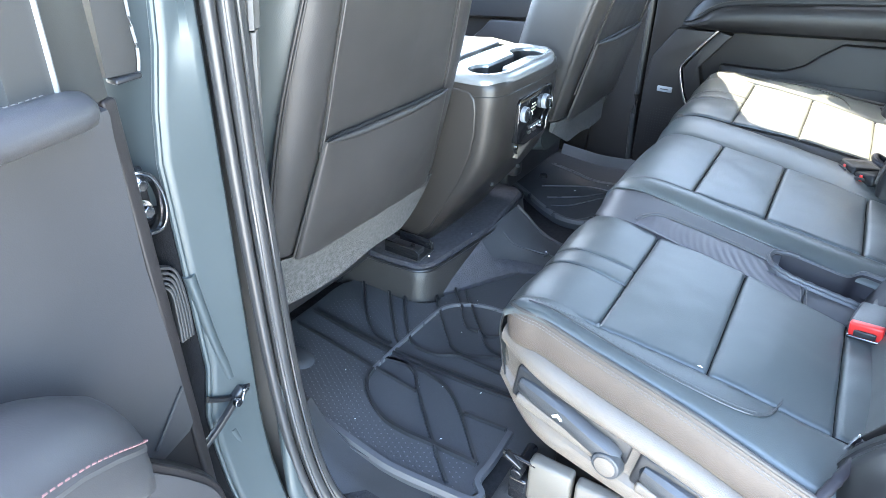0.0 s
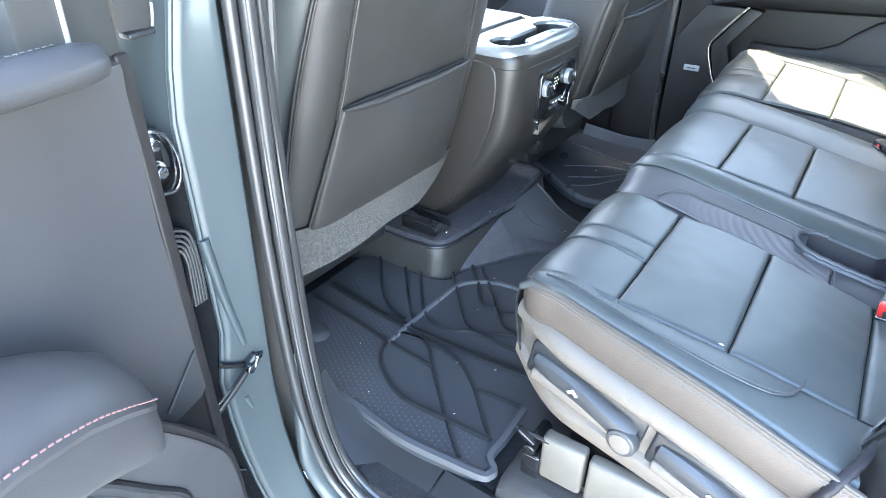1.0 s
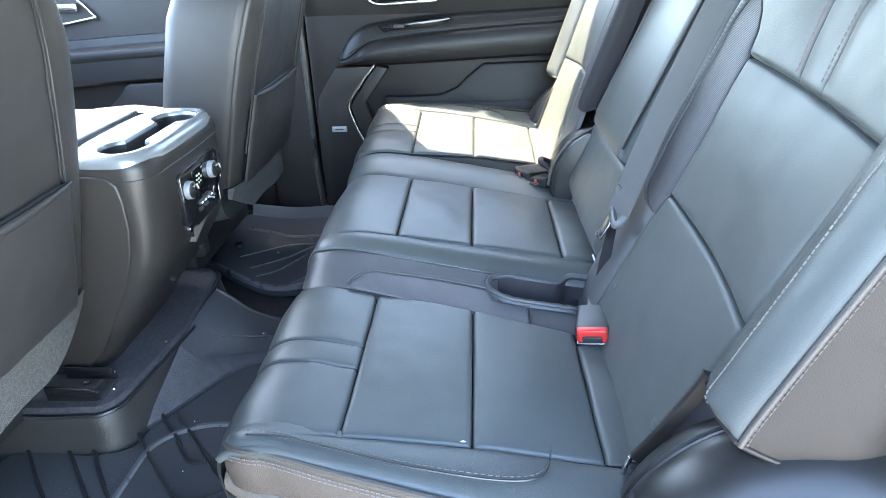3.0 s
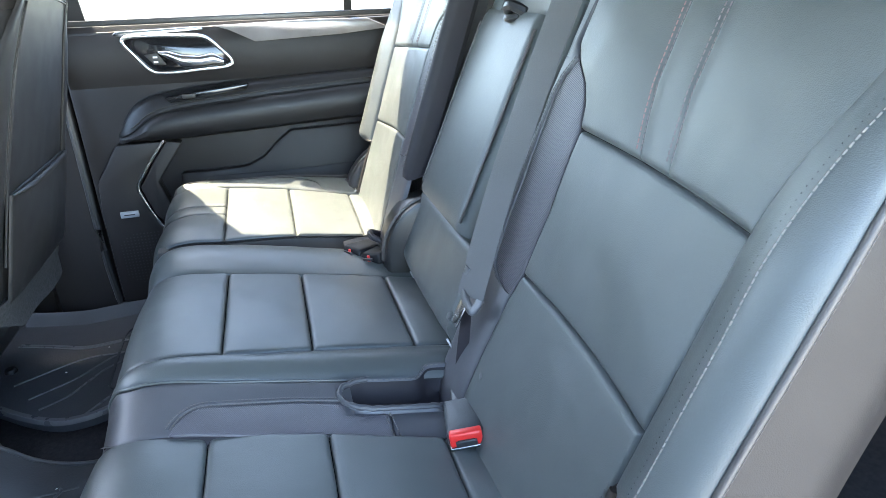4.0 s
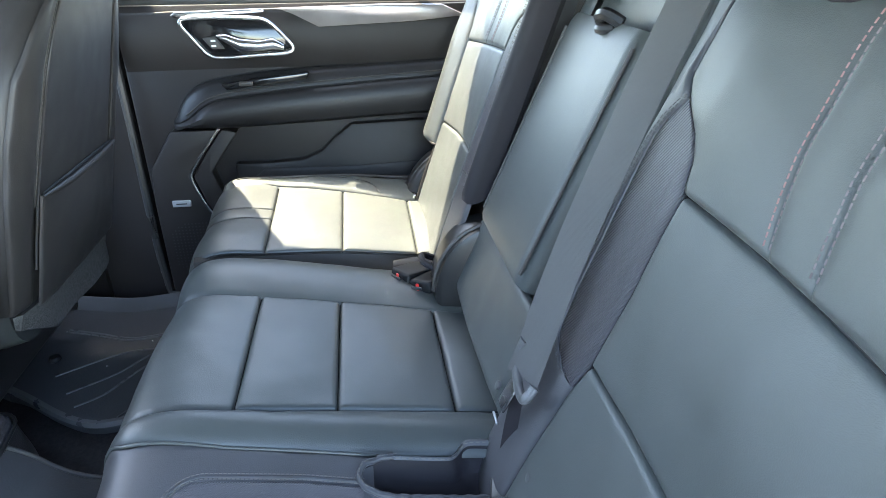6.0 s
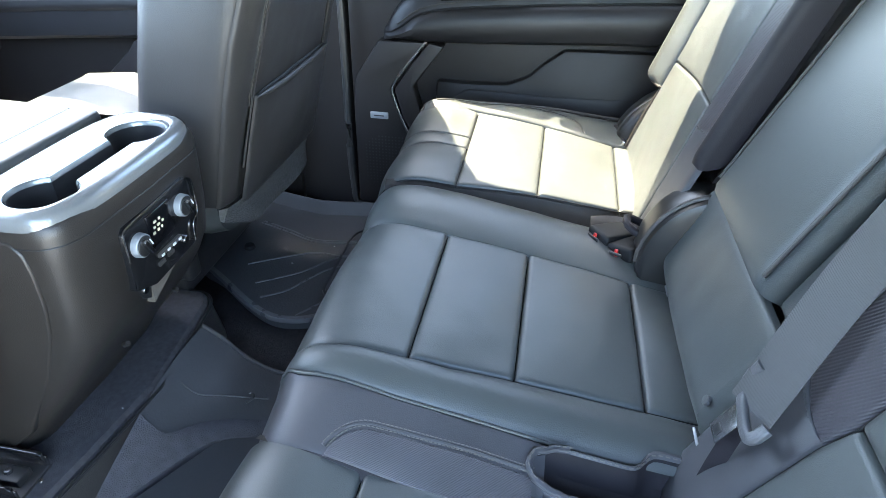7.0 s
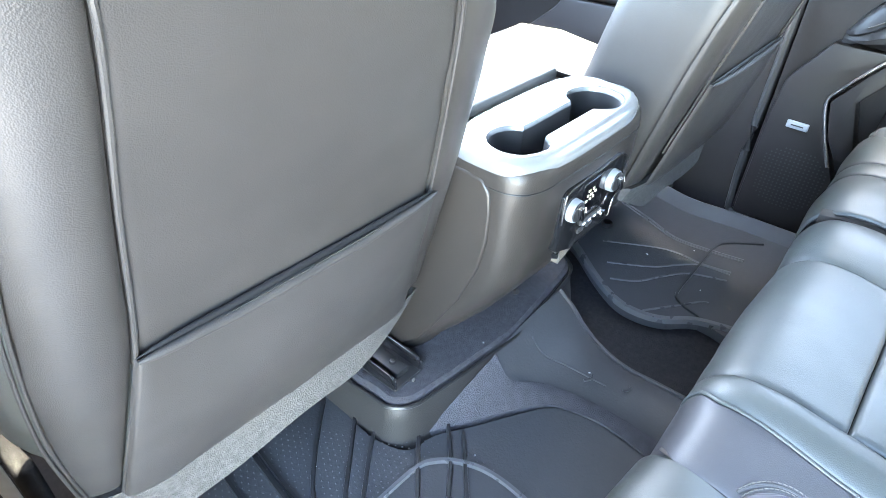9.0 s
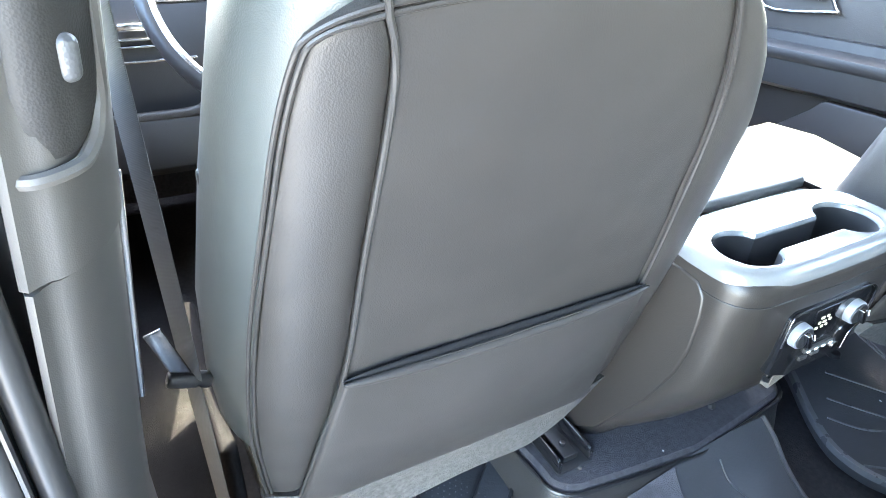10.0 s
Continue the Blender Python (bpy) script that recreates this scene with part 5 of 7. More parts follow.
    bt = part("button_bar", box(1.236, 1.290, y - 0.007, y, 0.393, 0.400, 0.002), GREY_PLASTIC, pan)
    for a in (1.242, 1.256, 1.270, 1.284):
        part("symbol", box(a - 0.003, a + 0.003, y - 0.0082, y - 0.006, 0.3945, 0.3975), WHITE, bt)
    for a, b in ((1.240, 0.385), (1.262, 0.386)):
        part("button", box(a - 0.007, a + 0.007, y - 0.006, y, b - 0.003, b + 0.003, 0.001), GREY_PLASTIC, pan)
    part("port", cyl(pose(1.300, y - 0.001, 0.384, 90, 0, 0), 0.0068, 0.0062, 0.006, 20, 0.001), STEEL, pan, "small round socket")
    part("lower_panel", prism([(1.192, 0.374), (1.226, 0.362), (1.222, 0.336), (1.206, 0.346)], "y", y + 0.011, y + 0.04, 0.0015), DARK_PLASTIC, con)
    part("port", cyl(pose(1.211, y + 0.014, 0.358, 90, 0, 0), 0.006, 0.0055, 0.007, 20, 0.001), STEEL, con, "small round socket")
    part("port_flap", prism([(1.226, 0.361), (1.224, 0.326), (1.318, 0.362)], "y", y + 0.011, y + 0.045, 0.0012), SHELL_PLASTIC, con, "grey-beige socket flap")
    # armrest lid in front of the tray
    lps = []
    for z, g in ((0.490, 0.0), (0.518, 0.0), (0.5235, 0.0012), (0.5262, 0.004), (0.527, 0.009)):
        lps.append([Vector((C + a * (1 - g / 0.16), 0.93 + b * (1 - g / 0.18), z + 0.014 * (0.10 + b) )) for a, b in rrect(0.300, 0.345, 0.012, 5)])
    lid = part("armrest_lid", loft(lps), LEATHER, con, "padded leather console lid")
    part("lid_gap", box(C - 0.143, C + 0.143, 0.748, 0.757, 0.48, 0.512, 0.001), DARK_PLASTIC, con)
    part("stitching", stitches([(C - 0.14, 0.80, 0.5272), (C + 0.14, 0.80, 0.5272)], 0.005, 0.003, 0.0008), THREAD, lid)
    part("grip_recess", join(obox(pose(1.215, 0.905, 0.5285), 0.085, 0.040, 0.004, 0.0015), *[obox(pose(1.215, 0.893 + 0.008 * k, 0.5308), 0.070, 0.003, 0.002) for k in range(4)]), RUBBER, lid, "ribbed dark grip in the lid")
    for x in (1.20, 1.33):
        part("screw", cyl(pose(x, 0.66, 0.262, 60, 0, 0), 0.005, 0.004, 0.006, 12), DARK_PLASTIC, con)
    return con


console()

# carpeted step under the console, with plastic sides
step = thing("console_step", "carpeted step under the console with rounded plastic edge", "floor trim", (C, 0.9, 0.02))


def step_loop(z, out, cut=0.0):
    pts = [(1.000 - out, 1.25), (1.000 - out, 0.80), (1.004 - out, 0.752 - out)]
    for k in range(6):
        a = radians(15 + 75 * k / 5)
        pts.append((1.058 - 0.056 * math.cos(a) - out * math.cos(a), 0.752 - 0.050 * math.sin(a) - out * math.sin(a)))
    pts += [(1.12, 0.694 - out), (C, 0.680 - out)]
    full = pts + [(2 * C - x, y) for x, y in pts[-2::-1]]
    return [Vector((x, y, z)) for x, y in full]


part("plastic_edge", loft([step_loop(0.022, 0.014), step_loop(0.05, 0.010), step_loop(0.085, 0.003), step_loop(0.106, 0.0), step_loop(0.112, -0.004)], cap=False, closed=False), GREY_PLASTIC, step)
part("carpet_top", loft([step_loop(0.100, -0.006), step_loop(0.116, -0.006), step_loop(0.122, -0.012), step_loop(0.123, -0.03)]), CARPET, step)

part("groove", sweep(step_loop(0.112, 0.0), ring(0.0035, 6)), DARK_PLASTIC, step)
part("clip", cyl(pose(1.062, 0.735, 0.122), 0.004, 0.003, 0.003, 12), CHROME, step, "tiny bright clip")

# ---- floor mats ----
def ridge(z, pts, r=0.0048, flat=1.25):
    return sweep(smooth_path([Vector((x, y, z)) for x, y in pts], 6), [(-r, -0.002), (-r * 0.7, r * flat), (r * 0.7, r * flat), (r, -0.002)])


def plate(outline, z0, z1):
    pts = [(p.x, p.y) for p in smooth_path([Vector((a, b, 0)) for a, b in outline], 4, True)]
    return prism(pts, "z", z0, z1)


MZ = 0.043
lm = thing("floor_mat", "black rubber floor mat with raised ribs and dots", "floor mat", (0.85, 0.55, 0.02), "floor mats")
part("mat_sheet", plate([(0.600, 0.735), (0.615, 0.840), (0.72, 0.895), (0.86, 0.905), (0.985, 0.895), (0.985, 0.76), (1.005, 0.695), (1.055, 0.680), (1.11, 0.646), (1.18, 0.606), (1.232, 0.570), (1.256, 0.51), (1.265, 0.41), (1.25, 0.24), (0.95, 0.21), (0.74, 0.22), (0.735, 0.365), (0.665, 0.374), (0.630, 0.366), (0.610, 0.385), (0.597, 0.46), (0.597, 0.56)], 0.024, MZ), RUBBER, lm, smooth=False)
MAT_RIBS = (
    [(0.797, 0.887), (0.784, 0.766), (0.773, 0.677), (0.763, 0.564)],
    [(0.846, 0.888), (0.827, 0.73), (0.825, 0.636), (0.828, 0.50), (0.837, 0.40)],
    [(0.857, 0.888), (0.838, 0.73), (0.836, 0.637), (0.841, 0.502), (0.850, 0.40)],
    [(0.805, 0.661), (0.813, 0.599), (0.803, 0.531), (0.766, 0.476), (0.721, 0.431), (0.677, 0.389)],
    [(0.800, 0.669), (0.811, 0.63), (0.801, 0.595), (0.759, 0.556), (0.678, 0.473), (0.622, 0.411)],
    [(0.994, 0.871), (0.913, 0.798), (0.858, 0.736), (0.847, 0.685)],
    [(1.000, 0.803), (0.942, 0.752), (0.871, 0.688), (0.857, 0.669)],
    [(0.995, 0.755), (0.958, 0.728), (0.885, 0.666), (0.865, 0.635), (0.867, 0.586), (0.887, 0.543), (0.882, 0.40)],
    [(1.043, 0.704), (0.990, 0.658), (0.928, 0.600), (0.901, 0.572), (0.897, 0.535), (0.921, 0.481), (0.930, 0.40)],
    [(1.091, 0.685), (1.034, 0.631), (0.991, 0.598), (0.973, 0.576), (0.975, 0.555)],
    [(1.090, 0.653), (1.042, 0.609), (0.990, 0.560), (0.970, 0.535), (0.985, 0.508), (1.03, 0.45)],
    [(0.967, 0.540), (0.935, 0.502), (0.940, 0.43)],
    [(0.761, 0.463), (0.767, 0.384)],
)
for pts in MAT_RIBS:
    part("rib", ridge(MZ, pts, 0.0038, 1.5), RIB, lm)
RIM = [(1.058, 0.50), (1.061, 0.55), (1.056, 0.590), (1.040, 0.625), (1.018, 0.650), (0.990, 0.662), (0.92, 0.665), (0.845, 0.666), (0.766, 0.665), (0.738, 0.658), (0.706, 0.628), (0.678, 0.577), (0.671, 0.530), (0.674, 0.47), (0.677, 0.389)]
part("raised_rim", ridge(MZ, RIM[:9], 0.0040, 1.6), RIM_SHINE, lm, "rubber rib with its highlight put into a pale colour")
part("raised_rim", ridge(MZ, RIM[8:], 0.0045, 1.6), RIB, lm)
part("raised_rim", ridge(MZ, [(0.640, 0.83), (0.622, 0.725), (0.616, 0.65), (0.606, 0.567), (0.600, 0.50), (0.606, 0.42), (0.612, 0.366), (0.620, 0.356), (0.632, 0.355), (0.650, 0.372), (0.694, 0.371), (0.763, 0.374)], 0.0065, 1.3), GRIP, lm)
verts, faces = [], []


def dot(x, y):
    k = len(verts)
    r = 0.0016
    verts.extend([(x - r, y, MZ), (x, y - r, MZ), (x + r, y, MZ), (x, y + r, MZ), (x, y, MZ + 0.0011)])
    faces.extend([(k, k + 1, k + 4), (k + 1, k + 2, k + 4), (k + 2, k + 3, k + 4), (k + 3, k, k + 4)])


RIB_LINES = [smooth_path([Vector((a, b, 0)) for a, b in pts], 5) for pts in MAT_RIBS + (RIM,)]


def free(x, y):
    # dots keep clear of the ribs and of the smooth oval
    inside = 0.671 < x < 1.061 and y < 0.666 - max(0.0, 0.75 - x) * 0.9
    return not inside and all((p.x - x) ** 2 + (p.y - y) ** 2 > 0.0000640 for ln in RIB_LINES for p in ln)


for i in range(48):
    for j in range(52):
        x, y = 0.622 + 0.0105 * i + (0.005 if j % 2 else 0), 0.40 + 0.0092 * j
        if x < 1.07 - 0.7 * max(0.0, y - 0.64) and y < 0.87 and free(x, y):
            dot(x, y)
me = bpy.data.meshes.new("dots")
base = BASE[lm.name]
me.from_pydata([(a - base.x, b - base.y, c - base.z) for a, b, c in verts], [], faces)
me.materials.append(GRIP)
dots = new("grip_dots", me)
dots.parent = lm
tagged(dots, kind="stuff")
part("retainer", loft([[Vector((0.712, 0.812, MZ - 0.002 + h)) + Vector((a * r * math.cos(q), r * math.sin(q), 0)) for q in np.linspace(0, 2 * math.pi, 24, endpoint=False)] for r, a, h in ((0.044, 0.7, 0.0), (0.036, 0.7, 0.008), (0.024, 0.7, 0.012), (0.002, 0.7, 0.0125))]), RUBBER, lm, "raised rubber boss of the mat retainer")
part("clip", obox(pose(0.716, 0.826, MZ + 0.013, 0, 0, 62), 0.030, 0.010, 0.010, 0.003), GAP, lm, "black mat clip")

rm = thing("floor_mat", "black rubber floor mat with a curved raised edge", "floor mat", (1.78, 0.6, 0.02), "floor mats")
part("mat_sheet", plate([(1.70, 0.86), (1.640, 0.775), (1.576, 0.69), (1.540, 0.624), (1.537, 0.572), (1.556, 0.525), (1.60, 0.475), (1.62, 0.36), (1.95, 0.34), (1.985, 0.45), (1.978, 0.60), (1.970, 0.66), (1.982, 0.73), (2.0, 0.81), (1.88, 0.87)], 0.022, MZ), RUBBER, rm, smooth=False)
part("raised_rim", ridge(MZ, [(1.70, 0.862), (1.642, 0.775), (1.578, 0.69), (1.542, 0.624), (1.539, 0.572), (1.557, 0.528), (1.598, 0.478), (1.63, 0.38)], 0.007, 1.2), RIM_SHINE, rm, "rubber edge with its highlight put into a pale colour")
lip = smooth_path([Vector((2.0, 0.81, MZ)), Vector((1.980, 0.73, MZ)), Vector((1.967, 0.66, MZ)), Vector((1.974, 0.60, MZ)), Vector((1.985, 0.52, MZ)), Vector((1.99, 0.40, MZ))], 8)
part("side_lip", loft([[p + Vector((a, 0, b)) for p in lip] for a, b in ((-0.004, -0.001), (0.006, 0.010), (0.013, 0.024), (0.018, 0.029), (0.024, 0.026), (0.026, 0.0))], closed=False), RUBBER, rm, "turned-up rubber side edge")
for pts in ([(1.899, 0.791), (1.87, 0.709), (1.841, 0.636), (1.846, 0.568), (1.864, 0.483)], [(1.891, 0.795), (1.862, 0.712), (1.833, 0.638), (1.838, 0.568), (1.856, 0.483)], [(1.71, 0.749), (1.77, 0.652), (1.786, 0.602), (1.785, 0.546), (1.799, 0.487)], [(1.645, 0.702), (1.70, 0.622), (1.75, 0.58), (1.781, 0.544), (1.79, 0.487)], [(1.599, 0.67), (1.631, 0.624), (1.687, 0.589), (1.733, 0.553), (1.764, 0.484)], [(1.554, 0.573), (1.621, 0.525), (1.658, 0.499), (1.668, 0.484)]):
    part("rib", ridge(MZ, pts, 0.0022, 1.1), RIM_SHINE, rm)
part("oval_rim", ridge(MZ, [(1.60, 0.45), (1.613, 0.482), (1.622, 0.516), (1.640, 0.541), (1.671, 0.547), (1.759, 0.549), (1.866, 0.550), (1.906, 0.531), (1.957, 0.471)], 0.0035, 1.2), RIB, rm)
part("retainer", cyl(pose(1.775, 0.775, MZ), 0.014, 0.011, 0.010, 18, 0.002), GAP, rm, "black mat clip")

TUNNEL = mat("tunnel_carpet", (0.082, 0.079, 0.087), 0.95, bump=((600, 0.8, "noise"),), vary=0.3, vscale=60, spec=0.1)
hump = thing("tunnel_carpet", "greyish carpet over the floor tunnel, rising to the console step", "carpet", (1.2, 0.5, 0.02), kind="structure")


def draped(rows, drop=0.03):
    """A sheet through rows of points, turned down at its rim."""
    n = len(rows[0])
    rim = rows[0] + [r[-1] for r in rows[1:-1]] + rows[-1][::-1] + [r[0] for r in rows[-2:0:-1]]
    bm = bmesh.new()
    g = [[bm.verts.new(p) for p in r] for r in rows]
    for a, b in zip(g, g[1:]):
        for k in range(n - 1):
            bm.faces.new((a[k], a[k + 1], b[k + 1], b[k]))
    lo = [bm.verts.new(Vector(p) - Vector((0, 0, drop))) for p in rim]
    hi = g[0] + [r[-1] for r in g[1:-1]] + g[-1][::-1] + [r[0] for r in g[-2:0:-1]]
    for k in range(len(hi)):
        bm.faces.new((hi[k], hi[(k + 1) % len(hi)], lo[(k + 1) % len(hi)], lo[k]))
    bmesh.ops.recalc_face_normals(bm, faces=bm.faces[:])
    return bm


# left edge, right edge of the carpet from the step back under the seat
lf = smooth_path([Vector((1.050, 0.694, 0.044)), Vector((1.10, 0.662, 0.046)), Vector((1.17, 0.622, 0.047)), Vector((1.222, 0.585, 0.047)), Vector((1.245, 0.53, 0.047)), Vector((1.25, 0.46, 0.047)), Vector((1.22, 0.25, 0.045))], 4)
rt = smooth_path([Vector((1.203, 0.680, 0.114)), Vector((1.200, 0.665, 0.098)), Vector((1.203, 0.642, 0.078)), Vector((1.248, 0.612, 0.058)), Vector((1.272, 0.56, 0.050)), Vector((1.282, 0.46, 0.049)), Vector((1.27, 0.25, 0.046))], 4)
part("carpet_sheet", draped([[a.lerp(b, k / 6) + Vector((0, 0, 0.002 * math.sin(math.pi * k / 6))) for k in range(7)] for a, b in zip(lf, rt)]), TUNNEL, hump)
tm = thing("tunnel_mat", "black rubber mat strip over the floor tunnel", "floor mat", (1.3, 0.55, 0.02), "floor mats")
l2 = [p + Vector((-0.006, 0.002, -0.004)) for p in rt]
r2 = smooth_path([Vector((1.415, 0.690, 0.112)), Vector((1.420, 0.66, 0.085)), Vector((1.412, 0.625, 0.062)), Vector((1.395, 0.575, 0.052)), Vector((1.385, 0.52, 0.049)), Vector((1.39, 0.45, 0.048)), Vector((1.40, 0.25, 0.046))], 4)
part("mat_sheet", draped([[a.lerp(b, k / 8) + Vector((0, 0, 0.010 * math.sin(math.pi * k / 8))) for k in range(9)] for a, b in zip(l2, r2)]), RUBBER, tm)
part("edge_bead", sweep([p + Vector((0, 0, 0.002)) for p in r2], ring(0.004, 8)), RUBBER, tm)
mid = [a.lerp(b, 0.42) + Vector((0, 0, 0.0105)) for a, b in zip(l2, r2)]
part("rib", sweep(mid[4:18], ring(0.002, 6)), RUBBER, tm)
for a, b in ((1.30, 0.56), (1.325, 0.50)):
    part("mat_clip", tube([(a, b, 0.060), (a + 0.010, b - 0.008, 0.062), (a + 0.020, b - 0.004, 0.060)], 0.0025, 6), RUBBER, tm)

# ---- right rear door ----
door = thing("door_2", "closed black rear door panel with chrome handle surround", "car door", (2.06, 0.2, 0.1), kind="structure")


def plane_x(x, pts, thick, bev, name, material, parent, label=""):
    """A shaped plate on the door's inner side; pts are (y, z)."""
    return part(name, prism(pts, "x", x, x + thick, bev), material, parent, label)


part("inner_panel", prism([(0.585, 0.03), (0.585, 0.745), (-0.24, 0.755), (-0.24, 0.03)], "x", 2.055, 2.12, 0.006), DOOR_PLASTIC, door)
upper = []
for yv in np.linspace(0.58, -0.24, 14):
    wob = 0.01 * math.sin((yv + 0.2) * 3)
    upper.append([Vector((2.060, yv, 0.60)), Vector((2.050, yv, 0.63 + wob)), Vector((2.042, yv, 0.67 + wob)), Vector((2.046, yv, 0.71)), Vector((2.052, yv, 0.735)), Vector((2.066, yv, 0.757)), Vector((2.10, yv, 0.760)), Vector((2.10, yv, 0.60))])
part("upper_panel", loft(upper), DOOR_PLASTIC, door)
part("window_sill_seal", box(2.082, 2.108, -0.24, 0.585, 0.755, 0.772, 0.004), SEAL, door)
plane_x(2.036, [(0.234, 0.750), (0.0, 0.755), (-0.142, 0.753), (-0.201, 0.727), (-0.072, 0.716), (0.142, 0.708), (0.200, 0.738)], 0.02, 0.004, "decor_trim", WOOD_TRIM, door, "satin silver-brown decor trim")
plane_x(2.039, [(0.463, 0.738), (0.452, 0.746), (0.263, 0.750), (0.258, 0.742), (0.446, 0.732)], 0.015, 0.003, "chrome_strip", CHROME, door)
bez = [(0.440, 0.722), (0.425, 0.7325), (0.35, 0.7335), (0.28, 0.731), (0.250, 0.722), (0.222, 0.694), (0.203, 0.669), (0.216, 0.656), (0.28, 0.652), (0.36, 0.648), (0.392, 0.657), (0.420, 0.692)]
hb = plane_x(2.030, bez, 0.03, 0.004, "handle_bowl", BLACK_GLOSS, door)
part("handle_surround", sweep(smooth_path([Vector((2.029, a, b)) for a, b in bez], 5, True), rrect(0.009, 0.008, 0.003, 3), True, up=Vector((1, 0, 0))), CHROME, hb)
part("handle_lever", loft([[Vector((2.020 + 0.008 * math.cos(q), a, b + h * math.sin(q))) for q in [2 * math.pi * k / 12 for k in range(12)]] for a, b, h in ((0.365, 0.697, 0.003), (0.345, 0.690, 0.011), (0.315, 0.674, 0.016), (0.275, 0.672, 0.013), (0.245, 0.676, 0.015), (0.222, 0.668, 0.008))]), CHROME, hb, "satin chrome door lever")
sw = plane_x(2.024, [(0.398, 0.692), (0.371, 0.695), (0.353, 0.668), (0.38, 0.668)], 0.01, 0.002, "lock_switch", GREY_PLASTIC, hb)
for b in (0.675, 0.686):
    part("symbol", box(2.0225, 2.0245, 0.370, 0.380, b - 0.002, b + 0.002), WHITE, sw)
arm = []
for a, zo, zi, zb, g in ((0.497, 0.503, 0.497, 0.493, 0.35), (0.486, 0.524, 0.500, 0.491, 0.6), (0.472, 0.547, 0.505, 0.490, 0.8), (0.450, 0.572, 0.518, 0.489, 0.93), (0.420, 0.589, 0.540, 0.488, 1.0), (0.38, 0.599, 0.555, 0.487, 1.0), (0.30, 0.609, 0.566, 0.489, 1.0), (0.17, 0.618, 0.577, 0.494, 1.0), (0.0, 0.626, 0.588, 0.502, 1.0), (-0.24, 0.636, 0.601, 0.512, 1.0)):
    arm.append([Vector((x, a, z)) for x, z in ((2.058, zb), (2.058 - 0.032 * g, zb + 0.001), (2.058 - 0.048 * g, zb + 0.010), (2.058 - 0.055 * g, zb + 0.35 * (zi - zb)), (2.058 - 0.056 * g, zb + 0.6 * (zi - zb)), (2.058 - 0.051 * g, zi - 0.012), (2.058 - 0.042 * g, zi - 0.003), (2.058 - 0.036 * g, zi), (2.058 - 0.040 * g, zi + 0.004), (2.058 - 0.038 * g, zi + 0.012), (2.058 - 0.030 * g, zi + 0.75 * (zo - zi)), (2.058 - 0.020 * g, zo - 0.003), (2.058, zo))])
rows = [smooth_path(c, 4) for c in zip(*arm)]
ar = part("armrest", loft([[r[k] for r in rows] for k in range(len(rows[0]))]), DOOR_PAD, door, "padded black armrest with stitched ledge")
part("groove", sweep(rows[7][12:], ring(0.0026, 8)), GAP, ar)
part("lip_line", sweep([p + Vector((-0.001, 0, 0.001)) for p in rows[9][10:]], ring(0.0013, 6)), LEATHER_SIDE, ar)
# Black cord standing for the concave shadow over the armrest.
part("groove", sweep([p + Vector((-0.002, 0, 0.001)) for p in rows[12][4:]], ring(0.0024, 8)), GAP, ar)
swp = plane_x(2.012, [(0.372, 0.592), (0.295, 0.602), (0.172, 0.613), (0.178, 0.598), (0.36, 0.578)], 0.03, 0.003, "switch_plate", BLACK_GLOSS, door)
part("window_switch", box(2.006, 2.016, 0.300, 0.330, 0.588, 0.598, 0.002), GREY_PLASTIC, swp)
# speaker panel, silver accent, map pocket
sp = plane_x(2.022, [(0.574, 0.06), (0.574, 0.31), (0.566, 0.395), (0.506, 0.485), (0.395, 0.486), (0.43, 0.447), (0.478, 0.376), (0.452, 0.295), (0.40, 0.20), (0.38, 0.06)], 0.04, 0.006, "speaker_panel", DOOR_PLASTIC, door)
sil = smooth_path([Vector((2.020, a, b)) for a, b in ((0.393, 0.489), (0.428, 0.447), (0.462, 0.402), (0.476, 0.376), (0.470, 0.345), (0.451, 0.295), (0.425, 0.24))], 6)
part("silver_accent", sweep(sil, rrect(0.008, 0.006, 0.002, 2), up=Vector((1, 0, 0))), CHROME, door, "thin satin silver accent line")
plane_x(2.016, [(0.388, 0.487), (0.353, 0.480), (0.425, 0.384), (0.404, 0.318), (0.38, 0.26), (0.42, 0.26), (0.448, 0.300), (0.470, 0.374), (0.425, 0.440)], 0.04, 0.004, "accent_panel", DOOR_PLASTIC, door)
part("badge", box(2.0165, 2.024, 0.488, 0.532, 0.299, 0.315, 0.002), KNOB, sp, "small silver speaker badge")
part("badge_inset", box(2.0158, 2.020, 0.497, 0.523, 0.3055, 0.3085, 0.001), DARK_PLASTIC, sp)
gr = bmesh.new()
for i in range(16):
    for j in range(22):
        yy, zz = 0.42 + 0.0085 * i, 0.09 + 0.0085 * j
        if (yy - 0.487) ** 2 + (zz - 0.185) ** 2 < 0.075 ** 2:
            bmesh.ops.create_circle(gr, cap_ends=True, radius=0.0022, segments=6, matrix=pose(2.0212, yy, zz, 0, -90, 0))
ob = part("speaker_grille", gr, DARK_PLASTIC, sp, "round speaker perforations")
tagged(ob, kind="stuff")
plane_x(2.034, [(0.372, 0.398), (0.30, 0.396), (0.207, 0.400), (0.16, 0.42), (0.130, 0.450), (0.084, 0.485), (-0.24, 0.492), (-0.24, 0.10), (0.38, 0.10), (0.38, 0.25)], 0.03, 0.008, "map_pocket", DOOR_PLASTIC, door)
plane_x(2.030, [(0.30, 0.385), (0.10, 0.380), (-0.24, 0.392), (-0.24, 0.12), (0.36, 0.12), (0.36, 0.34)], 0.03, 0.008, "pocket_front", DOOR_PLASTIC, door)
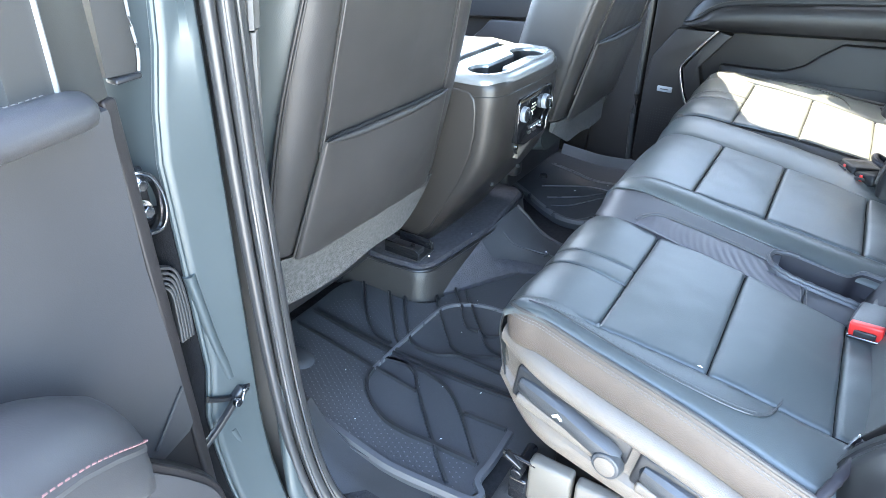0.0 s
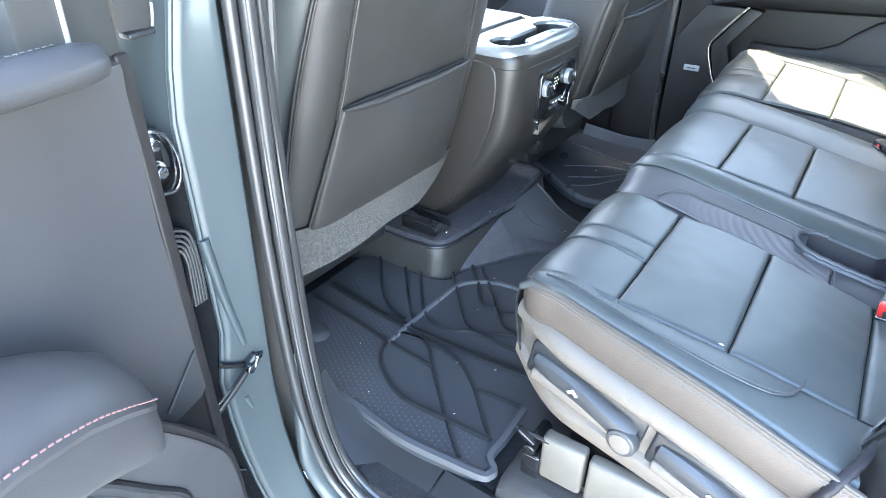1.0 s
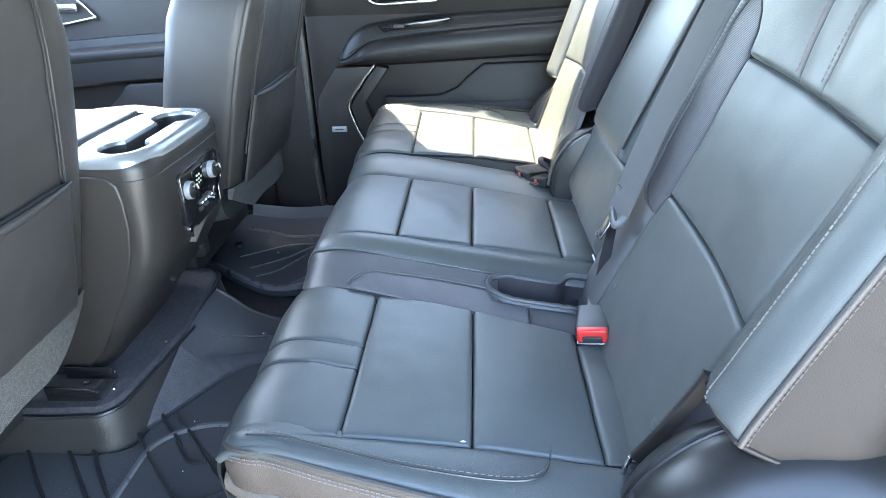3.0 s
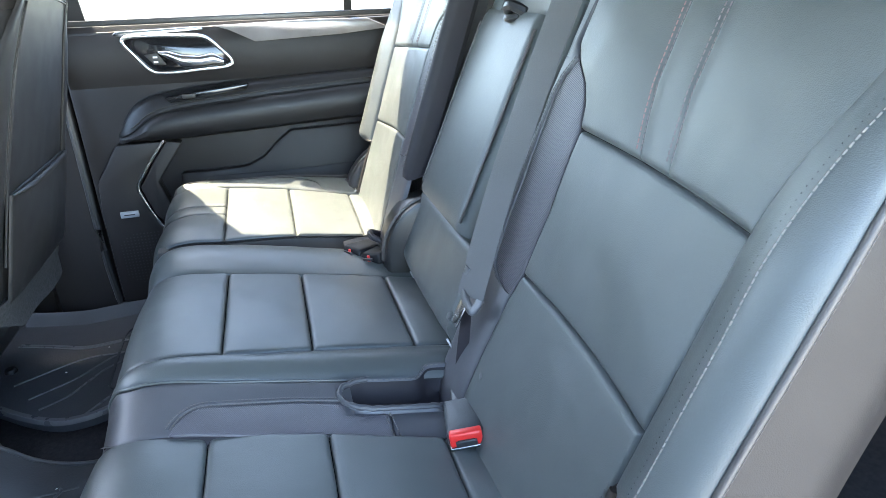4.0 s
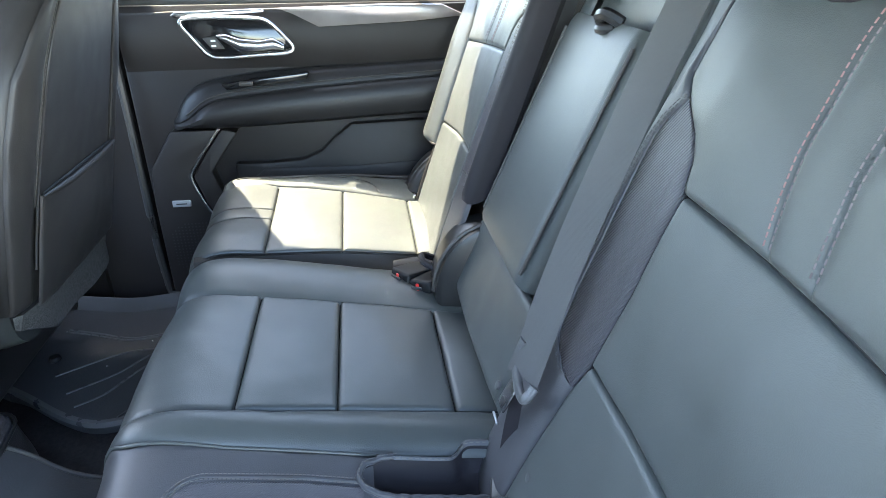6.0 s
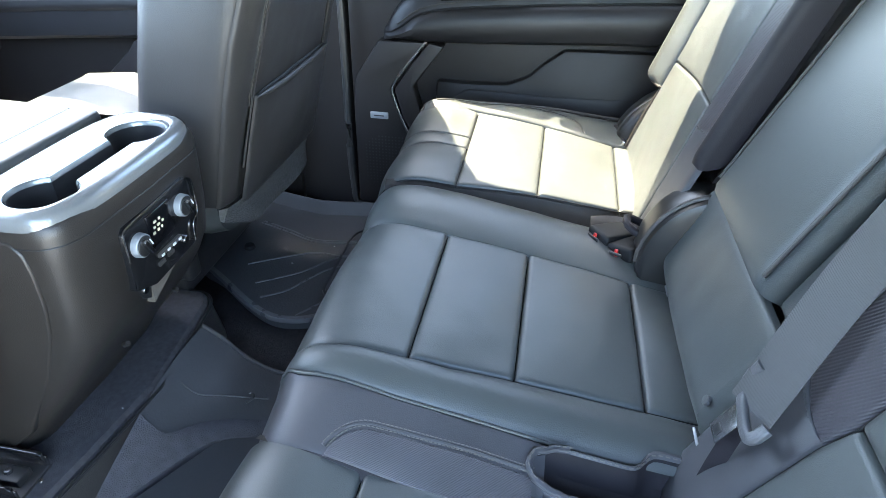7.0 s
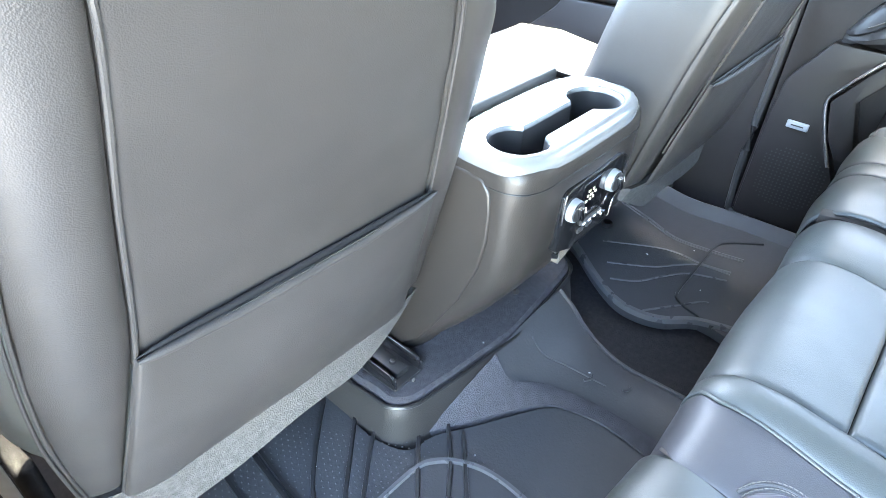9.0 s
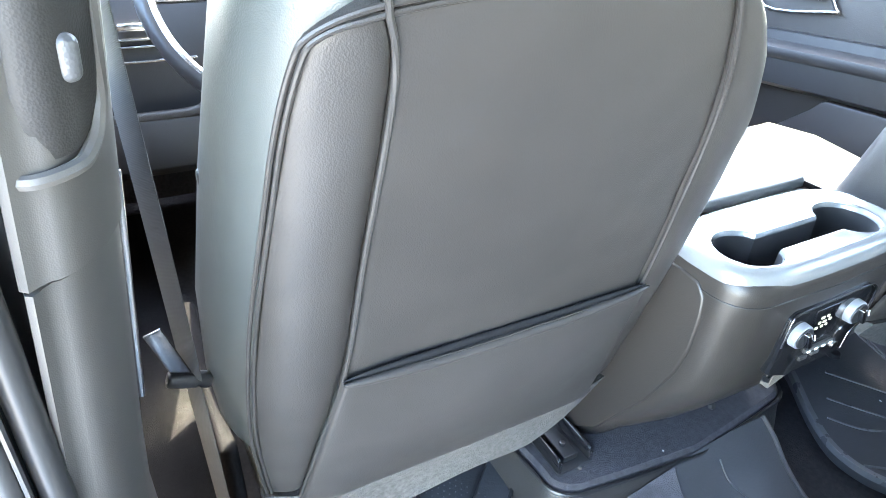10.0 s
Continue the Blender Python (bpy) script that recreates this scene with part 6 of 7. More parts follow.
part("door_seal", tube([(2.03, 0.590, 1.1), (2.03, 0.592, 0.5), (2.03, 0.590, 0.12), (2.03, 0.55, 0.05), (2.03, 0.30, 0.035)], 0.009, 8), SEAL, door)
slab("sill_right", "black plastic sill plate by the right door", "sill", (1.96, 2.06, -0.3, 0.85, -0.02, 0.035), DARK_PLASTIC, r=0.01)
# front right door, seen between the seats
fd = thing("door_3", "closed black front door panel with armrest", "car door", (2.06, 1.2, 0.1), kind="structure")
part("inner_panel", prism([(0.745, 0.03), (0.745, 0.755), (1.95, 0.755), (1.95, 0.03)], "x", 2.055, 2.12, 0.006), DOOR_PLASTIC, fd)
part("armrest", loft([[Vector((2.06, a, z + b)) for x, b in ((0, 0),)] + [Vector((x, a, z + b)) for x, b in ((2.02, 0.002), (2.008, 0.012), (2.003, 0.045), (2.004, 0.070), (1.998, 0.076), (1.995, 0.086), (1.998, 0.096), (2.010, 0.103), (2.03, 0.108), (2.034, 0.128), (2.06, 0.130))] for a, z in ((0.75, 0.470), (0.9, 0.462), (1.1, 0.452), (1.3, 0.440), (1.5, 0.425), (1.7, 0.41))]), DOOR_PAD, fd, "black armrest with a rolled upper edge")
part("map_pocket", prism([(1.215, 0.36), (1.143, 0.421), (1.125, 0.444), (1.112, 0.451), (0.78, 0.466), (0.78, 0.10), (1.24, 0.10)], "x", 2.012, 2.07, 0.006), DOOR_PLASTIC, fd)
fb = [(1.40, 0.690), (1.38, 0.702), (1.25, 0.698), (1.185, 0.640), (1.195, 0.628), (1.36, 0.612)]
part("handle_surround", sweep(smooth_path([Vector((2.045, a, b)) for a, b in fb], 5, True), rrect(0.008, 0.007, 0.002, 2), True, up=Vector((1, 0, 0))), CHROME, fd)
part("handle_lever", box(2.035, 2.05, 1.22, 1.32, 0.648, 0.670, 0.005), CHROME, fd)
part("decor_trim", box(2.045, 2.06, 0.8, 1.75, 0.722, 0.742, 0.004), WOOD_TRIM, fd)

# ---- left pillar and sill ----
pil = thing("pillar_left", "painted door pillar with rubber seals and grey plastic trim", "pillar", (0.47, 0.65, 0.0), kind="structure")


def column(section, zs, lean=0.0, bend=None):
    """Stacks a plan section over heights; lean moves x per metre above 0.5."""
    return [[Vector((x + lean * (z - 0.5) + (bend(z)[0] if bend else 0), y + (bend(z)[1] if bend else 0), z)) for x, y in section] for z in zs]


def rounded(section):
    return [(p.x, p.y) for p in smooth_path([Vector((a, b, 0)) for a, b in section], 4, True)]


def low(z):
    # the foot of the pillar swings outwards and back into the sill
    t = max(0.0, 0.26 - z) / 0.26
    return (0.012 * t * t, -0.050 * t ** 2.2)


ZS = [-0.12, -0.06, 0.0, 0.05, 0.1, 0.16, 0.22, 0.3, 0.4, 0.5, 0.65, 0.8, 0.95, 1.1, 1.2]
HEM_Z, HEM_X = (-0.12, 0.20, 0.28, 0.345, 0.60, 0.65, 0.706, 0.80, 1.20), (0.394, 0.390, 0.390, 0.404, 0.405, 0.413, 0.427, 0.440, 0.470)


def jamb_loop(z):
    a, b, (dx, dy) = float(np.interp(z, HEM_Z, HEM_X)), 0.461 + 0.03 * (z - 0.5), low(z)
    return [Vector((x + dx, y + dy, z)) for x, y in ((a - 0.034, 0.80), (a - 0.026, 0.67), (a - 0.012, 0.630), (a - 0.004, 0.614), (a - 0.002, 0.6065), (a + 0.002, 0.6012), (a + 0.008, 0.5995), (a + 0.020, 0.5985), (b - 0.014, 0.5915), (b - 0.005, 0.5905), (b, 0.594), (b + 0.030, 0.66), (b + 0.020, 0.80))]


JZ = sorted(set(ZS + [0.25, 0.28, 0.315, 0.345, 0.37, 0.57, 0.60, 0.625, 0.68, 0.706, 0.74]))
part("painted_jamb", loft([jamb_loop(z) for z in JZ]), PAINT, pil, "dark metallic blue-grey painted jamb")
part("hem", sweep([jamb_loop(z)[4] + Vector((0, -0.001, 0)) for z in JZ], ring(0.0034, 8), up=Vector((0, 1, 0))), PAINT, pil, "rolled bright edge of the painted jamb")
# Near-black sheet put in for the deep shade of the door gap.
gap_loops = []
for z in [z for z in JZ if z < 0.54] + [0.548, 0.553]:
    a, (dx, dy) = float(np.interp(z, HEM_Z, HEM_X)), low(z)
    gap_loops.append([Vector((x + dx, y + dy, z)) for x, y in ((a - 0.040, 0.79), (a - 0.031, 0.667), (a - 0.016, 0.626), (a - 0.0075, 0.611), (a - 0.0035, 0.609), (a - 0.002, 0.66), (a - 0.030, 0.80))])
part("gap_shade", loft(gap_loops), SHADE_BLACK, pil, "near-black sheet standing for the shade behind the door edge")
for pts in ([(0.4041, 0.4723), (0.4087, 0.428), (0.4151, 0.3724), (0.4248, 0.3165)], [(0.4120, 0.2388), (0.4225, 0.1949), (0.4330, 0.1252)]):
    rise = [Vector((x, 0.6041 - 0.09 * max(0.0, x - 0.41) + low(z)[1], z)) for x, z in pts]
    part("pressed_bead", tube(rise, 0.0070, 16), PAINT, pil, "pressed bead in the painted jamb")
part("inner_trim", loft(column(rounded([(0.492, 0.602), (0.505, 0.590), (0.518, 0.600), (0.530, 0.625), (0.536, 0.660), (0.536, 0.76), (0.52, 0.83), (0.49, 0.83)]), [0.03, 0.1, 0.2, 0.3, 0.4, 0.5, 0.6, 0.703, 0.705], 0.0, lambda z: (0.12 * (max(z, 0.42) - 0.5), 0.0))), PILLAR, pil, "grained dark plastic lower trim")
part("inner_trim", loft(column(rounded([(0.490, 0.604), (0.505, 0.588), (0.519, 0.597), (0.532, 0.622), (0.539, 0.660), (0.539, 0.76), (0.52, 0.83), (0.49, 0.83)]), [0.707, 0.709, 0.75, 0.85, 1.0, 1.18], 0.0, lambda z: (0.12 * (max(z, 0.42) - 0.5), 0.0))), PILLAR, pil, "grained dark plastic upper trim")
gd = part("belt_guide", loft(column(rounded([(0.486, 0.604), (0.494, 0.593), (0.504, 0.5855), (0.514, 0.586), (0.5215, 0.593), (0.5285, 0.603), (0.5335, 0.6165), (0.522, 0.622), (0.50, 0.62)]), [0.762, 0.766, 0.775, 0.79, 0.85, 1.0, 1.15], 0.12, lambda z: (0.0, 0.006 * max(0.0, 0.79 - z) / 0.03))), ADJUSTER, pil, "raised cover of the belt height adjuster")
part("belt_guide_button", obox(pose(0.5585, 0.5965, 0.802, 0, 6, -40), 0.012, 0.010, 0.020, 0.0048, 5), TONGUE, gd)
rim_at = lambda x, y, z: Vector((x + 0.12 * (z - 0.5), y, z))
part("guide_rim", sweep(smooth_path([rim_at(0.484, 0.606, 0.756), rim_at(0.494, 0.592, 0.756), rim_at(0.506, 0.585, 0.756), rim_at(0.5205, 0.592, 0.757), rim_at(0.527, 0.601, 0.760), rim_at(0.532, 0.612, 0.772), rim_at(0.534, 0.617, 0.80), rim_at(0.534, 0.617, 0.90), rim_at(0.534, 0.617, 1.10)], 8), ring(0.0035, 8)), PILLAR, pil, "raised rim round the belt height adjuster")
# Chrome here replaces the sunlight on a pale door seal edge.
part("sunlit_edge", sweep([rim_at(0.5405, 0.768, z) for z in (0.47, 0.52, 0.58, 0.64, 0.68)], rrect(0.003, 0.007, 0.001, 2)), CHROME, pil, "bright strip standing for a sunlit edge behind the pillar trim")
# seals: three parallel lips that curve into the sill
def seal_path(dx, dy):
    return smooth_path([Vector((0.505 + dx, 0.574 + dy, 1.15)), Vector((0.493 + dx, 0.576 + dy, 0.80)), Vector((0.486 + dx, 0.574 + dy, 0.50)), Vector((0.486 + dx, 0.566 + dy, 0.25)), Vector((0.494 + dx, 0.550 + dy, 0.10)), Vector((0.502 + dx, 0.515 + dy, 0.025)), Vector((0.508 + dx, 0.45 + dy * 0.3, -0.005)), Vector((0.510 + dx, 0.30, -0.012)), Vector((0.510 + dx, -0.45, -0.012))], 8)


for dx, dy, r in ((-0.020, 0.006, 0.007), (-0.003, 0.002, 0.009), (0.014, 0.006, 0.008)):
    part("seal_lip", sweep(seal_path(dx, dy), ring(r, 10)), SEAL, pil)
part("seal_edge", sweep(seal_path(-0.0115, -0.005), ring(0.0018, 6)), PIPING, pil, "paler edge of the seal carrier")
part("seal_edge", sweep(seal_path(0.0055, -0.0055), ring(0.0018, 6)), SEAL, pil)
flange, run = [], [p for p in seal_path(-0.010, 0.013) if p.z < 0.30]
for i, p in enumerate(run):
    k = min(1.0, i / 9)
    along = (run[min(i + 1, len(run) - 1)] - run[max(i - 1, 0)]).normalized()
    side = along.cross(Vector((1, 0, 0))).normalized()
    flange.append([p + Vector((-0.020 * k + (0.004 + 0.011 * k) * math.cos(q), 0, 0)) + side * (0.009 * math.sin(q)) for q in np.linspace(0, 2 * math.pi, 16, endpoint=False)])
part("painted_flange", loft(flange), PAINT, pil, "painted flange under the seals")
sl = thing("sill_left", "painted door sill with black plastic sill plate", "sill", (0.5, 0.1, -0.05), kind="structure")
part("painted_sill", loft([[Vector((0.34, a, -0.30)), Vector((0.35, a, -0.08)), Vector((0.40, a, -0.045)), Vector((0.47, a, -0.038)), Vector((0.50, a, -0.03)), Vector((0.50, a, -0.30))] for a in (-0.6, -0.2, 0.2, 0.5, 0.66)]), PAINT, sl)
part("sill_plate", loft([[Vector((0.506, a, -0.03)), Vector((0.512, a, 0.002)), Vector((0.53, a, 0.014)), Vector((0.57, a, 0.022)), Vector((0.60, a, 0.030)), Vector((0.63, a, 0.012)), Vector((0.63, a, -0.03))] for a in (-0.6, 0.05, 0.06, 0.3, 0.42)]), DARK_PLASTIC, sl)
part("sill_plate", loft([[Vector((0.506, a, -0.03 + u)), Vector((0.512, a, 0.002 + u)), Vector((0.53, a, 0.014 + u)), Vector((0.57, a, 0.022 + u)), Vector((0.60, a, 0.030 + u)), Vector((0.63, a, 0.012)), Vector((0.63, a, -0.03))] for a, u in ((0.424, 0.0), (0.52, 0.0), (0.58, 0.012), (0.63, 0.04), (0.66, 0.08))]), DARK_PLASTIC, sl)
# Sill darkened to near-black in place of shade.
slab("sill_left_front", "sill by the front door, coloured near-black for shade", "sill", (0.42, 0.60, 0.80, 2.0, -0.02, 0.035), SHADE_BLACK, r=0.01)
slab("wall_left_front", "dark inner side of the front door", "wall", (0.34, 0.46, 0.84, 2.1, -0.1, 0.74), DOOR_PLASTIC, r=0.01)
part("scuff_strip", tube([(0.60, 0.86, 0.05), (0.60, 1.3, 0.06), (0.60, 1.8, 0.07)], 0.006, 8), CHROME, sl)
part("kick_pocket", obox(pose(0.585, 0.80, 0.10, 0, 0, 0), 0.03, 0.05, 0.05, 0.01), DARK_PLASTIC, sl)

# plastic cover over the seat riser at the sill
solid("riser_cover", join(loft([[Vector((0.606, y, 0.02)), Vector((0.612, y, 0.046 + h)), Vector((0.628, y, 0.060 + h)), Vector((0.69, y, 0.062 + h)), Vector((0.74, y, 0.058 + h)), Vector((0.75, y, 0.02))] for y, h in ((0.345, -0.03), (0.338, -0.008), (0.325, 0.0), (0.10, 0.0), (-0.2, 0.0))])), GREY_PLASTIC, "dark plastic cover over the seat mount at the sill", "floor trim", "structure")
# ---- open left rear door ----
TH = radians(75)
DM = Matrix(((-math.sin(TH), math.cos(TH), 0, 0.361), (-math.cos(TH), -math.sin(TH), 0, 0.580), (0, 0, 1, 0), (0, 0, 0, 1)))
CUR[0] = DM
od = thing("door_1", "open rear door with black padded panel and red stitching", "car door", (0.4, 0, 0.1), kind="structure")
part("door_shell", join(box(-0.012, 1.02, -0.15, -0.028, -0.06, 0.74, 0.012), box(-0.012, 0.10, -0.13, -0.05, 0.74, 1.16, 0.012)), PAINT, od)
part("inner_panel", box(0.0, 1.0, -0.030, -0.004, 0.10, 0.690, 0.008), DOOR_PLASTIC, od)
part("edge_strip", box(-0.003, 0.0125, -0.034, 0.0, 0.06, 0.679, 0.003), DOOR_PLASTIC, od)


def slope_loop(lx):
    return [Vector((lx, -0.006, 0.30)), Vector((lx, 0.004, 0.32)), Vector((lx, 0.003, 0.42)), Vector((lx, -0.002, 0.52)), Vector((lx, 0.001, 0.60)), Vector((lx, 0.003, 0.65)), Vector((lx, 0.005, 0.668)), Vector((lx, 0.004, 0.673)), Vector((lx, -0.006, 0.676))]


part("middle_panel", loft([slope_loop(a) for a in (0.0135, 0.018, 0.3, 0.6, 1.0)], closed=False), DOOR_VINYL, od, "smooth black vinyl middle panel")
def pad_loop(a, g):
    u = 0.02 * max(0.0, a - 0.06) - 0.010
    return [Vector((a, y * g, 0.698 + (z - 0.698) * (0.4 + 0.6 * g) + u)) for y, z in ((-0.01, 0.690), (0.020, 0.686), (0.034, 0.685), (0.043, 0.689), (0.047, 0.696), (0.046, 0.703), (0.040, 0.709), (0.030, 0.712), (0.012, 0.711), (0.0, 0.708), (-0.03, 0.706))]


part("upper_pad", loft([pad_loop(a, g) for a, g in ((0.046, 0.25), (0.0465, 0.45), (0.048, 0.65), (0.052, 0.80), (0.059, 0.92), (0.070, 0.985), (0.09, 1.0), (0.15, 1.0), (0.3, 1.0), (0.6, 1.0), (1.0, 1.0))], closed=False), DOOR_VINYL, od, "rolled black leather upper pad")
part("stitching", stitches([(0.075, 0.014, 0.7022), (0.12, 0.016, 0.7031), (0.3, 0.016, 0.7067), (0.6, 0.016, 0.7127)], 0.0036, 0.0022, 0.0006, 0.0006), TAUPE_THREAD, od, "pale stitching")
part("window_frame_trim", loft([[Vector((0.002, -0.05, z)), Vector((0.002, -0.004, z)), Vector((0.030 - 0.02 * (z - 0.7), 0.003, z)), Vector((0.050 - 0.04 * (z - 0.7), 0.004, z)), Vector((0.056 - 0.05 * (z - 0.7), 0.007, z)), Vector((0.062 - 0.05 * (z - 0.7), 0.004, z)), Vector((0.090 - 0.05 * (z - 0.7), 0.0052, z)), Vector((0.094 - 0.05 * (z - 0.7), 0.004, z)), Vector((0.096 - 0.05 * (z - 0.7), -0.05, z))] for z in (0.68, 0.8, 0.95, 1.12)]), FRAME_TRIM, od, "grey plastic window frame trim")
# The frame's edge highlight, built as a pale bead.
part("frame_highlight", tube([(0.0565, 0.0065, 0.69), (0.0490, 0.0065, 0.85), (0.036, 0.0065, 1.1)], 0.0022, 8), EDGE_SHINE, od, "pale bead standing for the highlight on the window frame")
part("top_frame", box(0.05, 1.0, -0.10, -0.03, 1.10, 1.16, 0.012), DOOR_PLASTIC, od)
gl = part("window_pane", box(0.12, 0.99, -0.072, -0.068, 0.73, 1.11), GLASS, od)
gl.visible_shadow = False
ARM = ((0.128, 0.30, 0.450), (0.1285, 0.45, 0.456), (0.131, 0.62, 0.466), (0.136, 0.78, 0.478), (0.145, 0.90, 0.490), (0.16, 0.98, 0.504), (0.18, 1.03, 0.519), (0.21, 1.08, 0.537), (0.26, 1.12, 0.553), (0.34, 1.15, 0.560), (0.9, 1.15, 0.568))
arm = part("armrest", loft([[Vector((a, y * g, zt + z)) for y, z in ((-0.004, -0.022), (0.025, -0.006), (0.048, 0.0), (0.068, -0.004), (0.084, -0.014), (0.095, -0.027), (0.100, -0.040), (0.098, -0.046))] for a, g, zt in ARM], closed=False), DOOR_VINYL, od, "rounded black leather armrest")
part("armrest_side", loft([[Vector((a, y * g, zt + z)) for y, z in ((0.097, -0.044), (0.098, -0.060), (0.094, -0.090), (0.080, -0.110), (0.0, -0.125))] for a, g, zt in ARM], closed=False), DOOR_VINYL, arm)
part("stitching", stitches(smooth_path([Vector((a, 0.099 * g + 0.001, zt - 0.034)) for a, g, zt in ARM[2:-1]], 5), 0.0036, 0.0022, 0.0008, 0.0004, up=Vector((0, 1, 0.3))), RED_THREAD, arm, "coarse faded red stitching")
FACE = smooth_path([Vector((a, 0, b)) for a, b in ((0.42, 0.468), (0.24, 0.466), (0.175, 0.456), (0.150, 0.436), (0.121, 0.399), (0.092, 0.356), (0.074, 0.322), (0.067, 0.285), (0.065, 0.232), (0.062, 0.10), (0.062, 0.0))], 5)


def face_loop(y, dx, dz):
    return [Vector((p.x + dx, y, p.z + dz)) for p in FACE] + [Vector((0.95, y, 0.0)), Vector((0.95, y, 0.468 + dz))]


ledge = part("lower_panel", loft([face_loop(y, a, b) for y, a, b in ((-0.004, -0.068, -0.098), (0.010, -0.058, -0.086), (0.040, -0.034, -0.050), (0.068, -0.008, -0.014), (0.074, -0.003, -0.006), (0.0765, 0.002, -0.002), (0.0765, 0.008, -0.008))], closed=True), DOOR_PLASTIC, od, "dark grained lower panel")
part("pocket_face", loft([face_loop(y, a, b) for y, a, b in ((0.070, 0.006, -0.007), (0.0790, 0.006, -0.007), (0.0800, 0.008, -0.010))], closed=True), DOOR_VINYL, ledge, "smooth grey pocket face")
# Shade and lit lip of the pocket opening, laid on as two tubes.
SLOT = [(0.30, 0.458), (0.235, 0.448), (0.205, 0.425), (0.165, 0.368), (0.140, 0.332), (0.136, 0.310), (0.140, 0.285)]
part("slot_shade", tube([(a, 0.0795, b) for a, b in SLOT], 0.0040, 8), GAP, ledge, "black tube standing for the shade in the pocket mouth")
part("slot_highlight", tube([(a + 0.010, 0.0800, b - 0.008) for a, b in SLOT], 0.0034, 8), EDGE_SHINE, ledge, "pale tube standing for the lit lip of the pocket mouth")
part("panel_joint", tube([(0.016, 0.005, 0.375), (0.070, 0.006, 0.335)], 0.0018, 6, smooth=0), DARK_PLASTIC, od)

CUR[0] = Matrix.Identity(4)
fe = part("frame_end", loft([[Vector((x, y, z)) for x, y in ((x0, 0.600), (x1 - 0.004, 0.597), (x1, 0.599), (x1, 0.606), (x0, 0.612))] for x0, x1, z in ((0.370, 0.3985, 0.690), (0.370, 0.401, 0.697), (0.371, 0.403, 0.712), (0.373, 0.4025, 0.750), (0.385, 0.412, 0.90), (0.40, 0.43, 1.14))]), FRAME_TRIM, od, "grey plastic end of the window frame")
part("end_lip", obox(pose(0.386, 0.600, 0.687, 0, -4, 0), 0.026, 0.016, 0.005, 0.002), DARK_PLASTIC, fe)
part("end_highlight", tube([(0.3988, 0.5965, 0.691), (0.4022, 0.5965, 0.710), (0.4018, 0.5965, 0.75), (0.411, 0.5965, 0.90), (0.429, 0.5965, 1.14)], 0.0014, 8), EDGE_SHINE, fe)
# hinges, wiring boot and check strap between door and pillar
for z in (0.569, 0.10):
    hg = thing("door_hinge", "bright zinc steel door hinge", "hinge", (0.39, 0.62, z), "door hinges")
    part("leaf", sweep(smooth_path([Vector((0.372, 0.607, z + 0.033)), Vector((0.380, 0.605, z + 0.031)), Vector((0.389, 0.605, z + 0.022)), Vector((0.3955, 0.606, z + 0.003)), Vector((0.3955, 0.607, z - 0.017)), Vector((0.387, 0.607, z - 0.031)), Vector((0.372, 0.608, z - 0.031))], 5), rrect(0.004, 0.016, 0.0015, 2), up=Vector((0, 1, 0))), STEEL, hg)
    part("back_plate", obox(pose(0.380, 0.622, z), 0.026, 0.006, 0.058, 0.003), GAP, hg)
    for dz in (0.016, -0.012):
        part("washer", cyl(pose(0.380, 0.618, z + dz, 90, 0, 0), 0.0105, 0.0105, 0.004, 20, 0.001), STEEL, hg)
        part("bolt", cyl(pose(0.380, 0.614, z + dz, 90, 0, 0), 0.0070, 0.0062, 0.010, 6, 0.001), STEEL, hg)
boot = thing("wiring_boot", "ribbed black rubber wiring boot between door and pillar", "wiring boot", (0.385, 0.61, 0.43))
for k in range(5):
    e = 0.0046 * k
    part("rib", sweep(smooth_path([Vector((0.366, 0.612 - 0.002 * k, 0.4930 - e)), Vector((0.382 - e * 0.4, 0.610 - 0.002 * k, 0.4915 - e)), Vector((0.3925 - e * 0.8, 0.608 - 0.002 * k, 0.480 - e)), Vector((0.3950 - e, 0.607 - 0.002 * k, 0.440)), Vector((0.3925 - e, 0.606 - 0.002 * k, 0.400 + 0.3 * e))], 5), rrect(0.0034, 0.008, 0.0012, 2), up=Vector((0, 1, 0))), SEAL, boot)
part("core", loft([[Vector((0.362, 0.612, z)), Vector((0.389 - t, 0.611, z)), Vector((0.389 - t, 0.622, z)), Vector((0.362, 0.622, z))] for z, t in ((0.402, 0.002), (0.44, 0.0), (0.475, 0.002), (0.488, 0.010))]), GAP, boot)
strap = thing("check_strap", "black steel door check strap with bracket", "door strap", (0.42, 0.59, 0.28))
part("arm", sweep([Vector((0.350, 0.592, 0.242)), Vector((0.3653, 0.591, 0.2554)), Vector((0.3849, 0.589, 0.2681)), Vector((0.4057, 0.587, 0.2843)), Vector((0.4190, 0.587, 0.2930))], rrect(0.008, 0.0075, 0.002, 2)), DARK_PLASTIC, strap)
part("bracket", obox(pose(0.4255, 0.591, 0.2935, 0, -35, -10), 0.018, 0.012, 0.014, 0.004), DARK_PLASTIC, strap)
part("bolt", cyl(pose(0.4143, 0.5845, 0.2915, 90, 0, 0), 0.0062, 0.0056, 0.006, 12, 0.001), STEEL, strap)
part("spring_clip", tube([(0.4215, 0.583, 0.288), (0.4275, 0.583, 0.300), (0.4345, 0.585, 0.296)], 0.0016, 8), CHROME, strap, "bright spring clip")
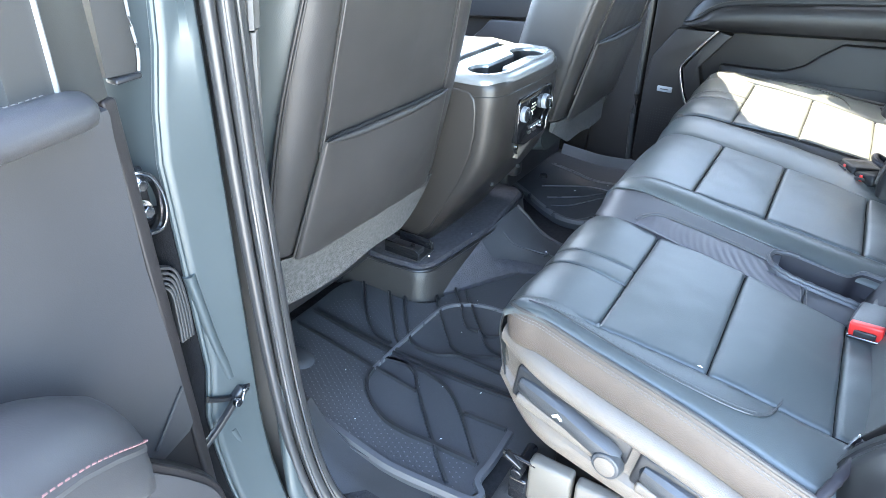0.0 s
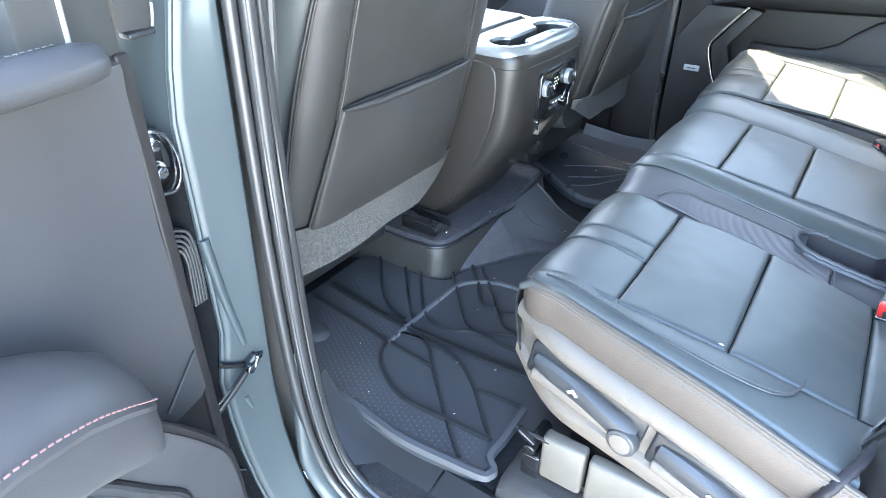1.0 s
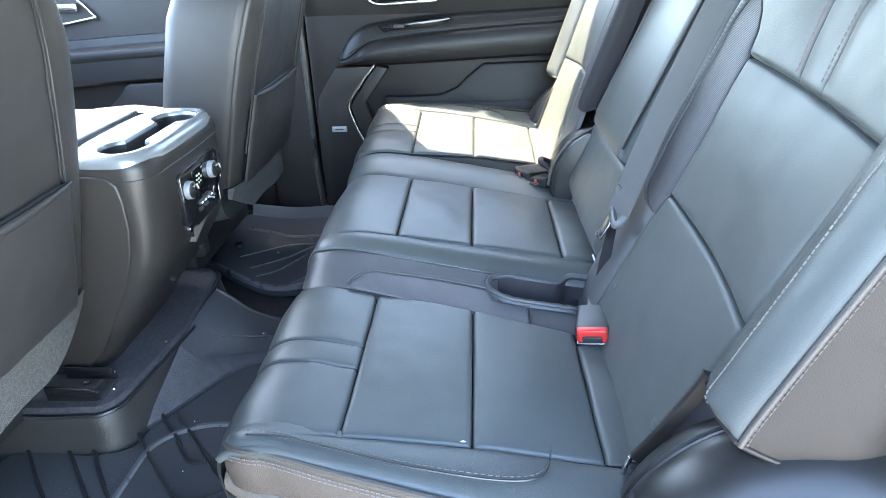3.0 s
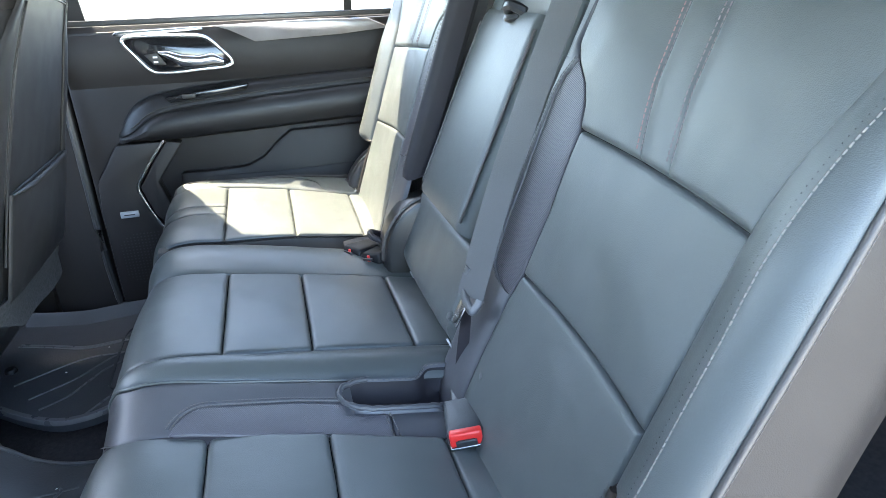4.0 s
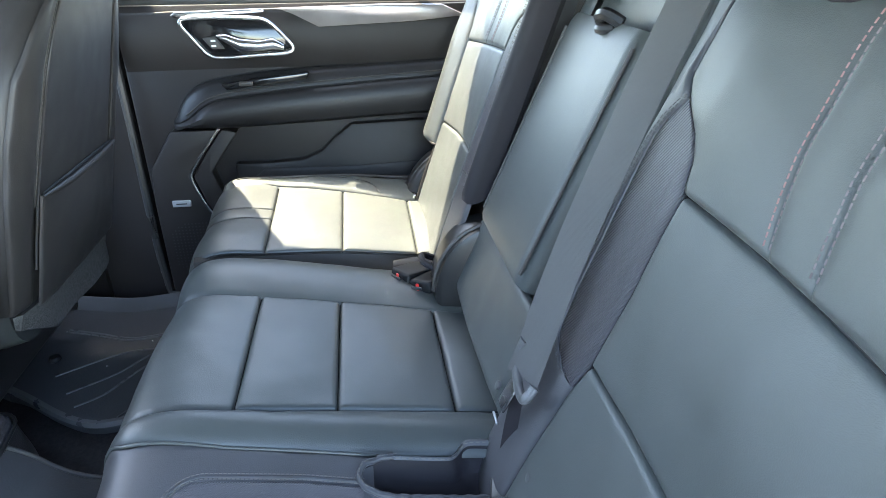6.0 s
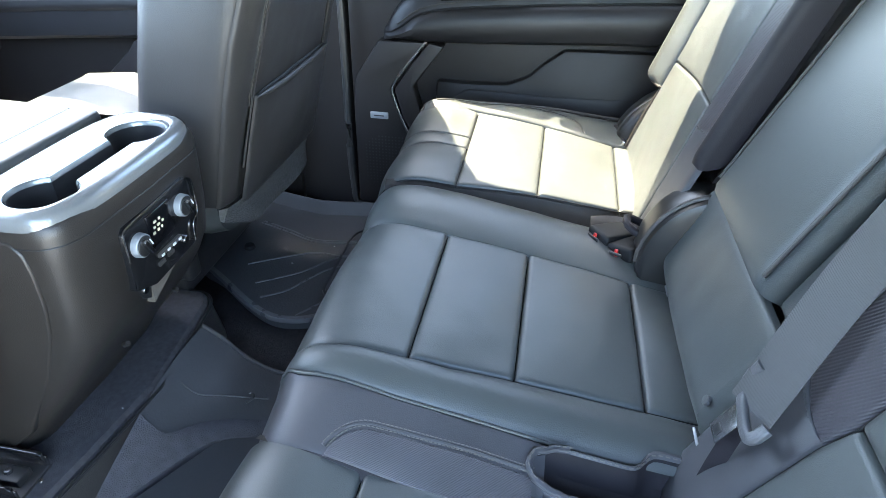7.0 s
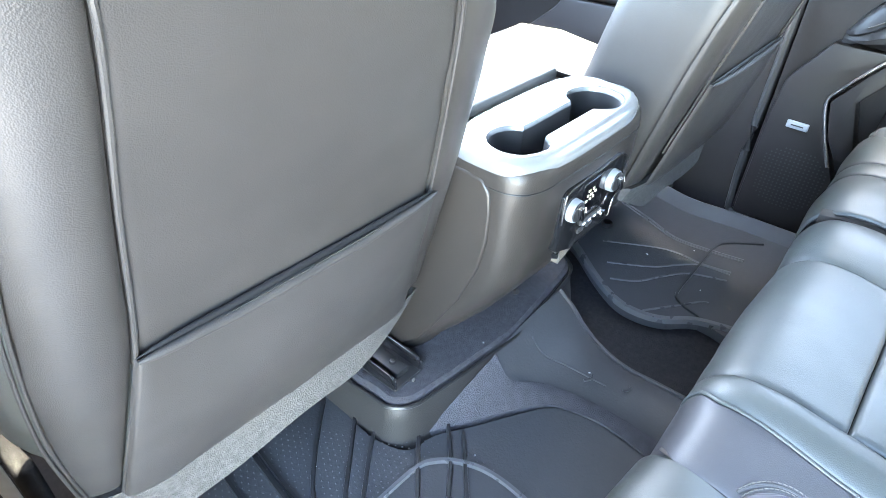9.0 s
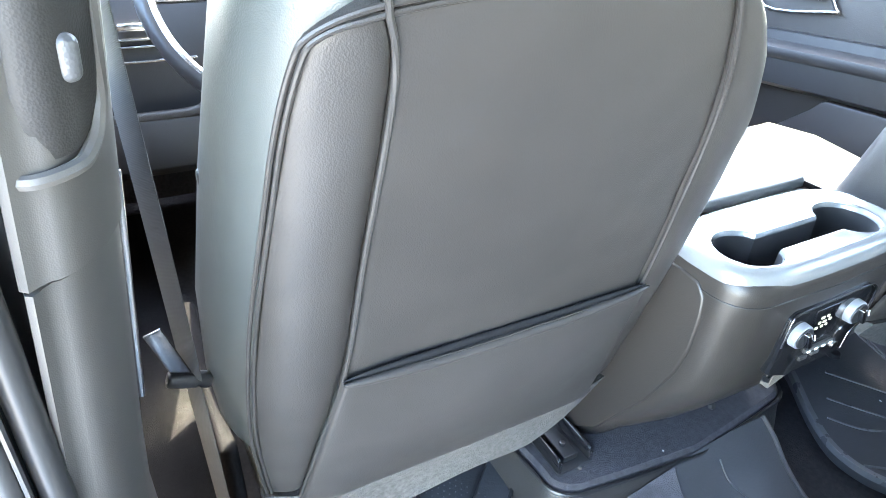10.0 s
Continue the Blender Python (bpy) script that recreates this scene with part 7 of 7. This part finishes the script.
# The fold's shade is drawn as a black tube on the paint.
part("fold_shade", tube([(0.3870, 0.5985, 0.3085), (0.3973, 0.5965, 0.3014), (0.4159, 0.5945, 0.2915), (0.4309, 0.5935, 0.2946), (0.4417, 0.5925, 0.2937)], 0.0036, 8), GAP, strap, "black tube standing for the shade in the jamb fold round the strap")


def webbing(pts, normals, width=0.047, n=10):
    """A flat strap through the points, its face turned to the given directions."""
    c = smooth_path(pts, n)
    nr = smooth_path(normals, n)
    bm = bmesh.new()
    rows = []
    for i, p in enumerate(c):
        t = (c[min(i + 1, len(c) - 1)] - c[max(i - 1, 0)]).normalized()
        f = nr[i].normalized()
        s = t.cross(f).normalized() * (width / 2)
        f = s.cross(t).normalized() * 0.0007
        rows.append([bm.verts.new(p + s * k + f * w) for k, w in ((-1, 0.4), (-0.9, 1), (0.9, 1), (1, 0.4), (1, -0.4), (0.9, -1), (-0.9, -1), (-1, -0.4))])
    for a, b in zip(rows, rows[1:]):
        for j in range(8):
            bm.faces.new((a[j], a[(j + 1) % 8], b[(j + 1) % 8], b[j]))
    bmesh.ops.recalc_face_normals(bm, faces=bm.faces[:])
    return bm


belt = thing("seat_belt", "grey webbing seat belt with metal tongue hanging at the middle seat", "seat belt", (1.11, -0.07, 0.32))
NV = [Vector((-0.40, 0.85, 0.36))] * 5
part("webbing", webbing([Vector((1.120, -0.325, 1.02)), Vector((1.108, -0.248, 0.83)), Vector((1.098, -0.203, 0.725)), Vector((1.081, -0.143, 0.58)), Vector((1.046, -0.0905, 0.454))], NV), WEBBING, belt)
part("webbing", webbing([Vector((1.040, -0.086, 0.446)), Vector((1.047, -0.082, 0.395)), Vector((1.052, -0.079, 0.349)), Vector((1.050, -0.074, 0.32))], [Vector((-0.4, 0.85, 0.3)), Vector((-0.7, 0.6, 0.1)), Vector((-0.9, 0.3, 0)), Vector((-0.95, 0.1, 0))], 0.016), BAND, belt, "twisted lower webbing")
bar = [Vector((1.0700, -0.0980, 0.486)), Vector((1.0715, -0.0935, 0.472)), Vector((1.0660, -0.0890, 0.458)), Vector((1.0440, -0.0850, 0.450)), Vector((1.0220, -0.0840, 0.448)), Vector((1.0155, -0.0870, 0.452)), Vector((1.0180, -0.0955, 0.462))]
tg = part("tongue", sweep(smooth_path(bar, 5), rrect(0.011, 0.008, 0.003, 3), up=Vector((-0.3, 0.9, 0.3))), TONGUE, belt, "grey plastic belt tongue grip")
part("tongue_plate", obox(pose(1.0450, -0.0755, 0.434, 27, 0, 0), 0.022, 0.0028, 0.034, 0.001), STEEL, tg, "bright steel tongue plate")
part("tongue_slot", obox(pose(1.0450, -0.0698, 0.4265, 27, 0, 0), 0.010, 0.003, 0.009, 0.001), DARK_PLASTIC, tg)
part("anchor_sleeve", obox(pose(1.046, -0.078, 0.325, 20, 0, 0), 0.030, 0.022, 0.028, 0.008), DARK_PLASTIC, belt)


def buckle(at, turn, label, body, red, wide=0.040):
    b = thing("belt_buckle", label, "belt buckle", at, "belt buckles")
    m = Matrix.Translation(at) @ turn
    h = part("housing", join(obox(m @ pose(0, 0, 0), 0.046, 0.066, 0.022, 0.005)), body, b)
    part("release_button", obox(m @ pose(0, 0.039 - red / 2, 0.002), wide, red, 0.020 if wide > 0.03 else 0.012, min(0.003, red * 0.4)), RED, b, "red release button")
    part("slot", obox(m @ pose(0, 0.0405, 0.001), 0.022, 0.003, 0.005, 0.001), DARK_PLASTIC, b)
    if wide > 0.03:
        part("notch", obox(m @ pose(0, 0.0412, -0.001), 0.026, 0.003, 0.008, 0.001), DARK_PLASTIC, b)
        part("rim", obox(m @ pose(0, 0.034, -0.0095), 0.042, 0.012, 0.004, 0.001), STEEL, b)
    part("stalk", obox(m @ pose(0, -0.045, -0.004), 0.026, 0.05, 0.008, 0.003), DARK_PLASTIC, b)
    return b


buckle((0.970, -0.056, 0.323), pose(0, 0, 0, 0, 8, 78), "dark grey belt buckle with a red button, lying on the seat", BUCKLE, 0.012)
buckle((1.490, -0.012, 0.352), pose(0, 0, 0, 8, 0, 38), "black belt buckle with a red button between the seats", GAP, 0.003, 0.006)
buckle((1.462, -0.040, 0.350), pose(0, 0, 0, 4, 10, 48), "black belt buckle with a red button between the seats", GAP, 0.003, 0.006)
stowed = thing("seat_belt", "black webbing bunched round the buckles between the seats", "seat belt", (1.52, -0.02, 0.33))
part("webbing", webbing([Vector((1.540, 0.020, 0.345)), Vector((1.535, -0.020, 0.352)), Vector((1.515, -0.060, 0.352)), Vector((1.490, -0.085, 0.342))], [Vector((-0.3, 0.1, 1))] * 4, 0.022), BAND, stowed)
part("loop", tube([(1.500, -0.055, 0.372), (1.490, -0.030, 0.386), (1.466, -0.030, 0.384), (1.452, -0.058, 0.372)], 0.006, 8), BAND, stowed)
# front belt beside the driver's seat
fbt = thing("seat_belt", "grey webbing seat belt beside the driver's seat", "seat belt", (0.57, 0.85, 0.2))
part("webbing", webbing([Vector((0.572, 0.84, 1.0)), Vector((0.577, 0.83, 0.72)), Vector((0.580, 0.80, 0.50)), Vector((0.580, 0.795, 0.455))], [Vector((-0.95, -0.45, 0))] * 4, 0.036), WEBBING, fbt)
ftg = part("tongue", obox(pose(0.578, 0.792, 0.452, 0, 20, 0), 0.042, 0.012, 0.016, 0.004), DARK_PLASTIC, fbt)
part("tongue_plate", obox(pose(0.565, 0.792, 0.487, 0, -16, 0), 0.016, 0.003, 0.060, 0.001), STEEL, ftg, "bright steel tongue plate")
part("webbing", webbing([Vector((0.580, 0.792, 0.448)), Vector((0.582, 0.80, 0.33)), Vector((0.586, 0.83, 0.10))], [Vector((-0.95, -0.45, 0))] * 3, 0.030), WEBBING, fbt)

# ---- dashboard and steering wheel ----
dash = thing("dashboard", "dark dashboard with vents and silver trim lines", "dashboard", (C, 1.75, 0.5))
part("body", loft([[Vector((x, 1.62, 0.30)), Vector((x, 1.54, 0.40)), Vector((x, 1.52, 0.60)), Vector((x, 1.56, 0.70)), Vector((x, 1.68, 0.74)), Vector((x, 2.06, 0.70)), Vector((x, 2.06, 0.30))] for x in (0.46, 0.8, 1.25, 1.7, 2.06)]), DARK_PLASTIC, dash)
part("silver_line", tube([(0.49, 1.516, 0.560), (0.72, 1.514, 0.563)], 0.003, 8, smooth=0), CHROME, dash)
part("knee_bar", sweep(smooth_path([Vector((0.52, 1.512, 0.463)), Vector((0.62, 1.510, 0.464)), Vector((0.695, 1.508, 0.466)), Vector((0.722, 1.508, 0.480)), Vector((0.735, 1.510, 0.53))], 6), rrect(0.016, 0.014, 0.004, 3), up=Vector((0, 1, 0))), GREY_PLASTIC, dash, "grey bar under the dark knee panel")
part("pull_ring", sweep([Vector((0.584 + 0.011 * math.cos(q), 1.500, 0.481 + 0.011 * math.sin(q))) for q in [math.pi * k / 12 for k in range(24)]], ring(0.0022, 6), True, up=Vector((0, 1, 0))), CHROME, dash, "bright ring")
for k in range(2):
    part("vent_slat", box(0.56, 0.66, 1.512, 1.53, 0.585 + 0.012 * k, 0.589 + 0.012 * k, 0.001), STEEL, dash)
part("lower_panel", prism([(0.50, 0.36), (0.78, 0.36), (0.80, 0.46), (0.50, 0.46)], "y", 1.50, 1.53, 0.01), DARK_PLASTIC, dash)
part("vent_frame", box(0.600, 0.644, 1.508, 1.522, 0.615, 0.627, 0.003), CHROME, dash)
part("centre_screen", box(1.10, 1.42, 1.50, 1.53, 0.56, 0.72, 0.008), BLACK_GLOSS, dash)
wheel = thing("steering_wheel", "black leather steering wheel with satin spokes", "steering wheel", (0.83, 1.36, 0.68))
WM = pose(0.830, 1.36, 0.700, 62, 0, 0)
rimp = [WM @ Vector((0.19 * math.cos(2 * math.pi * k / 40), 0.19 * math.sin(2 * math.pi * k / 40), 0)) for k in range(40)]
part("rim", sweep(rimp, ring(0.0155, 12), True, up=WM.to_3x3() @ Vector((0, 0, 1))), DARK_PLASTIC, wheel)
part("rim_inlay", sweep([WM @ Vector((0.182 * math.cos(q), 0.182 * math.sin(q), 0.010)) for q in [radians(165 + 5 * k) for k in range(27)]], ring(0.0065, 8), up=WM.to_3x3() @ Vector((0, 0, 1))), CHROME, wheel, "satin silver inlay")
part("column", cyl(WM @ pose(0, 0, -0.24), 0.045, 0.035, 0.25, 24, 0.006), DARK_PLASTIC, wheel)
part("hub", obox(WM, 0.15, 0.13, 0.05, 0.02), DARK_PLASTIC, wheel)
for a in (180, 0, 270):
    q = WM @ pose(0, 0, 0, 0, 0, a)
    part("spoke", obox(q @ pose(0.125, 0, 0), 0.12, 0.035, 0.018, 0.006), CHROME, wheel, "satin silver spoke")
for k in range(3):
    part("button", obox(WM @ pose(-0.115, 0.012 - 0.012 * k, 0.012), 0.045, 0.007, 0.006, 0.002), GREY_PLASTIC, wheel)

# ---- crumbs and lint ----
lint_rng = random.Random(12)
verts, faces = [], []
spots = [(0.80, 0.52, MZ), (0.70, 0.48, MZ), (0.735, 0.70, MZ), (0.93, 0.61, MZ), (0.66, 0.62, MZ), (0.98, 0.50, MZ), (0.63, 0.44, MZ), (1.09, 0.60, MZ), (0.90, 0.78, MZ), (0.85, 0.45, MZ), (1.33, 0.57, 0.060), (1.75, 0.66, MZ), (1.85, 0.56, MZ), (1.70, 0.52, MZ), (1.06, 0.745, 0.1235), (1.20, 0.705, 0.1235), (0.72, 0.12, 0.3425)]
for x, y, z in spots:
    for _ in range(1):
        k = len(verts)
        cx, cy, a = x + lint_rng.uniform(-0.03, 0.03) * (z < 0.1), y + lint_rng.uniform(-0.03, 0.03) * (z < 0.1), lint_rng.uniform(0, 3.1)
        ln, wd = lint_rng.uniform(0.0015, 0.0035), lint_rng.uniform(0.0008, 0.0014)
        ca, sa = math.cos(a), math.sin(a)
        verts += [(cx + ca * ln, cy + sa * ln, z), (cx - sa * wd, cy + ca * wd, z), (cx - ca * ln, cy - sa * ln, z), (cx + sa * wd, cy - ca * wd, z), (cx, cy, z + 0.0018)]
        faces += [(k, k + 1, k + 4), (k + 1, k + 2, k + 4), (k + 2, k + 3, k + 4), (k + 3, k, k + 4)]
me = bpy.data.meshes.new("lint")
me.from_pydata(verts, [], faces)
me.materials.append(WHITE)
tagged(new("lint", me), "pale crumbs and lint on the mats and seat", "crumbs", kind="stuff")
